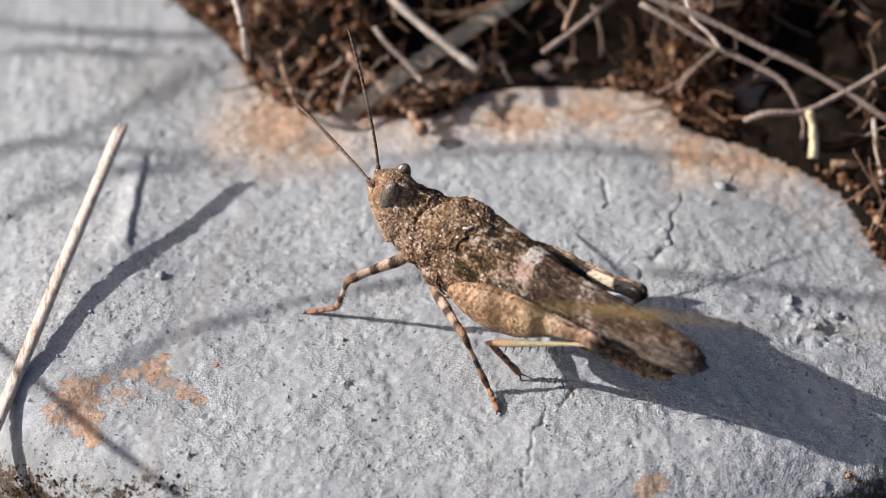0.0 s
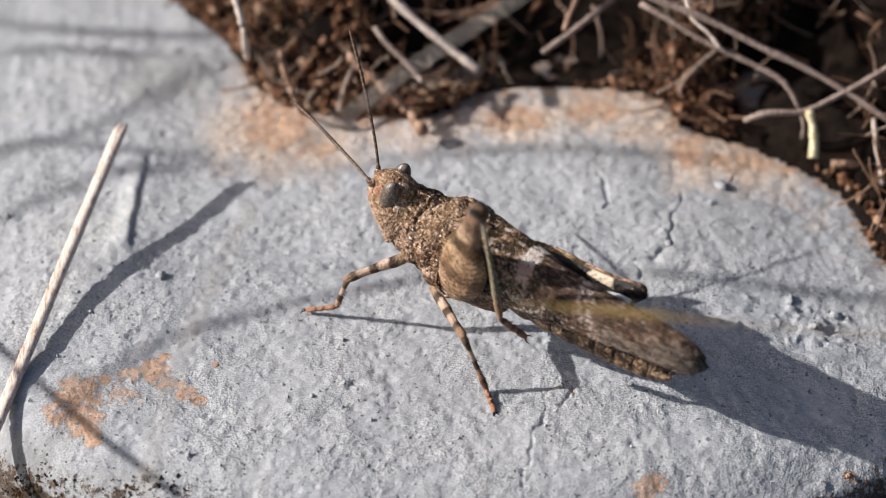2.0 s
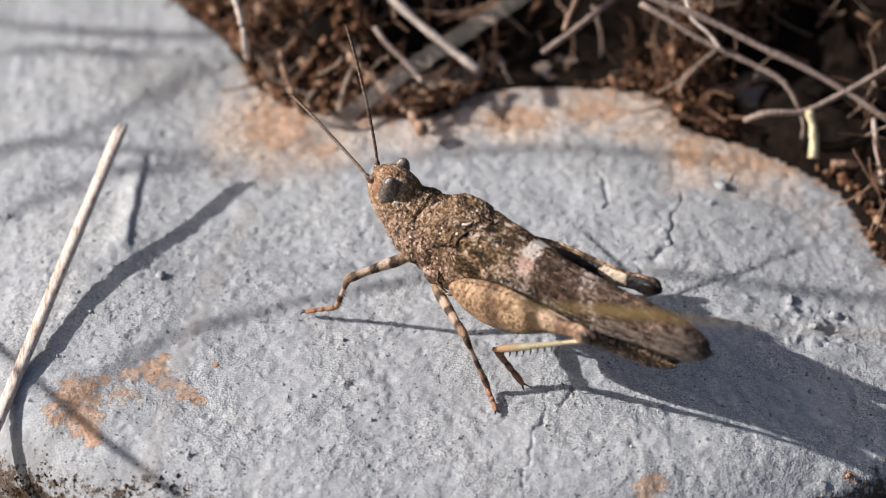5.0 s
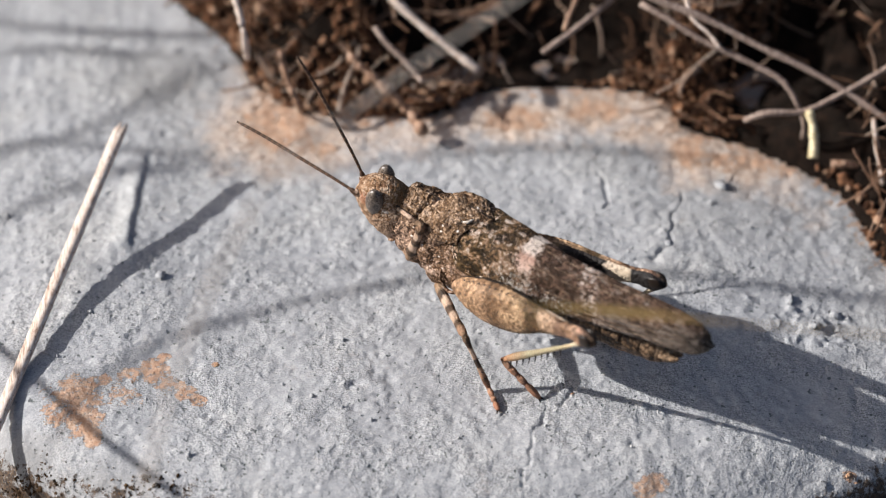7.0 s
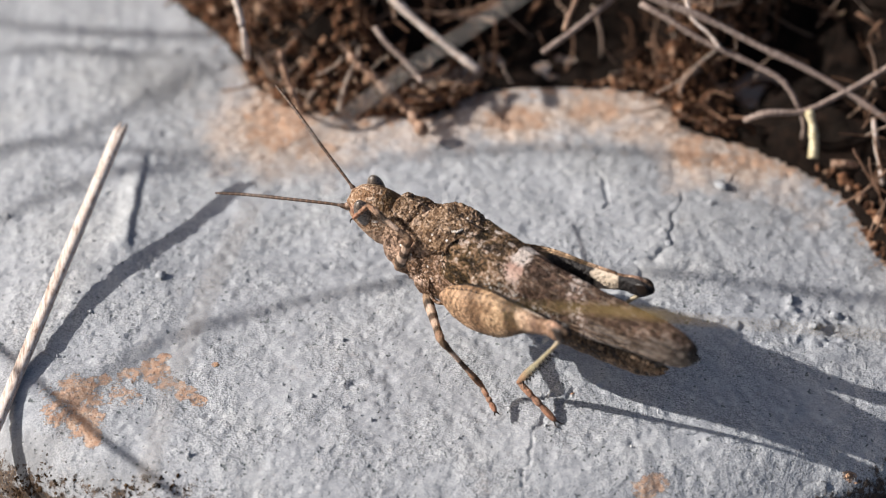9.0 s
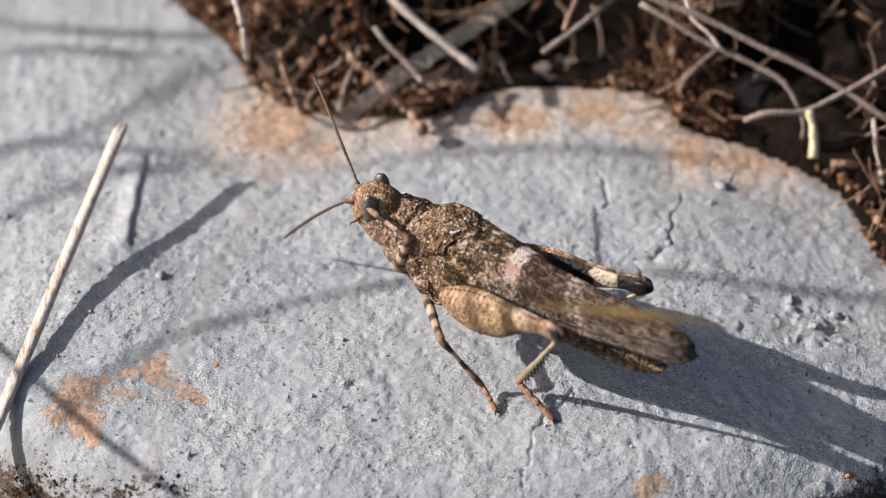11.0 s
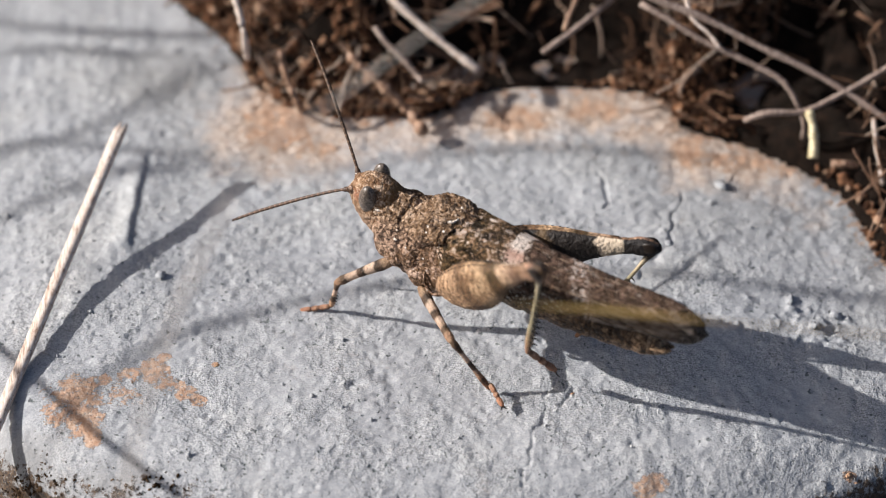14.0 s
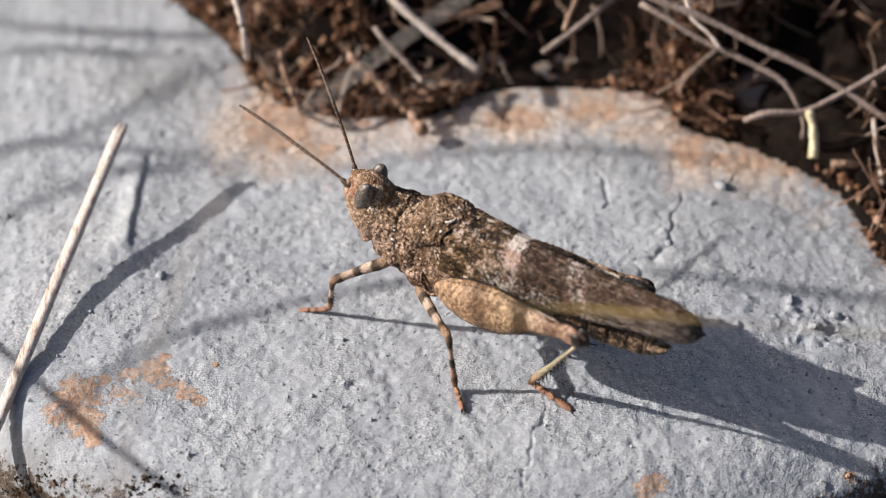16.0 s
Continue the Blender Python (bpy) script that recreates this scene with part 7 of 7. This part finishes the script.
    walk(legs["RH"][2], [(0, aim(-7.97,-3.86,-5, -1,0,0.03)), (3.1, aim(-8,-3.84,-5, -1,0,0.03)), (3.4, aim(-8.19,-3.73,-5.51, -1,0,0.01)), (4, aim(-7.81,-3.91,-5.57, -1,0,0.02)), (4.033, aim(-9.07,-5.73,-3.91, -0.96,0.01,-0.29)), (4.1, aim(-10.08,-7.38,-1.84, -0.83,0.01,-0.56)), (4.2, aim(-9.21,-8.74,-1.82, -0.84,0.01,-0.54)), (4.3, aim(-8.87,-6.77,-3.77, -0.96,0,-0.28)), (4.4, aim(-8.21,-4.64,-5.55, -1,-0.01,0.01)), (6.3, aim(-6.33,-4.25,-5.71, -1,0,-0.02)), (7.3, aim(-6.48,-4.19,-5.69, -1,0,-0.02)), (7.5, aim(-4.96,-4.69,-3.9, -1,0,-0.04)), (9.2, aim(-6.24,-4.48,-5.1, -1,0,-0.03)), (11.5, aim(-5.49,-4.03,-4.78, -1,0,-0.04)), (12, aim(-5.58,-3.86,-5, -1,0,-0.03)), (12.7, aim(-5.45,-3.48,-5.02, -1,0,-0.03)), (12.733, aim(-6.89,-5.78,-4.12, -0.97,0.01,-0.24)), (12.767, aim(-8.49,-7.85,-2.33, -0.9,0.02,-0.43)), (12.8, aim(-9.97,-9.42,0.3, -0.79,0.02,-0.61)), (12.9, aim(-9.72,-9.06,-1.32, -0.85,0,-0.53)), (12.933, aim(-8.14,-8.1,-3.16, -0.93,0,-0.37)), (12.967, aim(-6.46,-6.8,-4.42, -0.98,-0,-0.2)), (13, aim(-4.87,-5.26,-5.1, -1,-0.01,-0.02)), (13.3, aim(-5.79,-3.47,-5.31, -1,0,-0.02)), (13.333, aim(-6.86,-5.6,-4.45, -0.97,0.01,-0.23)), (13.367, aim(-8.06,-7.6,-2.87, -0.91,0.02,-0.42)), (13.4, aim(-9.22,-9.24,-0.6, -0.8,0.02,-0.6)), (13.433, aim(-9.12,-8.27,-0.17, -0.67,-0.41,-0.62)), (13.467, aim(-8.81,-7.09,0.46, -0.41,-0.76,-0.5)), (13.5, aim(-8.27,-5.77,1.29, -0.06,-0.96,-0.29)), (13.533, aim(-8.39,-7.06,0.51, -0.41,-0.77,-0.49)), (13.567, aim(-8.34,-8.23,-0.03, -0.68,-0.43,-0.6)), (13.6, aim(-8.15,-9.23,-0.32, -0.81,0,-0.59)), (13.633, aim(-7.96,-7.12,-3.4, -0.7,-0.62,-0.32)), (13.7, aim(-7.48,-4.65,-5.75, -0.35,-0.93,-0.02)), (15.1, aim(-7.58,-3.76,-5.7, -0.35,-0.93,-0.03)), (15.2, aim(-7.13,-3.86,-5.68, -0.45,-0.88,-0.03)), (15.267, aim(-8.19,-6.6,-4.09, -0.8,-0.45,-0.31)), (15.3, aim(-9.14,-9.1,-1.88, -0.83,0.02,-0.56)), (15.333, aim(-7.87,-8.21,-3.58, -0.92,0.01,-0.4)), (15.367, aim(-6.45,-7.04,-4.91, -0.98,0,-0.21)), (15.4, aim(-5,-5.66,-5.83, -1,-0.01,-0.02)), (16, aim(-4.86,-4.07,-5.84, -1,0,-0.03))])
    walk(legs["RF"][0], [(0, aim(4.9,-1.7,-0.3, 0.68,-0.31,-0.66)), (3.1, aim(4.9,-1.7,-0.3, 0.68,-0.31,-0.66)), (3.4, aim(4.9,-1.7,-0.3, 0.6,-0.37,-0.7)), (4.2, aim(4.9,-1.7,-0.3, 0.6,-0.37,-0.7)), (6.2, aim(4.9,-1.7,-0.3, 0.75,-0.26,-0.6)), (7.3, aim(4.9,-1.7,-0.3, 0.75,-0.26,-0.6)), (7.4, aim(4.9,-1.7,-0.3, 0.85,-0.28,-0.44)), (7.5, aim(4.9,-1.7,-0.3, 0.92,-0.28,-0.27)), (7.6, aim(4.9,-1.7,-0.3, 0.92,-0.28,-0.27)), (7.7, aim(4.9,-1.7,-0.3, 0.84,-0.39,-0.37)), (7.8, aim(4.9,-1.7,-0.3, 0.74,-0.5,-0.46)), (9.8, aim(4.9,-1.7,-0.3, 0.74,-0.5,-0.46)), (11, aim(4.9,-1.7,-0.3, 0.8,-0.46,-0.38)), (11.6, aim(4.9,-1.7,-0.3, 0.8,-0.46,-0.38)), (11.8, aim(4.9,-1.7,-0.3, 0.7,-0.55,-0.45)), (12.6, aim(4.9,-1.7,-0.3, 0.7,-0.55,-0.45)), (12.85, aim(4.9,-1.7,-0.3, 0.62,-0.64,-0.46)), (13.2, aim(4.9,-1.7,-0.3, 0.62,-0.64,-0.46)), (13.5, aim(4.9,-1.7,-0.3, 0.48,-0.63,-0.61)), (15, aim(4.9,-1.7,-0.3, 0.48,-0.63,-0.61)), (15.2, aim(4.9,-1.7,-0.3, 0.47,-0.66,-0.58)), (16, aim(4.9,-1.7,-0.3, 0.47,-0.66,-0.58))])
    walk(legs["RF"][1], [(0, aim(8.03,-3.14,-3.35, -0.27,-0.31,-0.91)), (3.1, aim(8.03,-3.14,-3.35, -0.27,-0.31,-0.91)), (3.4, aim(7.68,-3.41,-3.54, -0.16,-0.33,-0.93)), (4.2, aim(7.68,-3.41,-3.54, -0.16,-0.33,-0.93)), (6.2, aim(8.36,-2.92,-3.07, -0.31,-0.29,-0.91)), (7.3, aim(8.36,-2.92,-3.07, -0.31,-0.29,-0.91)), (7.4, aim(8.83,-2.97,-2.33, -0.49,-0.23,-0.84)), (7.5, aim(9.15,-2.98,-1.52, -0.65,-0.17,-0.74)), (7.6, aim(9.15,-2.98,-1.52, -0.65,-0.17,-0.74)), (7.7, aim(8.78,-3.51,-1.99, -0.49,-0.23,-0.84)), (7.8, aim(8.3,-3.98,-2.4, -0.31,-0.29,-0.9)), (9.8, aim(8.3,-3.98,-2.4, -0.31,-0.29,-0.9)), (11, aim(8.59,-3.82,-2.03, -0.46,-0.2,-0.86)), (11.6, aim(8.59,-3.82,-2.03, -0.46,-0.2,-0.86)), (11.8, aim(8.13,-4.23,-2.38, -0.47,-0.17,-0.86)), (12.6, aim(8.13,-4.23,-2.38, -0.47,-0.17,-0.86)), (12.85, aim(7.75,-4.62,-2.42, -0.48,-0.15,-0.87)), (13.2, aim(7.75,-4.62,-2.42, -0.48,-0.15,-0.87)), (13.5, aim(7.09,-4.62,-3.11, -0.26,-0.33,-0.91)), (15, aim(7.09,-4.62,-3.11, -0.26,-0.33,-0.91)), (15.2, aim(7.07,-4.74,-2.99, -0.3,-0.29,-0.91)), (16, aim(7.07,-4.74,-2.99, -0.3,-0.29,-0.91))])
    walk(legs["RF"][2], [(0, aim(6.99,-4.3,-6.81, 0.89,-0.32,-0.33)), (3.1, aim(6.99,-4.3,-6.81, 0.89,-0.32,-0.33)), (3.4, aim(7.08,-4.66,-7.08, 0.88,-0.34,-0.32)), (4.2, aim(7.08,-4.66,-7.08, 0.88,-0.34,-0.32)), (6.2, aim(7.2,-4,-6.52, 0.9,-0.34,-0.27)), (7.3, aim(7.2,-4,-6.52, 0.9,-0.34,-0.27)), (7.4, aim(6.97,-3.85,-5.53, 0.91,-0.33,-0.27)), (7.5, aim(6.67,-3.61,-4.33, 0.91,-0.31,-0.26)), (7.6, aim(6.67,-3.61,-4.33, 0.91,-0.31,-0.26)), (7.7, aim(6.91,-4.4,-5.17, 0.91,-0.32,-0.26)), (7.8, aim(7.11,-5.1,-5.83, 0.91,-0.33,-0.25)), (9.8, aim(7.11,-5.1,-5.83, 0.91,-0.33,-0.25)), (11, aim(6.84,-4.57,-5.32, 0.91,-0.33,-0.25)), (11.6, aim(6.84,-4.57,-5.32, 0.91,-0.33,-0.25)), (11.8, aim(6.33,-4.88,-5.67, 0.9,-0.35,-0.25)), (12.6, aim(6.33,-4.88,-5.67, 0.9,-0.35,-0.25)), (12.85, aim(5.93,-5.2,-5.71, 0.89,-0.38,-0.25)), (13.2, aim(5.93,-5.2,-5.71, 0.89,-0.38,-0.25)), (13.5, aim(6.1,-5.85,-6.56, 0.87,-0.42,-0.26)), (15, aim(6.1,-5.85,-6.56, 0.87,-0.42,-0.26)), (15.2, aim(5.93,-5.86,-6.44, 0.87,-0.41,-0.25)), (16, aim(5.93,-5.86,-6.44, 0.87,-0.41,-0.25))])
    walk(legs["RM"][0], [(0, aim(2.1,-2.1,-1.3, -0.75,-0.66,-0.06)), (3.1, aim(2.1,-2.1,-1.3, -0.75,-0.66,-0.06)), (3.4, aim(2.1,-2.1,-1.3, -0.72,-0.67,-0.16)), (4.2, aim(2.1,-2.1,-1.3, -0.72,-0.67,-0.16)), (6.2, aim(2.1,-2.1,-1.3, -0.81,-0.58,-0.09)), (7.3, aim(2.1,-2.1,-1.3, -0.81,-0.58,-0.09)), (7.4, aim(2.1,-2.1,-1.3, -0.85,-0.52,0.12)), (7.5, aim(2.1,-2.1,-1.3, -0.85,-0.43,0.31)), (7.6, aim(2.1,-2.1,-1.3, -0.85,-0.43,0.31)), (7.7, aim(2.1,-2.1,-1.3, -0.8,-0.58,0.17)), (7.8, aim(2.1,-2.1,-1.3, -0.72,-0.7,0.02)), (9.8, aim(2.1,-2.1,-1.3, -0.72,-0.7,0.02)), (11, aim(2.1,-2.1,-1.3, -0.79,-0.6,0.11)), (11.6, aim(2.1,-2.1,-1.3, -0.79,-0.6,0.11)), (11.8, aim(2.1,-2.1,-1.3, -0.83,-0.56,0.03)), (12.6, aim(2.1,-2.1,-1.3, -0.83,-0.56,0.03)), (12.85, aim(2.1,-2.1,-1.3, -0.85,-0.52,0)), (13.2, aim(2.1,-2.1,-1.3, -0.85,-0.52,0)), (13.5, aim(2.1,-2.1,-1.3, -0.81,-0.56,-0.17)), (15, aim(2.1,-2.1,-1.3, -0.81,-0.56,-0.17)), (15.2, aim(2.1,-2.1,-1.3, -0.83,-0.54,-0.16)), (16, aim(2.1,-2.1,-1.3, -0.83,-0.54,-0.16))])
    walk(legs["RM"][1], [(0, aim(-1.63,-5.41,-1.61, -0.54,0.29,-0.79)), (3.1, aim(-1.63,-5.41,-1.61, -0.54,0.29,-0.79)), (3.4, aim(-1.5,-5.47,-2.12, -0.55,0.28,-0.78)), (4.2, aim(-1.5,-5.47,-2.12, -0.55,0.28,-0.78)), (6.2, aim(-1.95,-5,-1.73, -0.44,0.34,-0.83)), (7.3, aim(-1.95,-5,-1.73, -0.44,0.34,-0.83)), (7.4, aim(-2.14,-4.69,-0.72, -0.48,0.25,-0.84)), (7.5, aim(-2.13,-4.26,0.26, -0.52,0.17,-0.84)), (7.6, aim(-2.13,-4.26,0.26, -0.52,0.17,-0.84)), (7.7, aim(-1.9,-4.98,-0.46, -0.54,0.17,-0.83)), (7.8, aim(-1.49,-5.58,-1.22, -0.56,0.18,-0.81)), (9.8, aim(-1.49,-5.58,-1.22, -0.56,0.18,-0.81)), (11, aim(-1.86,-5.1,-0.77, -0.53,0.19,-0.82)), (11.6, aim(-1.86,-5.1,-0.77, -0.53,0.19,-0.82)), (11.8, aim(-2.03,-4.91,-1.15, -0.6,0.15,-0.79)), (12.6, aim(-2.03,-4.91,-1.15, -0.6,0.15,-0.79)), (12.85, aim(-2.17,-4.71,-1.3, -0.65,0.09,-0.76)), (13.2, aim(-2.17,-4.71,-1.3, -0.65,0.09,-0.76)), (13.5, aim(-1.97,-4.88,-2.14, -0.65,0.09,-0.76)), (15, aim(-1.97,-4.88,-2.14, -0.65,0.09,-0.76)), (15.2, aim(-2.04,-4.78,-2.09, -0.67,0.06,-0.74)), (16, aim(-2.04,-4.78,-2.09, -0.67,0.06,-0.74))])
    walk(legs["RM"][2], [(0, aim(-4.21,-4,-5.4, -0.82,-0.56,-0.12)), (3.1, aim(-4.21,-4,-5.4, -0.82,-0.56,-0.12)), (3.4, aim(-4.14,-4.1,-5.89, -0.83,-0.54,-0.14)), (4.2, aim(-4.14,-4.1,-5.89, -0.83,-0.54,-0.14)), (6.2, aim(-4.05,-3.39,-5.73, -0.82,-0.54,-0.17)), (7.3, aim(-4.05,-3.39,-5.73, -0.82,-0.54,-0.17)), (7.4, aim(-4.44,-3.47,-4.75, -0.81,-0.56,-0.17)), (7.5, aim(-4.62,-3.44,-3.76, -0.8,-0.57,-0.18)), (7.6, aim(-4.62,-3.44,-3.76, -0.8,-0.57,-0.18)), (7.7, aim(-4.48,-4.15,-4.42, -0.81,-0.57,-0.17)), (7.8, aim(-4.15,-4.72,-5.12, -0.81,-0.56,-0.16)), (9.8, aim(-4.15,-4.72,-5.12, -0.81,-0.56,-0.16)), (11, aim(-4.43,-4.18,-4.72, -0.81,-0.55,-0.18)), (11.6, aim(-4.43,-4.18,-4.72, -0.81,-0.55,-0.18)), (11.8, aim(-4.91,-4.22,-4.93, -0.83,-0.53,-0.17)), (12.6, aim(-4.91,-4.22,-4.93, -0.83,-0.53,-0.17)), (12.85, aim(-5.28,-4.26,-4.92, -0.84,-0.51,-0.17)), (13.2, aim(-5.28,-4.26,-4.92, -0.84,-0.51,-0.17)), (13.5, aim(-5.07,-4.45,-5.78, -0.86,-0.48,-0.16)), (15, aim(-5.07,-4.45,-5.78, -0.86,-0.48,-0.16)), (15.2, aim(-5.24,-4.49,-5.66, -0.86,-0.48,-0.16)), (16, aim(-5.24,-4.49,-5.66, -0.86,-0.48,-0.16))])
    walk(grass_blade, [(0, twist(0)), (13.2, twist(0)), (13.35, twist(24, 1.5)), (13.5, twist(36, 2.5)), (13.7, twist(20, 1)), (13.9, twist(0)), (16, twist(0))])
    walk(arching_stem, [(0, sway(0)), (13.1, sway(0)), (13.4, sway(1)), (13.6, sway(1)), (13.9, sway(0.45)), (14.2, sway(0.3)), (14.8, sway(0.1)), (15.2, sway(0.8)), (15.5, sway(1)), (15.7, sway(0.6)), (16, sway(0.5))])


motions()
